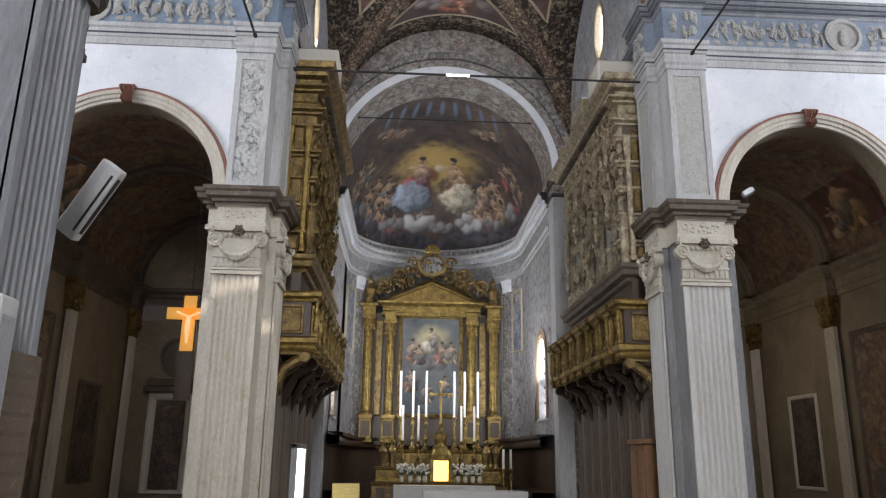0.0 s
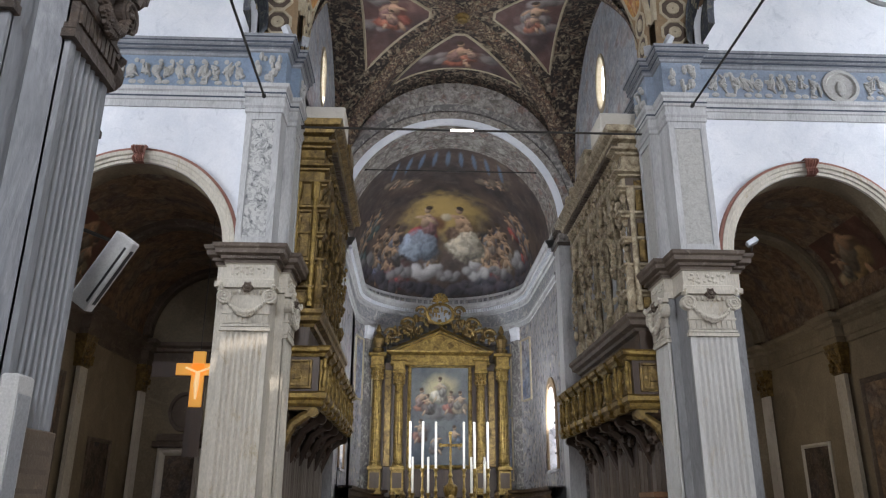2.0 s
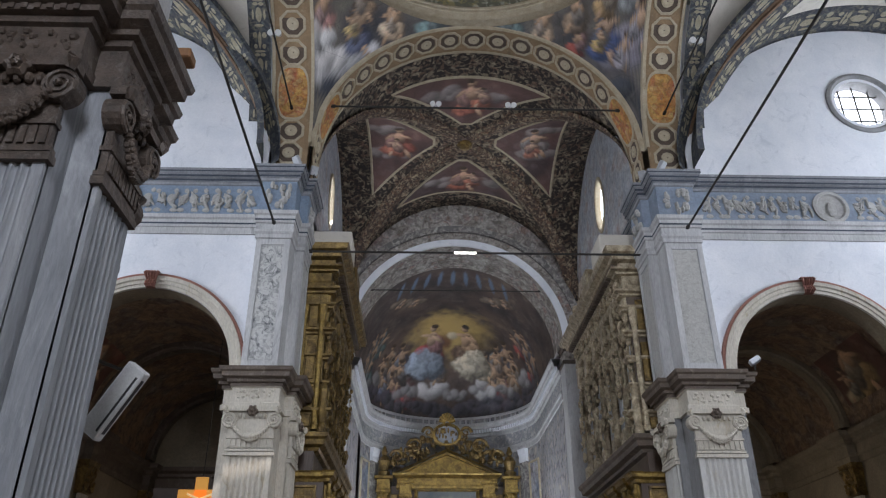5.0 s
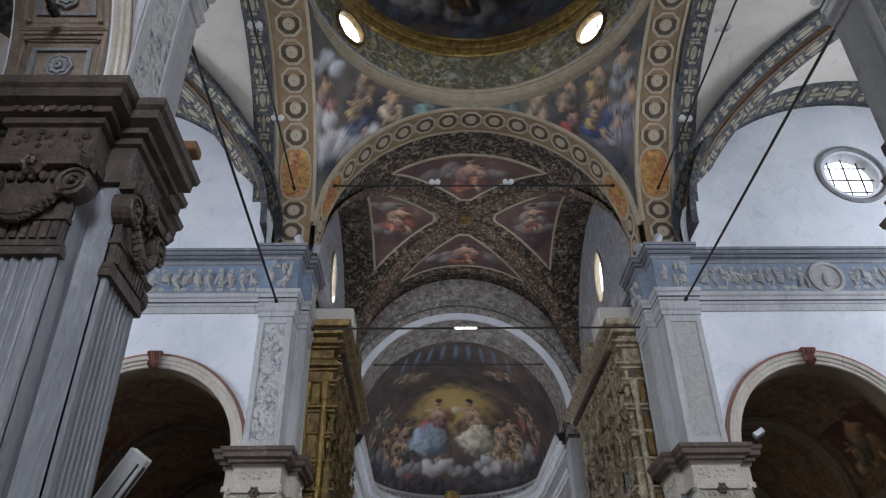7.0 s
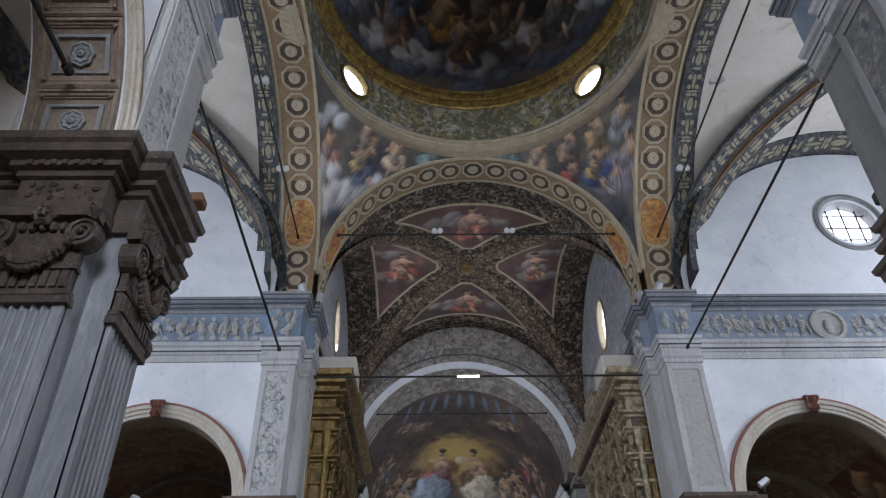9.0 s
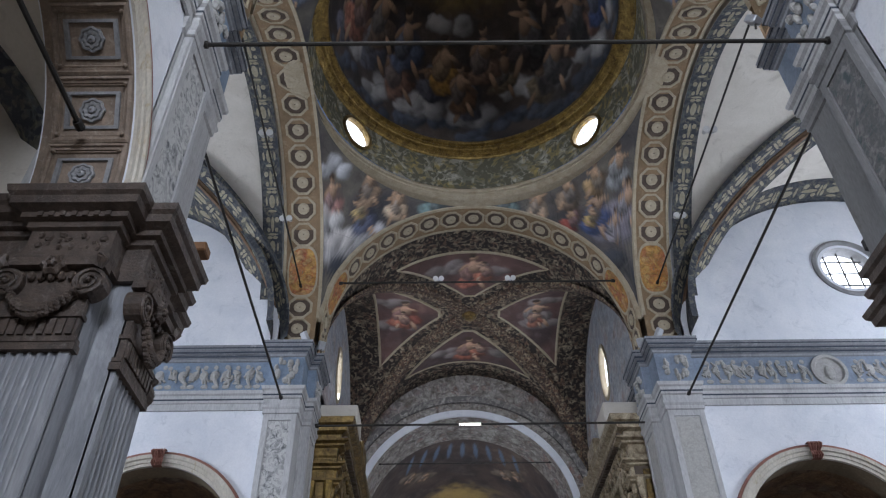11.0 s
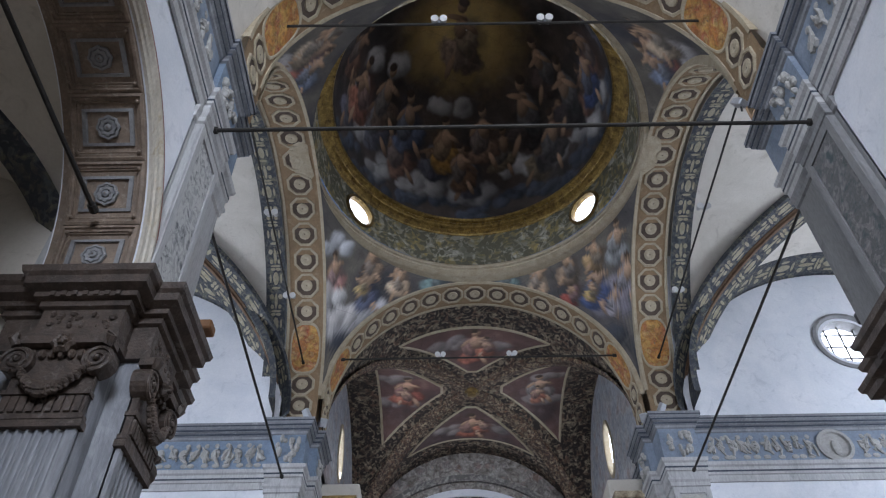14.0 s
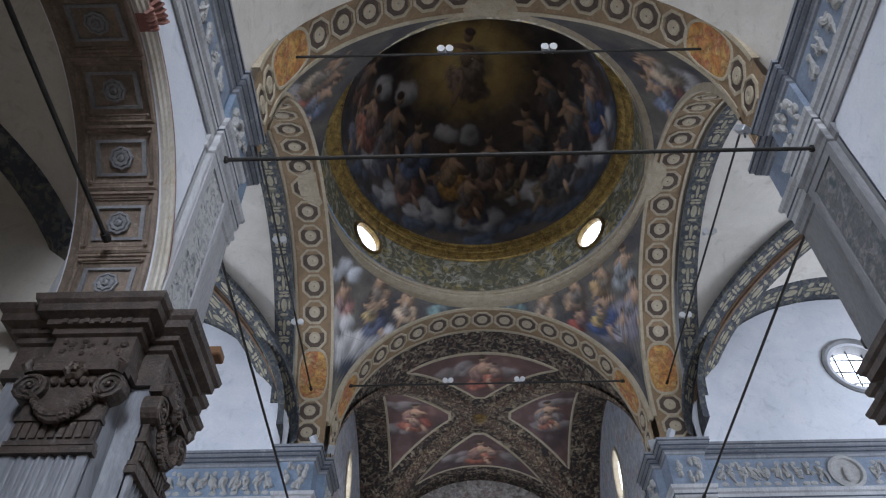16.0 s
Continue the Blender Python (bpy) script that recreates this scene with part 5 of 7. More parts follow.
# ---- chancel: walls, vault, apse ----
for side in (1, -1):
    nm = "south" if side > 0 else "north"
    s = Shape(side)
    s.box(4.9, 5.5, 18.6, 28.0, FL, ZE)
    structure("wall_chancel_" + nm, s, LUNETTEWALL, "pale blue-grey painted chancel wall", category="wall")
    e = thing("chancel_entablature", (side * 4.9, 22, ZA), "grey stone entablature along the chancel wall", "entablature", "", "structure")
    entablature(side, [(4.9, 28.0), (4.9, 18.6)][::-1] if side < 0 else [(4.9, 28.0), (4.9, 18.6)], False, e, True)
    s = Shape(side)
    s.holed(lambda u, v: (4.9, u, v), 17.95, 28.0, ZT0 - 0.06, 19.2, 22.9, 15.9, 0.55, 0.95)
    structure("wall_chancel_lunette_" + nm, s, LUNETTEWALL, "painted lunette with an upright oval window", category="wall")
    w = thing("oval_window", (side * 4.9, 22.9, 15.9), "upright oval window with ochre reveal, bright panes", "window", "chancel windows", "structure")
    s = Shape(side)
    s.rings([[(4.9 + d, 22.9 + 0.55 * r * math.cos(t), 15.9 + 0.95 * r * math.sin(t)) for t in [2 * math.pi * j / 36 for j in range(36)]] for r, d in ((1.2, 0.0), (1.18, -0.05), (1.05, -0.05), (1.0, 0.0), (0.95, 0.18))], True)
    part("window_frame", s, OCTPALE, w)
    s = Shape(side)
    s.rings([[(5.06, 22.9 + 0.55 * r * math.cos(t), 15.9 + 0.95 * r * math.sin(t)) for t in [2 * math.pi * j / 36 for j in range(36)]] for r in (0.96, 0.5, 0.02)], True)
    part("pane", s, BRIGHT, w)

a, b, ym, H = 4.9, 4.95, 23.05, 5.5
s = Shape()
N = 36
zz = lambda u, v: ZE + H * max(math.sqrt(max(0, 1 - u * u)), math.sqrt(max(0, 1 - v * v))) - 0.2 * (1 - abs(u)) * (1 - abs(v))
s.rings([[(CX * 0 + a * u, ym + b * v, zz(u, v)) for u in [-1 + 2 * i / N for i in range(N + 1)]] for v in [-1 + 2 * j / N for j in range(N + 1)]])
structure("ceiling_chancel", s, CHOIRBAND, "dark painted chancel cross vault", True, "vault")
ribs = thing("chancel_ribs", (0, ym, ZE), "brown painted diagonal ribs meeting at a boss", "rib", "", "structure")
for sx in (1, -1):
    s = Shape()
    L = math.hypot(a, b)
    s.rings([[(a * u - sx * b / L * w, ym + sx * b * u + a / L * w, zz(u, u) - o) for w, o in ((-0.30, -0.1), (-0.28, 0.05), (-0.06, 0.08), (0, 0.12), (0.06, 0.08), (0.28, 0.05), (0.30, -0.1))] for u in [math.cos(math.pi * i / 40) for i in range(41)]])
    part("diagonal_rib", s, CHOIRRIB, ribs, smooth=True)
s = Shape()
s.lathe((0, ym, zz(0, 0) - 0.25), [(0.05, 0), (0.18, 0.03), (0.2, 0.1), (0.3, 0.14), (0.3, 0.25)], 14)
part("boss", s, OLDGOLD, ribs)
for q in range(4):      # framed triangular picture in each cell of the vault
    ang = math.pi / 2 * q
    cu, cv = math.cos(ang), math.sin(ang)
    fld, frm = Shape(), Shape()
    tri = lambda r, t: ((r * cu - t * cv), r * cv + t * cu)
    grid = []
    for i in range(49):
        r = 0.24 + 0.50 * i / 48
        grid.append([tri(r, (r - 0.20) * 1.0 * (j / 24 - 1)) for j in range(49)])
    pts = lambda g, o: (a * g[0], ym + b * g[1], zz(*g) - o)
    fld.rings([[pts(g, 0.03) for g in row] for row in grid])
    ob = part("picture_field", fld, PAINTED, ribs, "faded fresco of a figure on dark red ground")
    art = Fresco(points_of(ob), lambda x, y, z: (-0.3 * x, 0.3 * (ym - y), -3), ((0.07, 0.045, 0.045), (0.17, 0.09, 0.075), (0.08, 0.06, 0.055)), 30 + q, (0, -1, 0.3))
    mid = pts((0.53 * cu, 0.53 * cv), 0.03)
    for e in (-1, 1):
        art.cloud(pts((0.58 * cu - 0.16 * e * cv, 0.58 * cv + 0.16 * e * cu), 0.03), 0.75, (0.30, 0.26, 0.25))
    art.shape(mid, 1.9, ((0.30, 0.26, 0.25), (0.40, 0.13, 0.08), (0.42, 0.13, 0.09), (0.46, 0.16, 0.11))[q], (0.60, 0.38, 0.25))
    art.shape((mid[0] + 0.5 * abs(cv), mid[1] + 0.4 * abs(cu), mid[2]), 1.1, (0.44, 0.17, 0.11), (0.60, 0.40, 0.28))
    art.lay(ob)
    edge = [g for g in grid[0]] + [row[-1] for row in grid[1:]] + grid[-1][::-1][1:] + [row[0] for row in grid[::-1][1:-1]]
    frm.tube([pts(g, 0.0) for g in edge[::4]] + [pts(edge[0], 0.0)], 0.06, 6)
    part("picture_frame", frm, OCTPALE, ribs)

s = Shape()
s.rings([[(k * 4.65 * math.cos(t), 18.11, ZS + k * 4.62 * math.sin(t)) for t in [math.pi * i / 40 for i in range(41)]] for k in (1.0, 1.6)])
structure("wall_chancel_head", s, SOFFIT, "painted wall above the chancel arch", category="wall")
AY, AR, ZI = 28.0, 4.3, 12.5       # apse arch, half width, impost
AB = 35.6                          # start of the half round
s = Shape()
arch_wall(s, (1, 0), (0, 1), (CX, AY), AR, ZI, -5.3, 5.3, FL, 19.5, 0.8, 40)
structure("wall_apse_arch", s, CONCHBAND, "pale painted arch wall before the apse", category="wall")
arch = thing("apse_arch_surround", (CX, AY, ZI), "pale moulded apse arch on grey imposts", "arch", "", "structure")
for r0, d, mat in ((4.3, 0.10, PLASTER), (4.62, 0.05, CONCHBAND), (4.95, 0.14, MEDGREY)):
    s = Shape()
    s.arc((CX, AY, ZI), (1, 0), (0, -1), [(r0, 0.0), (r0, d), (r0 + 0.29, d), (r0 + 0.31, 0.0)], closed=False, steps=56)
    part("archivolt", s, mat, arch)
for side in (1, -1):
    s = Shape()
    x = CX + side * AR
    for k, (o, z0, z1) in enumerate(((0.10, 12.3, 12.5), (0.06, 12.1, 12.3), (0.09, 11.55, 11.7))):
        s.box(x - side * o, x + side * 0.9, AY - 0.02 - o, AY + 0.8 + o, z0, z1, 0.02)
    part("impost", s, DARK, arch)
    s = Shape()
    s.box(x - side * 0.03, x + side * 0.55, AY - 0.06, AY + 0.83, FL, 11.55)
    part("jamb", s, STONE, arch)

plan = [(CX + AR, AY + 0.8), (CX + AR, 30.2), (CX + AR, 33.0)] + [(CX + AR * math.cos(t), AB + AR * math.sin(t)) for t in [math.pi * i / 40 for i in range(41)]] + [(CX - AR, 33.0), (CX - AR, 30.2), (CX - AR, AY + 0.8)]
s = Shape()
wu = lambda u, v: (CX + AR, u, v)
for side in (1, -1):
    arch_wall(s, (0, 1), (side, 0), (CX + side * AR, 31.2), 0.85, 5.55, -1.0, 1.8, 3.1, ZI, 0.4)
    for y0, y1, z0, z1 in ((AY + 0.8, 30.2, FL, ZI), (30.2, 33, FL, 3.1), (33, AB, FL, ZI)):
        x = CX + side * AR
        s.rings([[(x, y0, z0), (x, y1, z0)], [(x, y0, z1), (x, y1, z1)]])
s.rings([[(*p, z) for p in plan[3:44]] for z in (FL, 3, 6, 9, ZI)])
structure("wall_apse", s, APSEWALL, "grey painted apse wall with scroll decoration", True, "wall")
along = lambda o: [(CX + (AR - o), AY + 0.82)] + [(CX + (AR - o) * math.cos(t), AB + (AR - o) * math.sin(t)) for t in [math.pi * i / 48 for i in range(49)]] + [(CX - (AR - o), AY + 0.82)]
cor = thing("apse_cornice", (CX, AB, 10.6), "pale stone entablature with dentils running round the apse", "cornice", "", "structure")
for nm, prof, mat in (("architrave", [(0.0, 10.35), (0.06, 10.35), (0.06, 10.55), (0.1, 10.6), (0.1, 10.7), (0.02, 10.72)], STONE),
                      ("frieze", [(0.02, 10.72), (0.02, 11.35)], APSEFRIEZE),
                      ("cornice", [(0.02, 11.35), (0.09, 11.4), (0.09, 11.55), (0.16, 11.58), (0.16, 11.72), (0.32, 11.78), (0.33, 11.9), (0.40, 11.98), (0.42, 12.06), (0, 12.08)], STONE)):
    s = Shape()
    s.rings([[(*p, z) for p in along(o)] for o, z in prof])
    part(nm, s, mat, cor)
s = Shape()
s.rings([[(*p, z) for p in along(o)] for o, z in ((0.05, 12.06), (0.05, 12.14), (0.0, 12.18), (0.0, 12.38), (0.06, 12.42), (0.07, ZI), (0.0, ZI + 0.01))])
part("attic", s, STONE, cor, "pale plain band above the cornice")
d = Shape()
for side in (1, -1):
    x = CX + side * (AR - 0.17)
    for k in range(42):
        y = AY + 0.9 + 0.16 * k
        d.box(min(x, x - side * 0.10), max(x, x - side * 0.10), y, y + 0.08, 11.58, 11.74)
for i in range(84):
    t = math.pi * (i + 0.5) / 84
    r = AR - 0.17
    c = (CX + r * math.cos(t), AB + r * math.sin(t))
    ux, uy = -math.sin(t) * 0.04, math.cos(t) * 0.04
    nx, ny = -math.cos(t) * 0.10, -math.sin(t) * 0.10
    d.prism([(c[0] - ux, c[1] - uy), (c[0] + ux, c[1] + uy), (c[0] + ux + nx, c[1] + uy + ny), (c[0] - ux + nx, c[1] - uy + ny)], 11.58, 11.74)
tagged(part("dentil_moulding", d, PLASTER, cor), kind="stuff")
s = Shape()
s.rings([[(CX + AR * math.cos(math.pi * i / 40), y, ZI + AR * math.sin(math.pi * i / 40)) for i in range(41)] for y in (AY + 0.8, 29.4, 30.1)])
structure("ceiling_apse_band", s, CONCHBAND, "painted ornamental bands on the apse vault", True, "vault")
s = Shape()
n = 200
s.rings([[(CX + AR * math.cos(math.pi * i / n), 30.1 + (AB - 30.1) * k / 60, ZI + AR * math.sin(math.pi * i / n)) for i in range(n + 1)] for k in range(61)])
s.rings([[(CX + AR * math.cos(p), AB + AR * math.sin(p) * math.sin(t), ZI + AR * math.sin(p) * math.cos(t)) for p in [math.pi * i / n for i in range(n + 1)]] for t in [math.pi / 2 * j / 100 for j in range(101)]])
ob = structure("ceiling_conch", s, PAINTED, "apse half dome painted with a crowd of figures on clouds", True, "vault")
art = Fresco(points_of(ob), lambda x, y, z: (CX - x, min(0, AB - y), ZI - z), ((0.05, 0.04, 0.04), (0.13, 0.09, 0.07), (0.10, 0.08, 0.06)), 6, (0, -0.6, 0.8), 1.2)
art.stroke((-0.05, 37.0, 16.3), 2.7, 2.0, (0.52, 0.36, 0.13), 0, 0.6, 0.2, 0.2)
for k in range(9):      # dark blue rays at the head of the vault
    x = -2.4 + 0.6 * k
    art.stroke((CX + x, 31.2, ZI + math.sqrt(AR * AR - x * x)), 0.13, 0.8, (0.14, 0.20, 0.30), 0.10 * (4 - k), 0.5, 0.1, 0.2)
for x, y in ((-2.5, 32.5), (-1.9, 33.2), (1.85, 32.9), (2.4, 32.3)):
    art.cloud((x, y, ZI + math.sqrt(AR * AR - x * x)), 0.65, (0.22, 0.17, 0.13))
    art.shape((x, y, ZI + math.sqrt(AR * AR - x * x)), 0.8, (0.40, 0.26, 0.18))
for side in (1, -1):    # crowds standing on clouds to both sides
    for row in (3, 2, 1):
        for k in range(5):
            az = radians(6 + 11.5 * k + 5 * (row % 2))
            el = radians(6 + 11 * row)
            if k > 3 and row > 2:
                continue
            x, y, z = AR * math.cos(az) * math.cos(el) ** 0.5, AR * math.sin(az) * math.cos(el), AR * math.sin(el) * 0.95
            x = min(abs(x), math.sqrt(max(0.1, AR * AR - z * z)))
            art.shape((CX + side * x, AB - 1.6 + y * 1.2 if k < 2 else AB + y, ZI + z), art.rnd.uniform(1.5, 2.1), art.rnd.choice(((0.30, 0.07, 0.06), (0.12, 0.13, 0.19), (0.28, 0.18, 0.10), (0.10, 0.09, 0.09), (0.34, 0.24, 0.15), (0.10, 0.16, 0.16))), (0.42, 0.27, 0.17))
for k in range(14):     # dim floor of clouds
    az = radians(8 + 164 * k / 13)
    art.cloud((CX + AR * math.cos(az), AB + AR * math.sin(az), 12.95), 0.75, (0.085, 0.08, 0.095))
for x, y, z, r, v in ((-1.04, 39.48, 14.0, 0.95, 0.52), (1.74, 39.22, 13.8, 0.85, 0.48), (3.65, 37.06, 13.8, 0.8, 0.34), (-4.0, 36.87, 13.5, 0.8, 0.22), (-2.4, 38.9, 13.6, 0.7, 0.26), (2.8, 38.4, 13.6, 0.6, 0.28), (0.3, 39.7, 13.7, 0.6, 0.30)):
    art.cloud((x, y, z), r, (v, v * 0.97, v * 0.98))
for (x, y, z), h, tone in (((-0.6, 39.1, 14.9), 1.3, (0.30, 0.20, 0.13)), ((1.8, 38.5, 14.9), 1.5, (0.46, 0.38, 0.28)), ((-2.7, 38.4, 14.5), 1.4, (0.08, 0.06, 0.05)), ((2.45, 38.0, 14.9), 1.4, (0.36, 0.24, 0.16))):
    art.shape((x, y, z), h, tone)
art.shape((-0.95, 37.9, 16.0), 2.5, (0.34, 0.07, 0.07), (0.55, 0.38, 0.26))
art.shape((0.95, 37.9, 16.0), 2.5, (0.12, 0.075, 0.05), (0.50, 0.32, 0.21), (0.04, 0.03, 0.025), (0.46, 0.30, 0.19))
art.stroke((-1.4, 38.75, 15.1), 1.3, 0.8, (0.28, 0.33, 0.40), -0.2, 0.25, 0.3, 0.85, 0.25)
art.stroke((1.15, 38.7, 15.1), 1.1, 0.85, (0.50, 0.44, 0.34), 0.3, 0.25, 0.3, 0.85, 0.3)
art.stroke((0.02, 37.6, 16.6), 0.4, 0.3, (0.58, 0.50, 0.36), 0, 0.5, 0.3, 0.4)
art.lay(ob)
for t in (28, 52, 128, 152):
    ap = thing("apse_pilaster", (CX + AR * math.cos(radians(t)), AB + AR * math.sin(radians(t)), 2.4), "painted apse pilaster with scrolled candelabra", "pilaster", "apse pilasters")
    s = Shape()
    tt = radians(t)
    w = 0.075
    row = lambda r, z: [(CX + r * math.cos(tt + q), AB + r * math.sin(tt + q), z) for q in (-w, -w * 0.95, w * 0.95, w)]
    sect = lambda z, o: [(CX + (AR - oo) * math.cos(tt + q), AB + (AR - oo) * math.sin(tt + q), z) for q, oo in ((-w, 0), (-w, o), (0, o), (w, o), (w, 0))]
    s.rings([sect(2.5, 0.10), sect(9.7, 0.10)])
    part("shaft", s, MEDGREY, ap)
    s = Shape()
    s.rings([sect(9.7, 0.12), sect(9.8, 0.16), sect(9.95, 0.12), sect(10.2, 0.2), sect(10.35, 0.22)])
    part("capital", s, PLASTER, ap)
for side in (1, -1):
    w = thing("apse_window", (CX + side * AR, 31.2, 3.1), "tall round-headed leaded window in an ochre painted surround", "window", "apse windows", "structure")
    x = CX + side * AR
    head = lambda r, d: [(x + side * d, 31.2 + r, 3.1)] + [(x + side * d, 31.2 + r * math.cos(math.pi * j / 20), 5.55 + r * math.sin(math.pi * j / 20)) for j in range(21)] + [(x + side * d, 31.2 - r, 3.1)]
    s = Shape()
    s.rings([head(r, d) for r, d in ((1.28, 0.0), (1.27, -0.05), (1.0, -0.06), (0.98, -0.03), (0.87, -0.03), (0.85, 0.02))])
    part("window_frame", s, SOFFIT, w)
    s = Shape()
    s.rings([head(r, 0.3) for r in (0.84, 0.45, 0.02)])
    part("pane", s, BRIGHT, w)
    for k in range(5):
        s = Shape()
        z = 3.15 + 0.62 * k
        s.box(min(x + side * 0.22, x + side * 0.26), max(x + side * 0.22, x + side * 0.26), 30.36, 32.04, z, z + 0.07)
        part("glazing_bar", s, IRON, w)
    for y in (30.9, 31.5):
        s = Shape()
        s.box(min(x + side * 0.22, x + side * 0.26), max(x + side * 0.22, x + side * 0.26), y - 0.02, y + 0.02, 3.1, 6.3)
        part("glazing_bar", s, IRON, w)
    s = Shape()
    s.box(min(x - side * 0.1, x + side * 0.35), max(x - side * 0.1, x + side * 0.35), 30.2, 32.2, 3.0, 3.12, 0.02)
    part("window_sill", s, STONE, w)
for t0, t1, z0, z1 in ((34, 54, 6.4, 9.6), (126, 146, 6.4, 9.6), (6, 22, 6.6, 9.6), (158, 174, 6.6, 9.6), (34, 54, 2.9, 5.9), (126, 146, 2.9, 5.9)):
    pn = thing("wall_panel", (CX + AR * math.cos(radians((t0 + t1) / 2)), AB + AR * math.sin(radians((t0 + t1) / 2)), z0), "blue-grey painted panel in a pale border on the apse wall", "panel", "apse panels")
    spot = lambda t, z, o: (CX + (AR - o) * math.cos(radians(t)), AB + (AR - o) * math.sin(radians(t)), z)
    s = Shape()
    s.rings([[spot(t0 + (t1 - t0) * i / 6, z, 0.02) for i in range(7)] for z in (z0, z1)])
    part("field", s, APSEPANEL, pn)
    s = Shape()
    rim = [(t0 + (t1 - t0) * i / 6, z0) for i in range(7)] + [(t1 - (t1 - t0) * i / 6, z1) for i in range(7)]
    s.tube([spot(t, z, 0.03) for t, z in rim] + [spot(*rim[0], 0.03)], 0.06, 6)
    part("border", s, OCTPALE, pn)
# dark panelled stalls under the apse wall
st = thing("choir_stalls", (CX, AB, FL + 0.35), "dark wooden choir stalls with carved canopy round the apse", "stalls")
for nm, prof in (("back_panel", [(0.05, FL + 0.35), (0.08, 2.0)]), ("canopy", [(0.05, 1.95), (0.55, 2.0), (0.6, 2.1), (0.55, 2.25), (0.7, 2.3), (0.7, 2.42), (0.02, 2.45)]), ("seat_front", [(0.9, FL + 0.35), (0.9, 0.35), (0.05, 0.35)])):
    s = Shape()
    s.rings([[(*p, z) for p in along(o)] for o, z in prof])
    part(nm, s, WOOD, st)


# ---- side chapels behind the transept arches ----
def framed(e, name, x, y0, y1, z0, z1, side, axis, mat_frame, mat_field, w=0.12, proud=0.08):
    """A framed picture or panel: axis 'x' hangs on a wall x = const, 'y' on a wall y = const."""
    put = (lambda u, o, z: (x - o, u, z)) if axis == "x" else (lambda u, o, z: (u, x - o, z))
    s = Shape(side)
    path = [(y0, z0), (y1, z0), (y1, z1), (y0, z1)]
    sgn = [(-1, -1), (1, -1), (1, 1), (-1, 1)]
    s.rings([[put(u + k * a, o, z + k * b) for (u, z), (a, b) in zip(path, sgn)] for k, o in ((w, 0.0), (w, proud * 0.7), (w * 0.6, proud), (w * 0.25, proud * 0.8), (0.0, proud * 0.35), (-0.01, 0.01))], True)
    part("picture_frame", s, mat_frame, e)
    s = Shape(side)
    s.rings([[put(y0, 0.015, z0), put(y1, 0.015, z0)], [put(y0, 0.015, z1), put(y1, 0.015, z1)]])
    part("picture", s, mat_field, e)


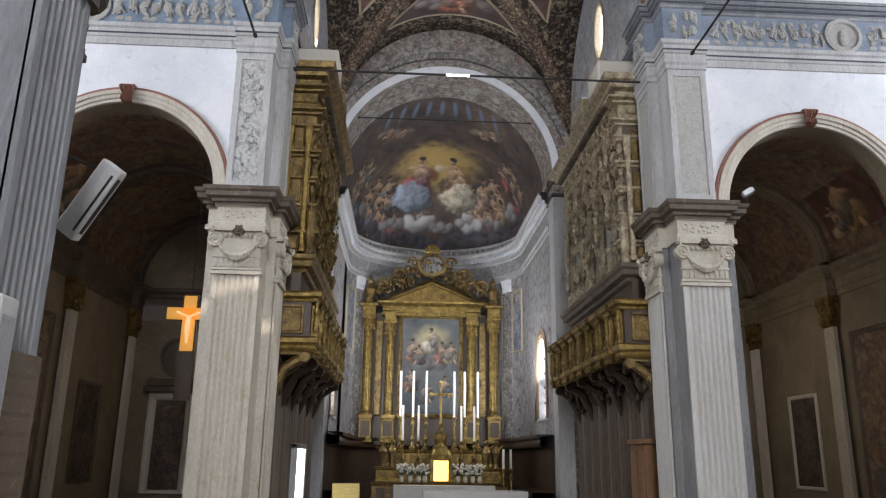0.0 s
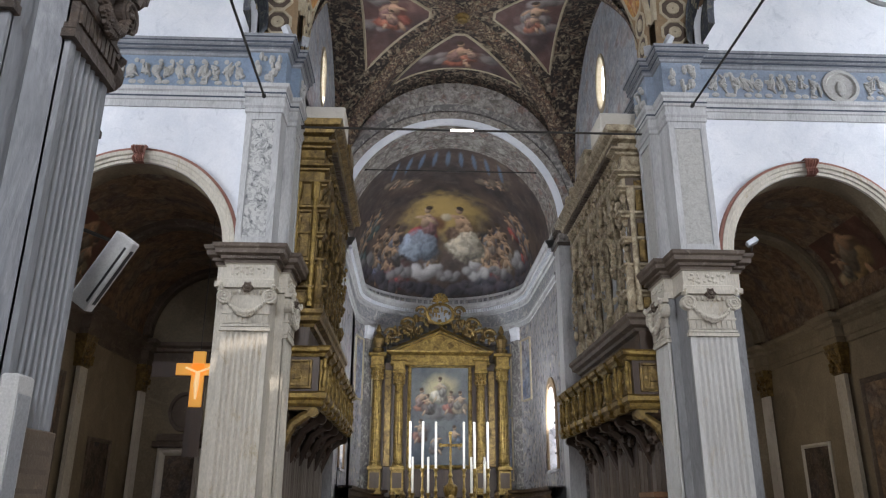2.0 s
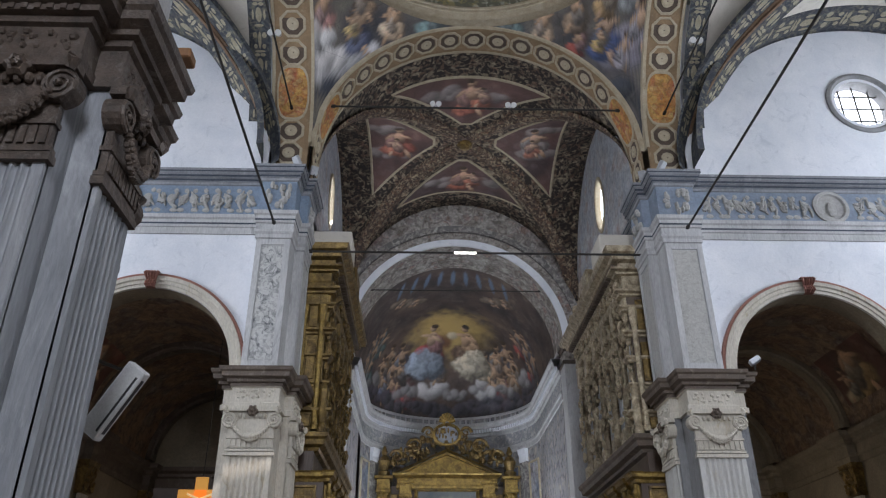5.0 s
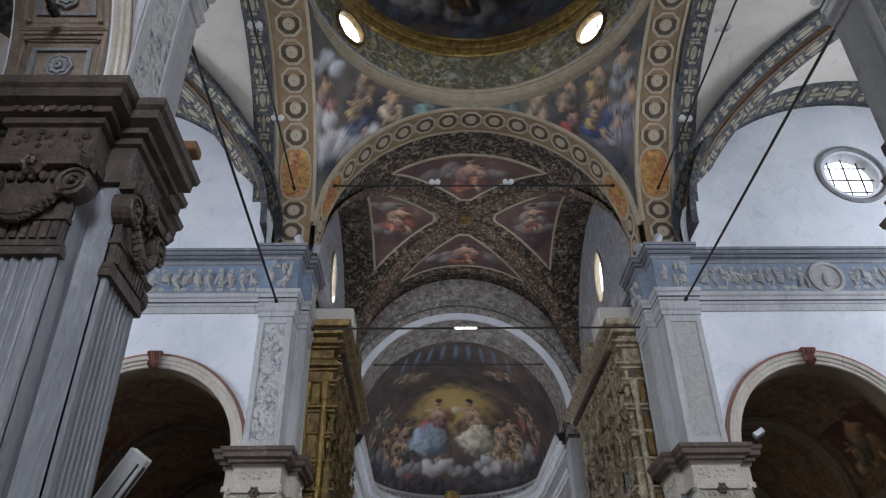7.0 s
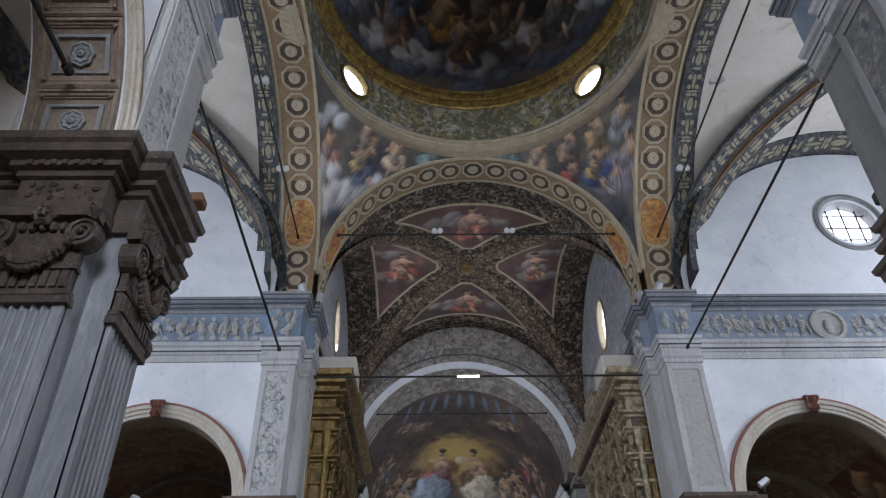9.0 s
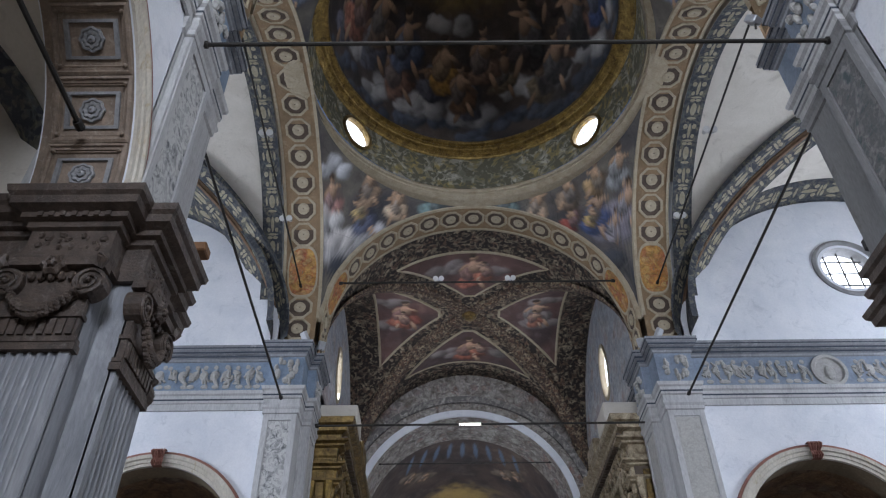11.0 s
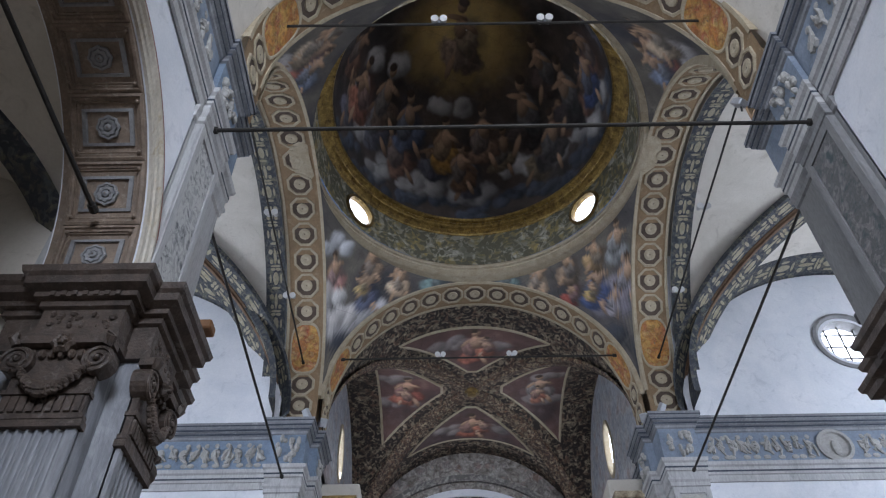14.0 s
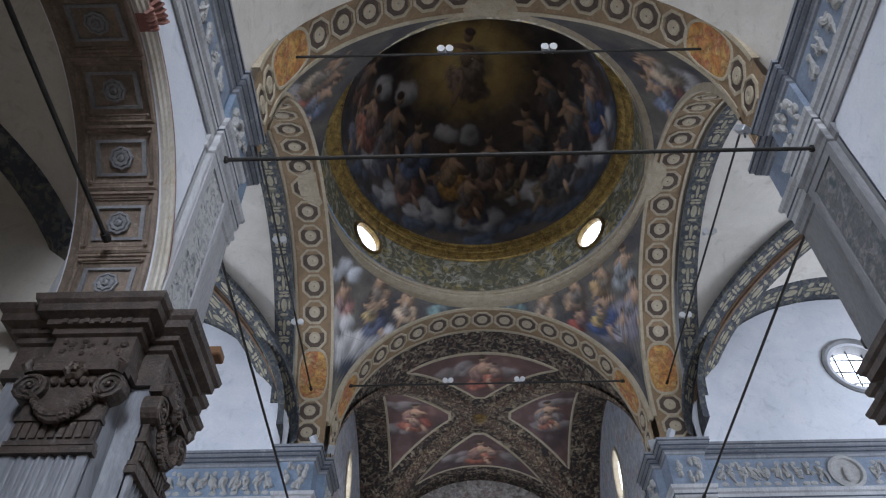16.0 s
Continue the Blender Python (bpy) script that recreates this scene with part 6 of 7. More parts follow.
CHX, CHY = 11.0, 26.4
CORN = [(0, 6.25), (0.06, 6.27), (0.06, 6.42), (0.10, 6.45), (0.10, 6.75), (0.2, 6.8), (0.2, 6.9), (0.36, 6.97), (0.38, 7.1), (0, 7.12)]
for side in (1, -1):
    nm = "south" if side > 0 else "north"
    s = Shape(side)
    s.box(CHX, CHX + 0.4, YE + 0.6, CHY + 0.4, FL, 10.2)
    structure("wall_chapel_outer_" + nm, s, UMBER, "brown painted chapel wall with faded panels", category="wall")
    s = Shape(side)
    s.box(5.6, CHX, CHY, CHY + 0.4, FL, 10.2)
    structure("wall_chapel_back_" + nm, s, UMBER, "dim brown back wall of the chapel", category="wall")
    s = Shape(side)
    s.box(5.5, 6.0, 18.6, CHY, FL, 10.2)
    structure("wall_chapel_inner_" + nm, s, UMBER, "brown inner wall of the chapel", category="wall")
    s = Shape(side)
    s.box(5.5, CHX + 0.4, YE + 0.3, CHY + 0.4, FL - 0.3, FL + 0.02)
    structure("floor_chapel_" + nm, s, FLOOR, "stone floor of the chapel", category="floor")
    s = Shape(side)
    s.rings([[(8.5 + 2.5 * math.cos(math.pi * i / 32), y, 7.3 + 2.5 * math.sin(math.pi * i / 32)) for i in range(33)] for y in (YE + 0.58, 19, 22, 24, CHY)])
    structure("ceiling_chapel_" + nm, s, CHAPELFRESCO, "dim frescoed barrel vault of the chapel", True, "vault")
    # cornice and arch bands take a darker brown on the north side
    c = thing("chapel_cornice", (side * CHX, 22, 6.3), "brown stone cornice running round the chapel", "cornice", "", "structure")
    s = Shape(side)
    s.moulding([(6.0, CHY), (CHX, CHY), (CHX, YE + 0.62)], CORN, False)
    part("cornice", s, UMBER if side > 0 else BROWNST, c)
    for k, (y0, z) in enumerate(((21.0, 7.1), (25.9, 7.1))):      # transverse arches on pilasters
        a = thing("chapel_arch", (side * 8.5, y0, FL), "moulded transverse arch on pilasters with gilded capitals", "arch", "chapel vault arches")
        s = Shape(side)
        s.arc((8.5, y0, 7.3), (1, 0), (0, 1), [(2.5, 0.0), (2.36, 0.0), (2.33, 0.06), (2.27, 0.08), (2.27, 0.42), (2.33, 0.44), (2.36, 0.5), (2.5, 0.5)], closed=False, steps=36)
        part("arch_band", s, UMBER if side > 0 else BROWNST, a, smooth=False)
        x = CHX
        part("pilaster_shaft", fluted((x - 0.1, y0 + 0.25), (-1, 0), 0.5, FL + 0.5, 5.4, side, 5, 0.05, 0.025, 0.10), WARM if k == 0 else CREAM, a)
        s = Shape(side)
        s.moulding([(x, y0 - 0.02), (x - 0.2, y0 - 0.02), (x - 0.2, y0 + 0.52), (x, y0 + 0.52)][::-1], [(0, 5.38), (0.03, 5.42), (0.02, 5.5), (0.05, 5.8), (0.12, 6.1), (0.10, 6.15), (0.13, 6.27), (0, 6.3)], False)
        part("pilaster_capital", s, OLDGOLD, a)
        q = Shape(side)
        rnd = random.Random(k + 5)
        for j in range(22):
            q.ball((x - 0.26 - 0.04 * rnd.random(), y0 - 0.05 + 0.6 * rnd.random(), 5.5 + 0.6 * rnd.random()), (0.05, 0.05, 0.07), 6, 4)
        tagged(part("capital_leaves", q, OLDGOLD, a), kind="stuff")
        s = Shape(side)
        s.moulding([(x, y0 - 0.05), (x - 0.25, y0 - 0.05), (x - 0.25, y0 + 0.55), (x, y0 + 0.55)][::-1], CORN, False)
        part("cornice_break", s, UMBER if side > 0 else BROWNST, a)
    # painting on the outer wall, lunette picture in the vault
    p = thing("wall_painting", (side * CHX, 23.4, 0.7), "dark upright painting in a cream frame" if side > 0 else "dark upright painting in a narrow frame", "painting", "chapel paintings")
    framed(p, "painting", CHX, 22.75, 24.25, 0.85, 3.5, side, "x", CREAM if side > 0 else BROWNST, SIDEPIC, 0.11)
    p = thing("painted_panel", (side * CHX, 19.2, 0.7), "tall faded painted panel in a stone border", "panel", "chapel panels")
    framed(p, "panel", CHX, 18.2, 20.4, 0.5, 5.0, side, "x", BROWNST, CHAPELFRESCO, 0.14)
    p = thing("lunette_painting", (side * 10.6, 19.5, 8.2), "fresco of a figure on the chapel vault", "fresco")
    s = Shape(side)
    s.rings([[(8.5 + 2.44 * math.cos(radians(12 + 36 * i / 40)), 18.1 + 2.5 * k / 50, 7.3 + 2.44 * math.sin(radians(12 + 36 * i / 40))) for i in range(41)] for k in range(51)])
    ob = part("picture", s, PAINTED, p)
    art = Fresco(points_of(ob), lambda x, y, z: (side * 8.5 - x, 0, 7.3 - z), ((0.10, 0.05, 0.035), (0.22, 0.09, 0.06), (0.12, 0.09, 0.06)), 60 + side, (-side * 0.3, 0, 1))
    art.shape((side * 10.55, 19.4, 8.55), 2.1, (0.42, 0.27, 0.12), (0.50, 0.30, 0.17))
    art.shape((side * 10.7, 20.0, 8.2), 1.3, (0.36, 0.28, 0.17), (0.46, 0.28, 0.17))
    art.lay(ob)
    # back wall: altar niche, roundel
    n = thing("chapel_altar", (side * 8.9, CHY, FL), "small stone altar surround with a dark niche and a roundel above", "altar", "chapel altars")
    framed(n, "niche", CHY, 8.9, 9.9, 0.4, 3.3, side, "y", CREAM, SIDEPIC, 0.24, 0.16)
    s = Shape(side)
    s.box(8.5, 10.3, CHY - 0.3, CHY, 3.55, 3.75, 0.03)
    s.box(8.6, 10.2, CHY - 0.22, CHY, 3.75, 4.0, 0.03)
    part("niche_cornice", s, BROWNST, n)
    s = Shape(side)
    s.rings([[(9.4 + r * 0.8 * math.cos(t), CHY - o, 4.75 + r * math.sin(t)) for t in [2 * math.pi * j / 28 for j in range(28)]] for r, o in ((0.68, 0), (0.66, 0.1), (0.55, 0.1), (0.52, 0.03), (0.02, 0.02))], True)
    part("roundel", s, BROWNST, n)
    s = Shape(side)
    s.box(7.2, 10.4, CHY - 0.9, CHY - 0.02, FL, 0.3, 0.03)
    part("altar_block", s, BROWNST, n)
    p = thing("gilt_framed_picture", (side * 8.0, CHY, 0.7), "dark picture in a thin gilt frame", "painting", "gilt pictures")
    framed(p, "picture", CHY, 7.5, 8.4, 0.8, 2.8, side, "y", GOLD, SIDEPIC, 0.07, 0.06)

# suspended crucifix, lit from within
cr = thing("crucifix", (-7.25, 20.0, 4.2), "large painted crucifix glowing orange before a dark chapel", "crucifix")
s = Shape()
s.box(-7.44, -7.10, 19.95, 20.0, 4.15, 5.62, 0.02)
s.box(-7.86, -6.70, 19.95, 20.0, 4.98, 5.30, 0.02)
part("lit_panel", s, LITCROSS, cr)
s = Shape()
s.box(-7.48, -7.06, 20.005, 20.05, 2.9, 5.66)
s.box(-8.5, -6.2, 20.005, 20.05, 4.94, 5.34)
part("wooden_cross", s, WOOD, cr)
s = Shape()
s.tube([(-7.27, 19.93, 4.35), (-7.27, 19.9, 4.75), (-7.26, 19.92, 5.05)], [0.03, 0.07, 0.06], 8)
s.tube([(-7.6, 19.93, 5.18), (-7.27, 19.92, 5.05), (-6.95, 19.93, 5.18)], 0.03, 6)
part("carved_corpus", s, LITCORPUS, cr)
s = Shape()
s.tube([(-7.27, 20.03, 5.6), (-7.27, 20.03, 9.5)], 0.012, 5)
part("hanging_wire", s, IRON, cr)

# loudspeakers and plaque on the near pier, small lamps on cornices
sp = thing("loudspeaker", (-4.6, 7.3, 3.6), "pale grey slanted loudspeaker panel fixed to the pier", "loudspeaker")
m = Matrix.Translation((-4.74, 7.3, 4.02)) @ Euler((radians(8), radians(36), radians(-8))).to_matrix().to_4x4()
s = Shape()
s.box(-0.13, 0.13, -0.06, 0.06, -0.42, 0.42, 0.015)
s.v = [tuple(m @ Vector(p)) for p in s.v]
part("cabinet", s, PLASTIC, sp)
s = Shape()
s.box(0.131, 0.135, -0.03, 0.02, -0.33, 0.33)
s.box(0.07, 0.095, -0.066, -0.0601, -0.33, 0.33)
s.v = [tuple(m @ Vector(p)) for p in s.v]
part("grille", s, BLACK, sp)
s = Shape()
s.tube([tuple(m @ Vector((-0.1, 0.05, 0.3))), (-5.0, 6.95, 4.4)], 0.02, 6)
part("bracket", s, IRON, sp)
cs = thing("column_loudspeaker", (-4.6, 5.6, 1.0), "white upright column loudspeaker on the pier face", "loudspeaker")
s = Shape()
s.box(-4.46, -4.33, 5.20, 5.46, 0.9, 2.64, 0.02)
part("cabinet", s, PLASTIC, cs)
s = Shape()
s.box(-4.33, -4.325, 5.24, 5.42, 1.0, 2.5)
part("grille", s, STEEL, cs)
pq = thing("plaque", (-4.66, 6.0, 0.2), "brown marble plaque with worn illegible lines on the pier", "plaque")
s = Shape()
s.box(-4.46, -4.40, 5.52, 6.08, -0.3, 2.3, 0.01)
part("slab", s, PLAQUE, pq)
s = Shape()
rnd = random.Random(4)
for k in range(16):
    z = 2.15 - 0.14 * k
    s.box(-4.40, -4.397, 5.58 + 0.04 * rnd.random(), 6.02 - 0.06 * rnd.random(), z - 0.035, z)
tagged(part("worn_lines", s, INK, pq), kind="stuff")


def flood(p, d, label):
    e = thing("floodlight", p, label, "floodlight", "small floodlights")
    m = look(p, tuple(Vector(p) + Vector(d)))
    s = Shape()
    s.box(-0.10, 0.10, -0.07, 0.07, -0.14, 0.12, 0.02)
    s.v = [tuple(m @ Vector(q)) for q in s.v]
    part("housing", s, STEEL, e)
    s = Shape()
    s.box(-0.085, 0.085, -0.055, 0.055, -0.146, -0.14)
    s.v = [tuple(m @ Vector(q)) for q in s.v]
    part("glass", s, PLASTIC, e)
    s = Shape()
    s.tube([Vector(p) + Vector((0, 0, -0.1)), Vector(p) + Vector((0, 0.05, -0.2))], 0.02, 6)
    part("bracket", s, IRON, e)


flood((6.32, 16.2, 7.62), (1, -0.3, 0.6), "small grey floodlight on the pier cornice")
for side in (1, -1):
    flood((side * 4.55, 16.9, 13.25), (-side * 0.3, -0.6, 1), "small floodlight on the cornice aimed at the vault")
    flood((side * 4.95, 16.42, 13.25), (side * 0.5, -0.6, 1), "small floodlight on the cornice aimed at the vault")
flood((4.45, 6.4, 13.22), (-0.4, 0.6, 1), "small floodlight on the cornice aimed at the dome")
bx = thing("junction_box", (-4.6, 6.6, 8.1), "small ochre wooden box fixed beyond the pier cornice", "box")
s = Shape()
s.box(-4.66, -4.36, 6.5, 6.75, 8.05, 8.2, 0.02)
part("box", s, OAK, bx)
s = Shape()
s.tube([(-4.6, 6.6, 8.12), (-4.97, 6.6, 8.12)], 0.02, 6)
part("bracket", s, IRON, bx)
sl = thing("twin_spotlight", (5.5, 7.4, 8.7), "black twin spotlight on a bracket at the pier", "spotlight")
s = Shape()
s.tube([(5.5, 7.0, 8.75), (5.5, 7.5, 8.75)], 0.03, 6)
part("bracket", s, IRON, sl)
for z in (8.55, 8.95):
    s = Shape()
    s.box(5.33, 5.65, 7.35, 7.65, z - 0.11, z + 0.11, 0.03)
    part("lamp_head", s, BLACK, sl)


# ---- organ cases and singers' galleries ----
def knobs(s, rnd, x, y0, y1, z0, z1, n, size, depth=0.08):
    for k in range(n):
        r = size * rnd.uniform(0.5, 1.25)
        s.ball((x - depth * rnd.random(), rnd.uniform(y0, y1), rnd.uniform(z0, z1)), (r * 0.8, r, r * rnd.uniform(0.8, 1.8)), 6, 4)


def gallery(side):
    """Balcony: floor, panelled parapet of gilded fields between balusters, scrolled consoles underneath."""
    g = thing("organ_gallery", (side * 4.4, 22.8, 4.1), "gilded and dark wood organ gallery with panelled parapet on scrolled brackets", "gallery", "organ galleries")
    fx, y0, y1 = 3.88, 18.3, 27.2
    path = [(4.9, y0), (fx, y0), (fx, y1), (4.9, y1)][::-1]
    gm, dm = (OLDGOLD, WOOD)
    s = Shape(side)
    s.box(fx + 0.02, 4.9, y0 + 0.02, y1 - 0.02, 4.05, 4.3)
    part("floor", s, dm, g)
    s = Shape(side)
    s.moulding(path, [(-0.06, 4.0), (0.02, 4.0), (0.06, 4.06), (0.03, 4.14), (0.10, 4.2), (0.10, 4.3), (0.03, 4.34), (0.0, 4.36), (-0.06, 4.36)], False)
    part("base_moulding", s, GOLD, g)
    s = Shape(side)
    s.moulding(path, [(-0.08, 5.18), (0.03, 5.2), (0.05, 5.27), (0.14, 5.32), (0.15, 5.40), (0.18, 5.44), (-0.08, 5.46)], False)
    part("top_rail", s, GOLD, g)
    s = Shape(side)
    s.moulding(path, [(-0.06, 4.36), (0.0, 4.36), (0.0, 5.2), (-0.06, 5.2)], False)
    part("parapet_back", s, WOOD, g)
    n = 8
    first = {}
    for k in range(n + 1):
        y = y0 + 0.08 + (y1 - y0 - 0.16) * k / n
        if "b" not in first:
            b = Shape()
            b.box(-0.07, 0.02, -0.07, 0.07, 4.36, 4.46, 0.01)
            b.lathe((-0.03, 0, 4.46), [(0.05, 0), (0.075, 0.1), (0.06, 0.28), (0.04, 0.42), (0.07, 0.5), (0.05, 0.6), (0.06, 0.72)], 10)
            ob = part("baluster", b, GOLD, g)
            first["b"] = ob.data
        else:
            ob = new("baluster", first["b"])
            ob.parent = g
        ob.matrix_parent_inverse = g.matrix_basis.inverted()
        ob.matrix_basis = pose(side * (fx - 0.10), y, 0, 0, 0, 0 if side > 0 else 180)
        if k == n:
            break
        if "p" not in first:
            w = (y1 - y0 - 0.16) / n / 2 - 0.13
            b = Shape()
            sq = [(-1, -1), (1, -1), (1, 1), (-1, 1)]
            b.rings([[(-o, w * u * kk, 4.77 + 0.36 * v * (kk if kk > 0.5 else kk)) for u, v in sq] for kk, o in ((1.0, 0.0), (0.98, 0.05), (0.86, 0.055), (0.8, 0.02), (0.02, 0.02))], True)
            rnd = random.Random(3)
            for j in range(10):
                b.ball((-0.03, w * 0.6 * rnd.uniform(-1, 1), 4.77 + 0.24 * rnd.uniform(-1, 1)), (0.035, 0.05, 0.07), 6, 4)
            ob = part("parapet_panel", b, OLDGOLD, g)
            first["p"] = ob.data
        else:
            ob = new("parapet_panel", first["p"])
            ob.parent = g
        ob.matrix_parent_inverse = g.matrix_basis.inverted()
        ob.matrix_basis = pose(side * fx, y + (y1 - y0 - 0.16) / n / 2, 0, 0, 0, 0 if side > 0 else 180)
    for k in range(n + 1):      # projecting bays: base, post and rail break forward
        y = y0 + 0.08 + (y1 - y0 - 0.16) * k / n
        ya, yb = max(y0, y - 0.26), min(y1, y + 0.26)
        for nm, mat, prof in (("bay_rail", GOLD, [(0, 5.19), (0.05, 5.21), (0.07, 5.28), (0.16, 5.33), (0.17, 5.41), (0.20, 5.45), (0, 5.465)]),
                              ("bay_base", GOLD, [(0, 3.99), (0.04, 3.99), (0.08, 4.05), (0.05, 4.13), (0.12, 4.19), (0.12, 4.31), (0.05, 4.35), (0, 4.37)])):
            q = Shape(side)
            q.moulding([(fx + 0.02, ya), (fx - 0.09, ya), (fx - 0.09, yb), (fx + 0.02, yb)][::-1], prof, False)
            part(nm, q, mat, g)
        for d in (-0.17, 0.17):
            if not y0 < y + d < y1:
                continue
            q = Shape(side)
            q.box(fx - 0.10, fx + 0.01, y + d - 0.06, y + d + 0.06, 4.37, 5.19, 0.012)
            q.box(fx - 0.125, fx - 0.09, y + d - 0.03, y + d + 0.03, 4.45, 5.1, 0.012)
            part("bay_post", q, GOLD, g)
    s = Shape(side)      # end panel facing the nave
    s.rings([[(4.4 + 0.36 * u * k, y0 - o, 4.77 + 0.36 * v * k) for u, v in ((-1, -1), (1, -1), (1, 1), (-1, 1))] for k, o in ((1.0, 0.0), (0.97, 0.05), (0.84, 0.055), (0.78, 0.02), (0.30, 0.02), (0.28, 0.05), (0.02, 0.05))], True)
    part("end_panel", s, OLDGOLD, g)
    for k in range(6):      # scrolled consoles
        y = y0 + 0.15 + (y1 - y0 - 0.3) * k / 5
        c = Shape(side)
        pts = [(4.88, y, 2.75), (4.78, y, 2.85), (4.62, y, 3.25), (4.45, y, 3.6), (4.2, y, 3.78), (3.98, y, 3.88)]
        c.tube(pts, [0.10, 0.12, 0.13, 0.13, 0.12, 0.10], 8)
        c.tube([(3.98, y - 0.11, 3.88), (3.98, y + 0.11, 3.88)], 0.13, 12)
        c.box(3.9, 4.9, y - 0.09, y + 0.09, 3.92, 4.05)
        part("console", c, OLDGOLD if k == 0 else WOOD, g)
    d = Shape(side)
    rnd = random.Random(8 + side)
    for k in range(240):
        t = rnd.random()
        d.ball((4.85 - 0.8 * t * rnd.random(), rnd.uniform(y0 + 0.1, y1 - 0.1), 3.95 - 1.25 * (1 - t) * rnd.random()), (0.11, 0.17, 0.12), 6, 4)
    tagged(part("carved_underside", d, WOOD, g), kind="stuff")


def organ(side):
    e = thing("organ", (side * 4.5, 22.0, 4.3), "tall carved and gilded organ case with tin pipes", "organ", "organs")
    fx, y0, y1 = 4.1, 18.55, 25.6
    trim = OLDGOLD if side < 0 else GREYGOLD
    s = Shape(side)
    s.box(fx + 0.1, 4.88, y0, y1, 4.3, 6.3)
    part("base_case", s, WOOD, e)
    s = Shape(side)
    path = [(4.9, y0), (fx, y0), (fx, y1), (4.9, y1)][::-1]
    s.moulding(path, [(-0.1, 5.95), (0.0, 6.0), (0.03, 6.08), (0.16, 6.14), (0.18, 6.26), (0.24, 6.32), (0.25, 6.42), (-0.1, 6.44)], False)
    part("base_cornice", s, BROWNST if side > 0 else OLDGOLD, e)
    s = Shape(side)
    s.box(4.62, 4.88, y0, y1, 6.3, 10.5)
    part("back_case", s, WOOD, e, "shadowed dark wood behind the pipes")
    cols = [y0 + 0.22 + (y1 - y0 - 0.44) * k / 5 for k in range(6)]
    rnd = random.Random(11 + side)
    for y in cols:
        c = Shape(side)
        c.box(fx - 0.02, fx + 0.4, y - 0.2, y + 0.2, 6.44, 7.0, 0.02)
        c.lathe((fx + 0.18, y, 7.0), [(0.17, 0), (0.15, 0.06), (0.14, 0.1), (0.13, 1.2), (0.12, 2.3), (0.15, 2.36), (0.12, 2.42), (0.2, 2.75), (0.22, 2.8)], 12)
        c.box(fx - 0.04, fx + 0.4, y - 0.2, y + 0.2, 9.8, 10.5, 0.02)
        part("column", c, trim, e)
        c = Shape(side)
        knobs(c, rnd, fx + 0.05, y - 0.16, y + 0.16, 7.1, 9.7, 34, 0.085, 0.14)
        tagged(part("column_carving", c, trim, e), kind="stuff")
    for a, b in zip(cols, cols[1:]):
        m = 5
        for j in range(m):
            y = a + 0.28 + (b - a - 0.56) * j / (m - 1)
            hgt = 2.2 - 0.35 * abs(j - 2)
            p = Shape(side)
            p.lathe((fx + 0.27, y, 6.75), [(0.02, 0), (0.075, 0.45), (0.075, hgt + 0.4)], 10)
            part("organ_pipe", p, TIN, e, smooth=True)
        c = Shape(side)
        for j in range(9):
            t = j / 8
            c.ball((fx + 0.22, a + 0.25 + (b - a - 0.5) * t, 9.35 + 0.35 * abs(2 * t - 1)), (0.07, 0.11, 0.12), 6, 4)
        knobs(c, rnd, fx + 0.2, a + 0.22, b - 0.22, 9.3, 10.4, 22, 0.11, 0.2)
        knobs(c, rnd, fx + 0.2, a + 0.22, b - 0.22, 6.5, 7.0, 16, 0.09)
        tagged(part("pipe_shade", c, trim, e), kind="stuff")
    s = Shape(side)
    s.moulding(path, [(-0.5, 10.45), (0.0, 10.5), (0.04, 10.62), (0.02, 10.7), (0.02, 11.1), (0.1, 11.15), (0.12, 11.28), (0.28, 11.34), (0.3, 11.44), (0.45, 11.5), (0.5, 11.66), (-0.5, 11.7)], False)
    part("entablature", s, trim, e)
    c = Shape(side)
    for k in range(36):
        y = y0 + (y1 - y0) * (k + 0.5) / 36
        c.box(fx - 0.26, fx - 0.1, y - 0.05, y + 0.05, 11.16, 11.33)
    tagged(part("modillion_course", c, BROWNST, e), kind="stuff")
    c = Shape(side)
    knobs(c, rnd, fx, y0, y1, 10.72, 11.08, 70, 0.09, 0.08)
    tagged(part("entablature_carving", c, trim, e), kind="stuff")
    for k, yy in enumerate((y0 + 0.1, y0 + 2.2)):
        c = Shape(side)
        c.box(fx - 0.5, 4.8, yy, yy + 1.2, 11.7, 12.25 + 0.1 * (1 - k), 0.04)
        part("top_chest", c, CREAM if k == 0 else trim, e)
    c = Shape(side)
    for k in range(14):
        c.ball((fx - 0.35 + 0.1 * rnd.random(), y0 + 1.5 + (y1 - y0 - 2.2) * k / 14, 11.75 + 0.22 * rnd.random()), (0.12, 0.16, 0.2), 6, 4)
    tagged(part("crest_carving", c, trim, e), kind="stuff")
    f = Shape(side)      # small plain finial ornament at the outer corner of the case
    f.lathe((fx - 0.05, y0 - 0.1, 6.44), [(0.12, 0), (0.14, 0.1), (0.08, 0.25), (0.15, 0.5), (0.10, 0.85), (0.12, 1.1), (0.05, 1.3)], 10)
    part("corner_finial", f, trim, e)
    b = Shape(side)
    b.box(fx + 0.05, 4.86, y0 - 0.02, y0 + 0.02, 6.5, 10.4)
    part("side_panel", b, OLDGOLD if side < 0 else BROWNST, e)
    for xx in (fx + 0.14, 4.72):
        b = Shape(side)
        b.lathe((xx, y0 - 0.12, 6.5), [(0.11, 0), (0.11, 0.12), (0.085, 0.18), (0.08, 1.6), (0.075, 2.9), (0.1, 2.95), (0.13, 3.3), (0.13, 3.4)], 10)
        part("side_column", b, GOLD if side < 0 else trim, e)
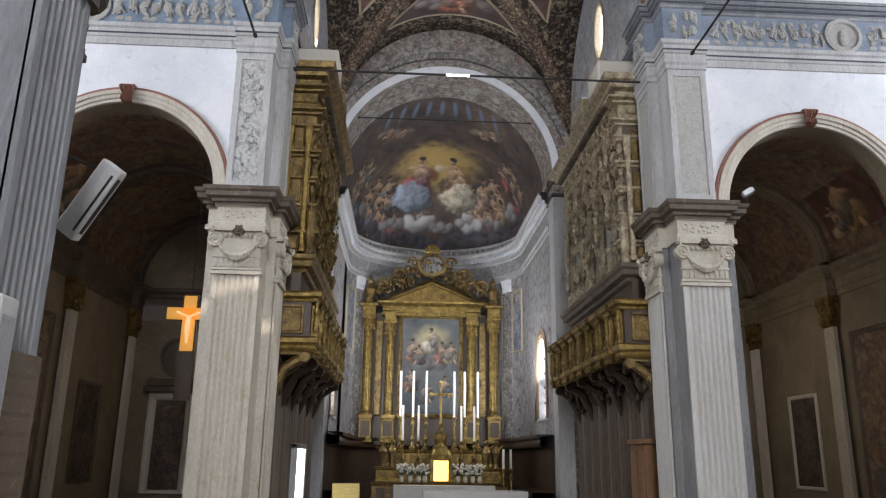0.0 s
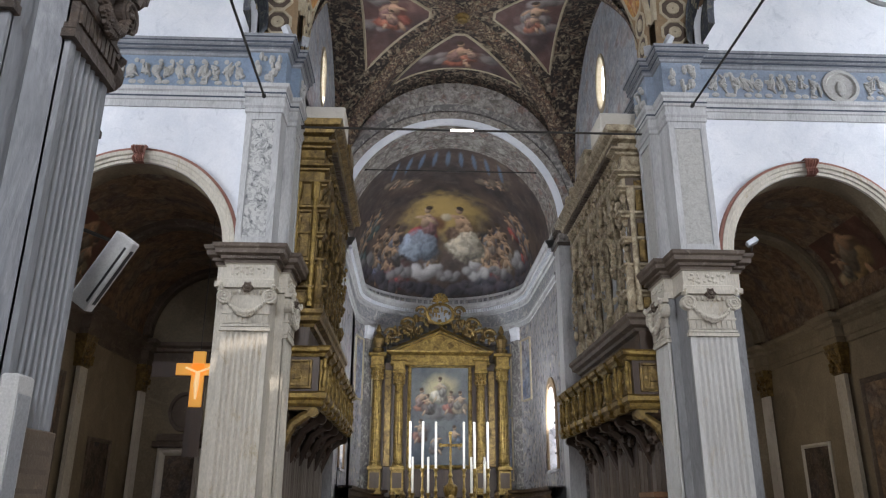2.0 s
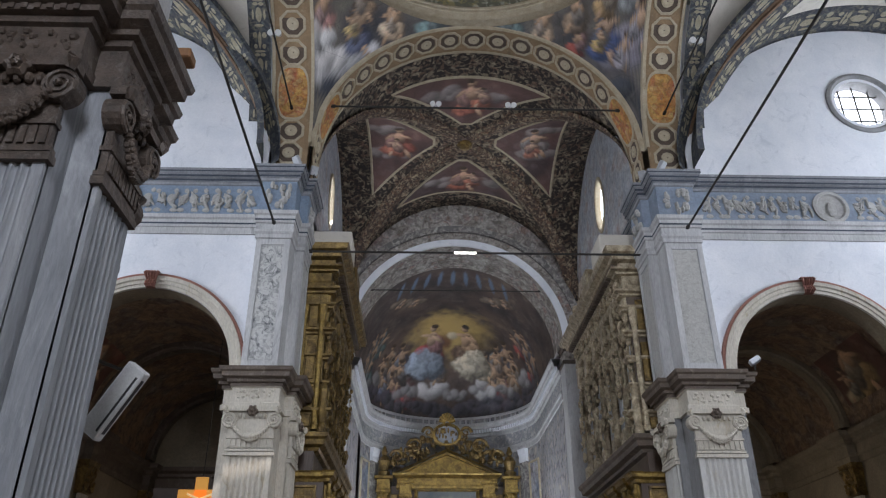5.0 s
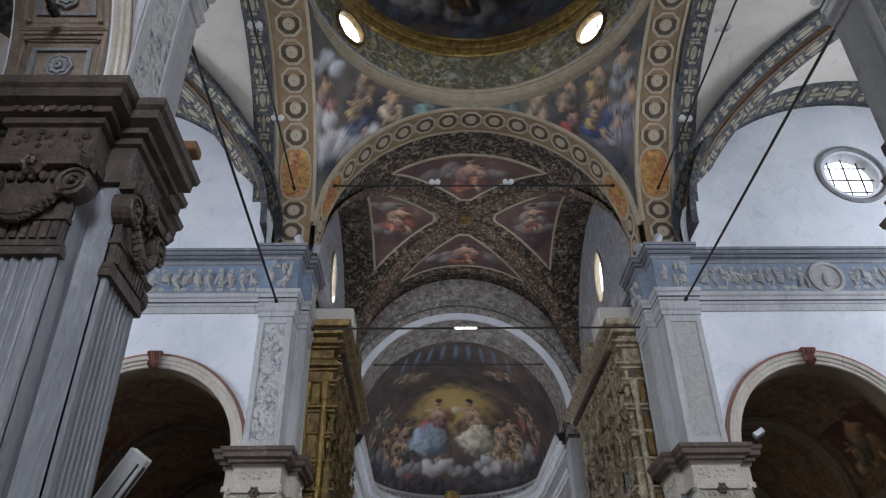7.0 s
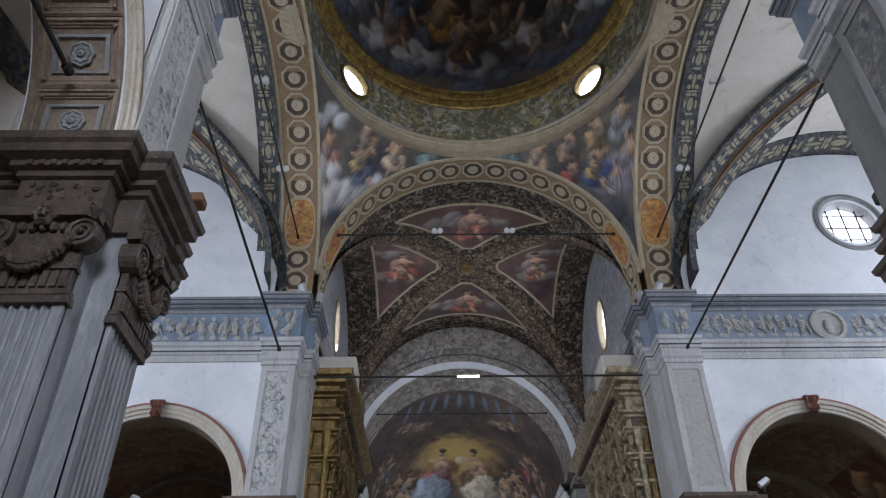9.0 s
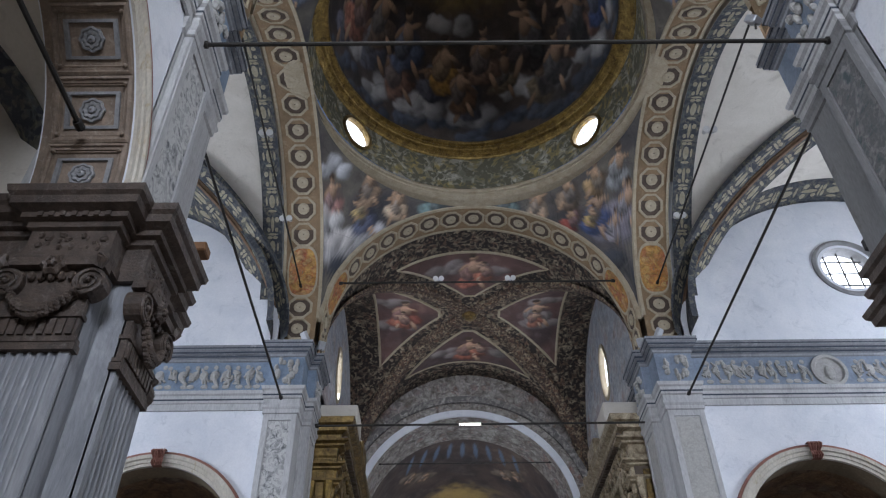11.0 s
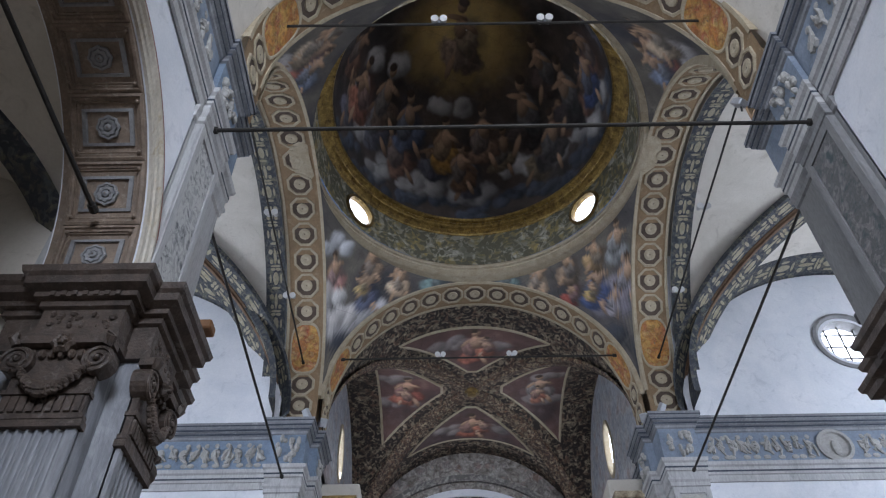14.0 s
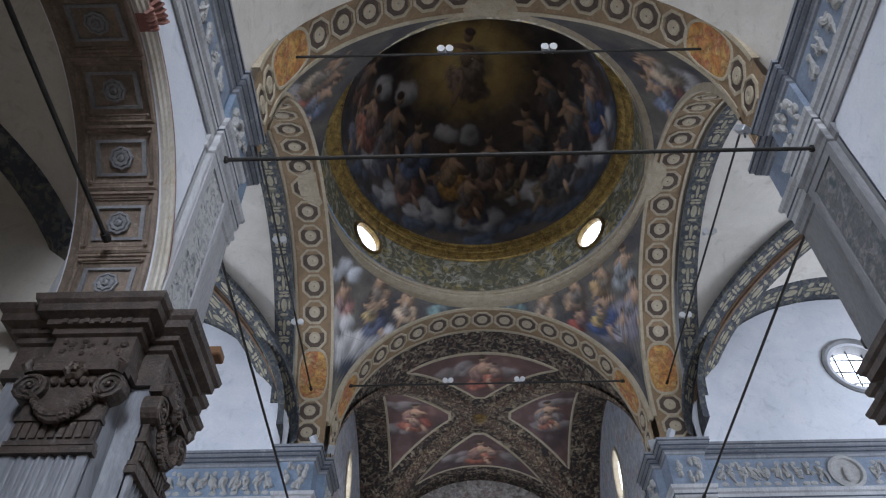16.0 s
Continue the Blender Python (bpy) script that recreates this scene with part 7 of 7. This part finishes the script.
    for z0, o in ((6.95, 0.22), (7.7, 0.14), (8.45, 0.12), (9.15, 0.2), (9.9, 0.16), (10.35, 0.24), (11.0, 0.3)):
        b = Shape(side)
        b.moulding([(4.9, y0 + 0.02), (fx - 0.05, y0 + 0.02), (fx - 0.05, y0 + 0.3)][::-1], [(0, z0 - 0.08), (o * 0.5, z0 - 0.05), (o * 0.55, z0), (o, z0 + 0.04), (o, z0 + 0.1), (0, z0 + 0.12)], False)
        part("side_cornice", b, OLDGOLD if side < 0 else trim, e)
    for z0, z1 in ((6.6, 7.5), (7.85, 8.95), (9.3, 10.2)):
        b = Shape(side)
        b.box(fx + 0.26, 4.6, y0 - 0.07, y0 - 0.02, z0, z1, 0.03)
        part("side_moulding", b, OLDGOLD, e)


for side in (1, -1):
    gallery(side)
    organ(side)
    # boarded dado and stalls under the galleries
    w = thing("choir_bench", (side * 4.6, 22.5, FL + 0.35), "dark wooden choir bench with panelled back", "bench", "choir benches")
    for k in range(24):
        y = 18.7 + 0.37 * k
        s = Shape(side)
        s.box(4.72, 4.88, y, y + 0.35, FL + 0.35, 3.85, 0.012)
        part("back_board", s, (OLDBOARD, BROWNST, OLDBOARD, OLDBOARD)[k % 4] if side < 0 else (OLDBOARD, WOOD, BROWNST)[k % 3], w)
    s = Shape(side)
    s.box(4.62, 4.9, 18.65, 27.6, 3.85, 3.98, 0.02)
    part("top_rail", s, WOOD, w)
    s = Shape(side)
    s.box(4.2, 4.72, 18.65, 27.6, 0.05, 0.12, 0.02)
    part("seat", s, WOOD, w)
cb = thing("wooden_cabinet", (4.4, 19.0, FL + 0.35), "reddish wooden confessional-like cabinet beside the stalls", "cabinet")
s = Shape()
s.box(4.35, 4.7, 18.75, 19.9, FL + 0.35, 1.95, 0.02)
part("body", s, OAK, cb)
s = Shape()
s.box(4.28, 4.7, 18.68, 19.97, 1.95, 2.08, 0.02)
part("top", s, OAK, cb)
for y in (18.82, 19.36):
    s = Shape()
    s.box(4.325, 4.35, y, y + 0.47, 0.0, 1.8, 0.012)
    part("door", s, OAK, cb)


# ---- high altar ----
RX, RY = -0.25, 38.1
ret = thing("altar_retable", (RX, RY, FL + 0.35), "gilded columned altarpiece with a painted canvas and broken scrolled crest", "altarpiece")
# back wall is dark wood in place of shade in the gaps between columns
s = Shape()
s.box(RX - 3.5, RX + 3.5, RY, RY + 0.5, 2.1, 8.6)
part("back_wall", s, WOOD, ret)
s = Shape()
s.rings([[(RX - 1.43 + 2.86 * i / 70, RY - 0.06, 3.6 + 4.75 * j / 116) for i in range(71)] for j in range(117)])
ob = part("canvas", s, PAINTED, ret, "painting of a glowing figure above dark onlookers")
art = Fresco(points_of(ob), lambda x, y, z: (0, -1, 0), ((0.06, 0.075, 0.09), (0.14, 0.15, 0.15), (0.09, 0.09, 0.09)), 50, (0, 0, 1))
at = lambda x, z: (RX + x, RY - 0.06, z)
art.stroke(at(0.05, 7.35), 1.15, 0.85, (0.44, 0.38, 0.22), 0, 0.7, 0.15, 0.2)
art.cloud(at(0, 6.2), 1.0, (0.17, 0.165, 0.16))
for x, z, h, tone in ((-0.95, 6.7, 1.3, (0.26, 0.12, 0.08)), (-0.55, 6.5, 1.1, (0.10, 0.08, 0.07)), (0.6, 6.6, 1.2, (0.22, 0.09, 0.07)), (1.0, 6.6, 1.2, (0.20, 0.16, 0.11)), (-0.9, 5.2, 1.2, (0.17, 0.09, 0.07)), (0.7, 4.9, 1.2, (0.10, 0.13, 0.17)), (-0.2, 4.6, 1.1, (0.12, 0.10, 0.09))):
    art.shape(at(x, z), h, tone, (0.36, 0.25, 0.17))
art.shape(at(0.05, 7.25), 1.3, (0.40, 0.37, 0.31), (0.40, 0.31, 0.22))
art.lay(ob)
s = Shape()
s.rings([[(RX + (1.43 + k) * u, RY - 0.02 - o, 5.975 + (2.375 + k) * v) for u, v in ((-1, -1), (1, -1), (1, 1), (-1, 1))] for k, o in ((0.2, 0.0), (0.19, 0.12), (0.1, 0.16), (0.03, 0.12), (0.0, 0.03))], True)
part("canvas_frame", s, GOLD, ret)
for x, y, r, zt in ((-3.13, RY - 0.45, 0.24, 8.2), (3.13, RY - 0.45, 0.24, 8.2), (-2.05, RY - 0.3, 0.22, 8.0), (2.05, RY - 0.3, 0.22, 8.0)):
    c = Shape()
    nfl = 16
    prof = [(1.25, 3.5), (1.25, 3.58), (1.05, 3.62), (1.15, 3.7), (1.0, 3.76), (1.0, 5.5), (0.96, 6.8), (0.88, zt - 0.62), (1.02, zt - 0.6), (1.02, zt - 0.54), (0.9, zt - 0.52), (1.1, zt - 0.2), (1.35, zt - 0.04), (1.35, zt)]
    c.rings([[(RX + x + r * k * (1 - (0.07 if j % 2 else 0)) * math.cos(math.pi * j / nfl), y + r * k * (1 - (0.07 if j % 2 else 0)) * math.sin(math.pi * j / nfl), z) for j in range(2 * nfl)] for k, z in prof], True, False, True)
    part("column", c, GOLD, ret)
    c = Shape()
    rnd = random.Random(int(x * 10))
    for k in range(16):
        t = 2 * math.pi * k / 8
        c.ball((RX + x + r * 1.1 * math.cos(t), y + r * 1.1 * math.sin(t), zt - (0.42 if k < 8 else 0.2)), (0.07, 0.07, 0.12), 6, 4)
    tagged(part("capital_leaves", c, GOLD, ret), kind="stuff")
    c = Shape()
    w = 0.36
    c.box(RX + x - w, RX + x + w, y - w, RY + 0.02, 2.2, 2.36, 0.02)
    c.box(RX + x - w + 0.05, RX + x + w - 0.05, y - w + 0.05, RY + 0.02, 2.36, 3.32, 0.02)
    c.box(RX + x - w, RX + x + w, y - w, RY + 0.02, 3.32, 3.5, 0.02)
    ped = part("pedestal", c, GOLD, ret)
    c = Shape()
    c.box(RX + x - w + 0.14, RX + x + w - 0.14, y - w + 0.04, y - w + 0.05, 2.5, 3.2)
    part("pedestal_panel", c, WOOD, ped)
    c = Shape()
    c.box(RX + x - r * 1.5, RX + x + r * 1.5, y - r * 1.5, RY, zt, zt + 0.16, 0.02)
    c.box(RX + x - r * 1.35, RX + x + r * 1.35, y - r * 1.35, RY, zt + 0.16, zt + 0.62, 0.02)
    c.box(RX + x - r * 1.9, RX + x + r * 1.9, y - r * 1.9, RY, zt + 0.62, zt + 0.78, 0.03)
    part("entablature_block", c, GOLD, ret)
for x0 in (-2.6, 2.6):
    c = Shape()
    c.box(RX + x0 - 0.17, RX + x0 + 0.17, RY - 0.2, RY + 0.02, 3.5, 8.2, 0.03)
    part("pilaster", c, OLDGOLD, ret)
s = Shape()
s.moulding([(RX + 2.45, RY), (RX + 2.45, RY - 0.5), (RX - 2.45, RY - 0.5), (RX - 2.45, RY)][::-1], [(0, 8.4), (0.05, 8.42), (0.05, 8.55), (0.02, 8.58), (0.02, 8.9), (0.12, 8.96), (0.24, 9.04), (0.26, 9.12), (0, 9.14)], False)
s.box(RX - 2.43, RX + 2.43, RY - 0.48, RY, 8.42, 9.1)
part("entablature", s, GOLD, ret)
s = Shape()
for o, k in ((0.0, 1.0), (0.28, 0.8)):
    s.rings([[(RX + x * k, RY - 0.48 + o, z) for x, z in ((-2.6, 9.12), (0, 10.25), (2.6, 9.12))] + [(RX + x * k, RY - 0.48 + o, z) for x, z in ((2.2, 9.14), (0, 10.02), (-2.2, 9.14))] + [(RX - 2.6 * k, RY - 0.48 + o, 9.12)],
             [(RX + x * k, RY - 0.75 + o, z) for x, z in ((-2.7, 9.12), (0, 10.3), (2.7, 9.12))] + [(RX + x * k, RY - 0.75 + o, z) for x, z in ((2.2, 9.14), (0, 10.02), (-2.2, 9.14))] + [(RX - 2.7 * k, RY - 0.75 + o, 9.12)]])
s.rings([[(RX + x, y, z) for x, z in ((-2.5, 9.12), (0, 10.2), (2.5, 9.12))] for y in (RY - 0.5, RY)], True, False, True)
part("pediment", s, GOLD, ret)
s = Shape()
rnd = random.Random(21)
for k in range(210):
    t = rnd.uniform(-1, 1)
    s.ball((RX + 2.75 * t, RY - 0.35 + 0.2 * rnd.random(), 10.3 - 0.75 * abs(t) + rnd.uniform(-0.05, 1.35 - 0.75 * abs(t))), (0.07 + 0.08 * (k % 3 == 0), 0.1, 0.10 + 0.06 * (k % 2)), 6, 4)
for e in (-1, 1):
    for a, b, c in ((2.5, 10.0, 0.34), (1.6, 10.5, 0.42), (0.95, 11.2, 0.3)):
        s.tube([(RX + e * (a + c * (1 - 0.055 * j) * math.cos(0.5 * j)), RY - 0.42, b + c * (1 - 0.055 * j) * math.sin(0.5 * j)) for j in range(17)], [0.09 - 0.003 * j for j in range(17)], 6)
tagged(part("crest_carving", s, OLDGOLD, ret), kind="stuff")
s = Shape()
s.rings([[(RX + r * 0.8 * math.cos(t), RY - 0.3 - o, 11.1 + r * 0.62 * math.sin(t)) for t in [2 * math.pi * j / 24 for j in range(24)]] for r, o in ((0.95, 0), (0.93, 0.14), (0.78, 0.16), (0.72, 0.05))], True)
for k in range(7):
    t = math.pi * (k + 0.5) / 7
    s.tube([(RX + 0.1 * math.cos(t), RY - 0.35, 11.7 + 0.08 * math.sin(t)), (RX + 0.42 * math.cos(t), RY - 0.38, 11.72 + 0.48 * math.sin(t))], [0.05, 0.1], 6)
part("cartouche", s, GOLD, ret)
s = Shape()
s.rings([[(RX + r * 0.8 * math.cos(t), RY - 0.33, 11.1 + r * 0.62 * math.sin(t)) for t in [2 * math.pi * j / 24 for j in range(24)]] for r in (0.74, 0.02)], True)
part("cartouche_field", s, BLUEGREY, ret)
for side in (1, -1):
    s = Shape()
    s.lathe((RX + side * 3.13, RY - 0.4, 8.98), [(0.3, 0), (0.3, 0.25), (0.2, 0.3), (0.26, 0.5), (0.32, 0.75), (0.2, 0.95), (0.1, 1.05), (0.16, 1.2), (0.05, 1.5)], 12)
    part("urn", s, OLDGOLD, ret)

alt = thing("high_altar", (0, 32.5, FL + 0.35), "gilded stepped high altar with candle ledges", "altar")
for nm, w, y0, y1, z0, z1, mt in (("mensa_block", 2.75, 31.9, 33.6, FL + 0.35, 0.55, OLDGOLD), ("lower_ledge", 2.6, 32.3, 33.6, 0.55, 1.15, GOLD), ("upper_ledge", 2.35, 32.7, 33.6, 1.15, 1.85, GOLD)):
    s = Shape()
    s.moulding([(-w, y1), (w, y1), (w, y0), (-w, y0)][::-1], [(0, z0), (0.03, z0 + 0.02), (0.03, z0 + 0.1), (0, z0 + 0.13), (0, z1 - 0.14), (0.05, z1 - 0.1), (0.08, z1), (-0.4, z1 + 0.005)])
    s.box(-w + 0.02, w - 0.02, y0 + 0.02, y1 - 0.02, z0, z1)
    blk = part(nm, s, mt, alt)
    for k in range(-4, 5):
        if abs(k) < 1:
            continue
        s = Shape()
        x = k * w / 4.6
        s.box(x - 0.18, x + 0.18, y0 - 0.025, y0 + 0.01, z0 + 0.18, z1 - 0.2, 0.01)
        part("relief_panel", s, BROWNST if nm == "mensa_block" else OLDGOLD, blk)
tb = thing("tabernacle", (0.05, 32.2, 0.55), "small gilded tabernacle with a brightly lit door", "tabernacle")
s = Shape()
s.box(-0.42, 0.52, 32.0, 32.6, 0.56, 1.5, 0.03)
s.rings([[(0.05 + 0.5 * k * math.cos(t), 32.3 + 0.32 * k * math.sin(t), z) for t in [2 * math.pi * j / 14 for j in range(14)]] for k, z in ((1.0, 1.5), (0.95, 1.65), (0.7, 1.85), (0.3, 2.0), (0.15, 2.15))], True)
part("body", s, GOLD, tb)
s = Shape()
s.rings([[(0.05 - 0.3 * c, 31.99, 0.62 + z) for c in (-1, -0.5, 0, 0.5, 1)] for z in (0, 0.8)])
part("lit_door", s, TABER, tb)
xs = thing("altar_cross", (0.05, 32.9, 1.86), "gilded standing altar cross on a shaped foot", "cross")
s = Shape()
s.lathe((0.05, 32.9, 1.86), [(0.34, 0), (0.34, 0.1), (0.22, 0.2), (0.3, 0.45), (0.3, 0.62), (0.12, 0.75), (0.06, 0.95), (0.1, 1.05), (0.05, 1.2), (0.05, 2.0)], 12)
part("foot", s, GOLD, xs)
s = Shape()
s.box(0.0, 0.10, 32.87, 32.93, 3.3, 4.66, 0.02)
s.box(-0.38, 0.48, 32.87, 32.93, 4.1, 4.22, 0.02)
for p in ((-0.38, 4.16), (0.48, 4.16), (0.05, 4.66)):
    s.ball((p[0], 32.9, p[1]), 0.09)
part("arms", s, GOLD, xs)


def candlestick(x, y, z, stick, tall, r):
    e = thing("altar_candlestick", (x, y, z), "tall white candle in a gilded candlestick", "candlestick", "altar candles")
    s = Shape()
    s.lathe((x, y, z), [(0.17, 0), (0.17, 0.05), (0.1, 0.12), (0.05, stick * 0.22), (0.09, stick * 0.32), (0.045, stick * 0.45), (0.04, stick * 0.7), (0.08, stick * 0.78), (0.05, stick * 0.86), (0.11, stick * 0.97), (0.11, stick)], 10)
    part("stick", s, GOLD, e)
    s = Shape()
    s.lathe((x, y, z + stick), [(r, 0), (r, tall - 0.02), (r * 0.5, tall)], 10)
    part("candle", s, WAX, e)


for x in (-1.67, -1.13, -0.57, 0.63, 1.08, 1.65):
    candlestick(x, 33.0, 1.86, 1.35, 1.95, 0.052)
for x in (-1.55, -0.9, 0.9, 1.45):
    candlestick(x, 32.45, 1.16, 1.05, 1.45, 0.048)
for x in (2.55, 2.85):
    candlestick(x, 31.5, FL + 0.35, 1.5, 0.75, 0.05)
for k, x in enumerate((-1.55, -1.2, -0.85, -0.6, 0.75, 1.05, 1.35, 1.65)):
    v = thing("flower_vase", (x, 32.1, 0.56), "white flowers in a small pale vase on the altar", "flowers", "altar flowers")
    s = Shape()
    s.lathe((x, 32.1, 0.56), [(0.06, 0), (0.1, 0.1), (0.08, 0.22), (0.1, 0.26)], 10)
    part("vase", s, WAX, v)
    rnd = random.Random(k)
    s = Shape()
    for j in range(22):
        s.ball((x + rnd.uniform(-0.2, 0.2), 32.08 + rnd.uniform(-0.1, 0.1), 1.0 + rnd.uniform(-0.1, 0.27)), rnd.uniform(0.04, 0.075), 6, 4)
    tagged(part("blossoms", s, PETAL, v), kind="stuff")
    s = Shape()
    for j in range(10):
        s.tube([(x, 32.1, 0.8), (x + rnd.uniform(-0.2, 0.2), 32.08, 1.05)], [0.03, 0.01], 4)
    tagged(part("stems", s, LEAF, v), kind="stuff")
for side in (1, -1):
    for x in (1.95, 2.35):
        st = Shape()
        rnd = random.Random(int(x * 10) + side)
        c = (side * x, 32.4, 1.16)
        st.lathe(c, [(0.14, 0), (0.12, 0.15), (0.17, 0.4), (0.2, 0.6), (0.12, 0.78), (0.1, 0.85), (0.13, 0.98), (0.05, 1.1)], 10)
        st.tube([(c[0] - 0.3, c[1] - 0.05, 1.95), (c[0], c[1], 1.75), (c[0] + 0.28, c[1] - 0.05, 2.05)], [0.05, 0.08, 0.05], 6)
        tagged(part("statuette", st, OLDGOLD), "small gilded angel statuette on the altar ledge", "statuette", "altar statuettes")
tbl = thing("altar_table", (0.1, 30.6, FL + 0.35), "altar table covered with a white linen cloth", "table")
s = Shape()
s.box(-1.75, 1.95, 30.2, 31.0, FL + 0.35, 0.42, 0.03)
part("block", s, BROWNST, tbl)
s = Shape()
s.rings([[(0.1 + 1.95 * u, 30.6 + 0.5 * v, z) for u, v in ((-1, -1), (-0.6, -1.03), (-0.2, -0.98), (0.2, -1.03), (0.6, -0.98), (1, -1), (1, 1), (-1, 1))] for z in (0.0, 0.46, 0.5)], True, False, True)
part("cloth", s, LINEN, tbl)
t2 = thing("celebration_table", (1.0, 27.4, FL + 0.35), "wide front altar table with a white embroidered cloth", "table")
s = Shape()
s.box(-0.75, 2.55, 27.0, 27.8, FL + 0.35, 0.4, 0.02)
part("block", s, STONE, t2)
s = Shape()
s.rings([[(1.0 + 1.8 * u, 27.4 + 0.5 * v, z) for u, v in ((-1, -1), (-0.5, -1.03), (0, -0.98), (0.5, -1.03), (1, -1), (1, 1), (-1, 1))] for z in (0.1, 0.42, 0.46)], True, False, True)
part("cloth", s, LINEN, t2)
lc = thing("lectern", (-3.3, 25.5, FL + 0.35), "lectern draped with a yellow brocade cloth", "lectern")
s = Shape()
s.box(-3.45, -3.2, 25.4, 25.6, FL + 0.35, 0.4, 0.02)
part("post", s, WOOD, lc)
s = Shape()
s.rings([[(-3.32 + 0.42 * u + 0.02 * math.sin(9 * u), 25.5 + 0.2 * v, z - 0.12 * v) for u, v in [(-1 + 0.25 * i, -1) for i in range(9)] + [(1 - 0.25 * i, 1) for i in range(9)]] for z in (-0.2, 0.5, 0.6)], True, False, True)
part("cloth", s, BROCADE, lc)
# glowing panel stands in for a sunlit patch of wall; the frame is added
dr = thing("side_doorway", (-4.88, 23.2, FL + 0.35), "glowing panel for a sunlit wall patch, in an added door frame", "doorway", "", "structure")
s = Shape()
s.box(-4.70, -4.60, 22.6, 24.6, FL + 0.35, 1.75)
part("daylight", s, BRIGHT, dr)
s = Shape()
for y in (22.45, 24.6):
    s.box(-4.9, -4.56, y, y + 0.15, FL + 0.35, 1.9, 0.02)
s.box(-4.9, -4.56, 22.45, 24.75, 1.75, 1.9, 0.02)
part("door_frame", s, STONE, dr)
lt = thing("tube_lamp", (-0.4, 17.7, 11.18), "bright tube lamp on the rod before the apse arch", "lamp")
s = Shape()
s.tube([(-0.68, 17.7, 11.18), (-0.08, 17.7, 11.18)], 0.03, 8)
part("tube", s, TUBE, lt)

# ---- iron tie rods ----
def rod(a, b, r, label, lamps=()):
    e = thing("tie_rod", a, label, "tie rod", "tie rods")
    s = Shape()
    s.tube([a, b], r, 8)
    part("bar", s, IRON, e)
    for q in (a, b):
        d = (Vector(b) - Vector(a)).normalized() * (0.12 if q is a else -0.12)
        s = Shape()
        s.tube([q, tuple(Vector(q) + d)], r * 1.8, 8)
        part("end_collar", s, IRON, e)
    for f in lamps:
        p = Vector(a).lerp(Vector(b), f)
        lp = thing("spotlight", tuple(p), "small white spotlight clamped on an iron rod", "spotlight", "rod spotlights")
        s = Shape()
        s.tube([p + Vector((0, 0, 0.02)), p + Vector((0, 0, 0.14))], 0.03, 6)
        part("clamp", s, STEEL, lp)
        for dx in (-0.09, 0.09):
            s = Shape()
            s.tube([p + Vector((dx, 0.08, 0.16)), p + Vector((dx, -0.10, 0.08))], [0.05, 0.085], 10)
            part("lamp_head", s, PLASTIC, lp)


ZT = 15.85
rod((-4.3, 17.35, ZT), (4.3, 17.35, ZT), 0.03, "thin iron tie rod across the chancel arch", (0.36, 0.62))
rod((-4.5, 6.1, ZT), (4.5, 6.1, ZT), 0.03, "thin iron tie rod across the nave arch", (0.375, 0.62))
for side in (1, -1):
    rod((side * 5.25, 16.4, 15.0), (side * 5.25, 7.1, 15.0), 0.025, "thin iron tie rod across the transept arch", (0.3, 0.62))
    rod((side * 5.38, 16.5, ZA + 0.2), (side * 5.38, 7.0, ZA + 0.42), 0.03, "black iron tie rod from pier to pier")
    rod((side * 5.4, 4.6, 8.3), (side * 5.4, 0.3, 8.3), 0.03, "iron tie rod across the arcade arch")
rod((-4.76, 5.4, ZA - 0.02), (4.76, 5.4, ZA - 0.02), 0.035, "stout iron tie rod spanning the nave")
rod((-4.65, 17.7, ZA + 0.03), (4.65, 17.7, ZA + 0.03), 0.03, "iron tie rod spanning the chancel entrance")
rod((CX - 3.6, 28.4, 14.9), (CX + 3.6, 28.4, 14.9), 0.025, "thin iron rod in the apse arch")
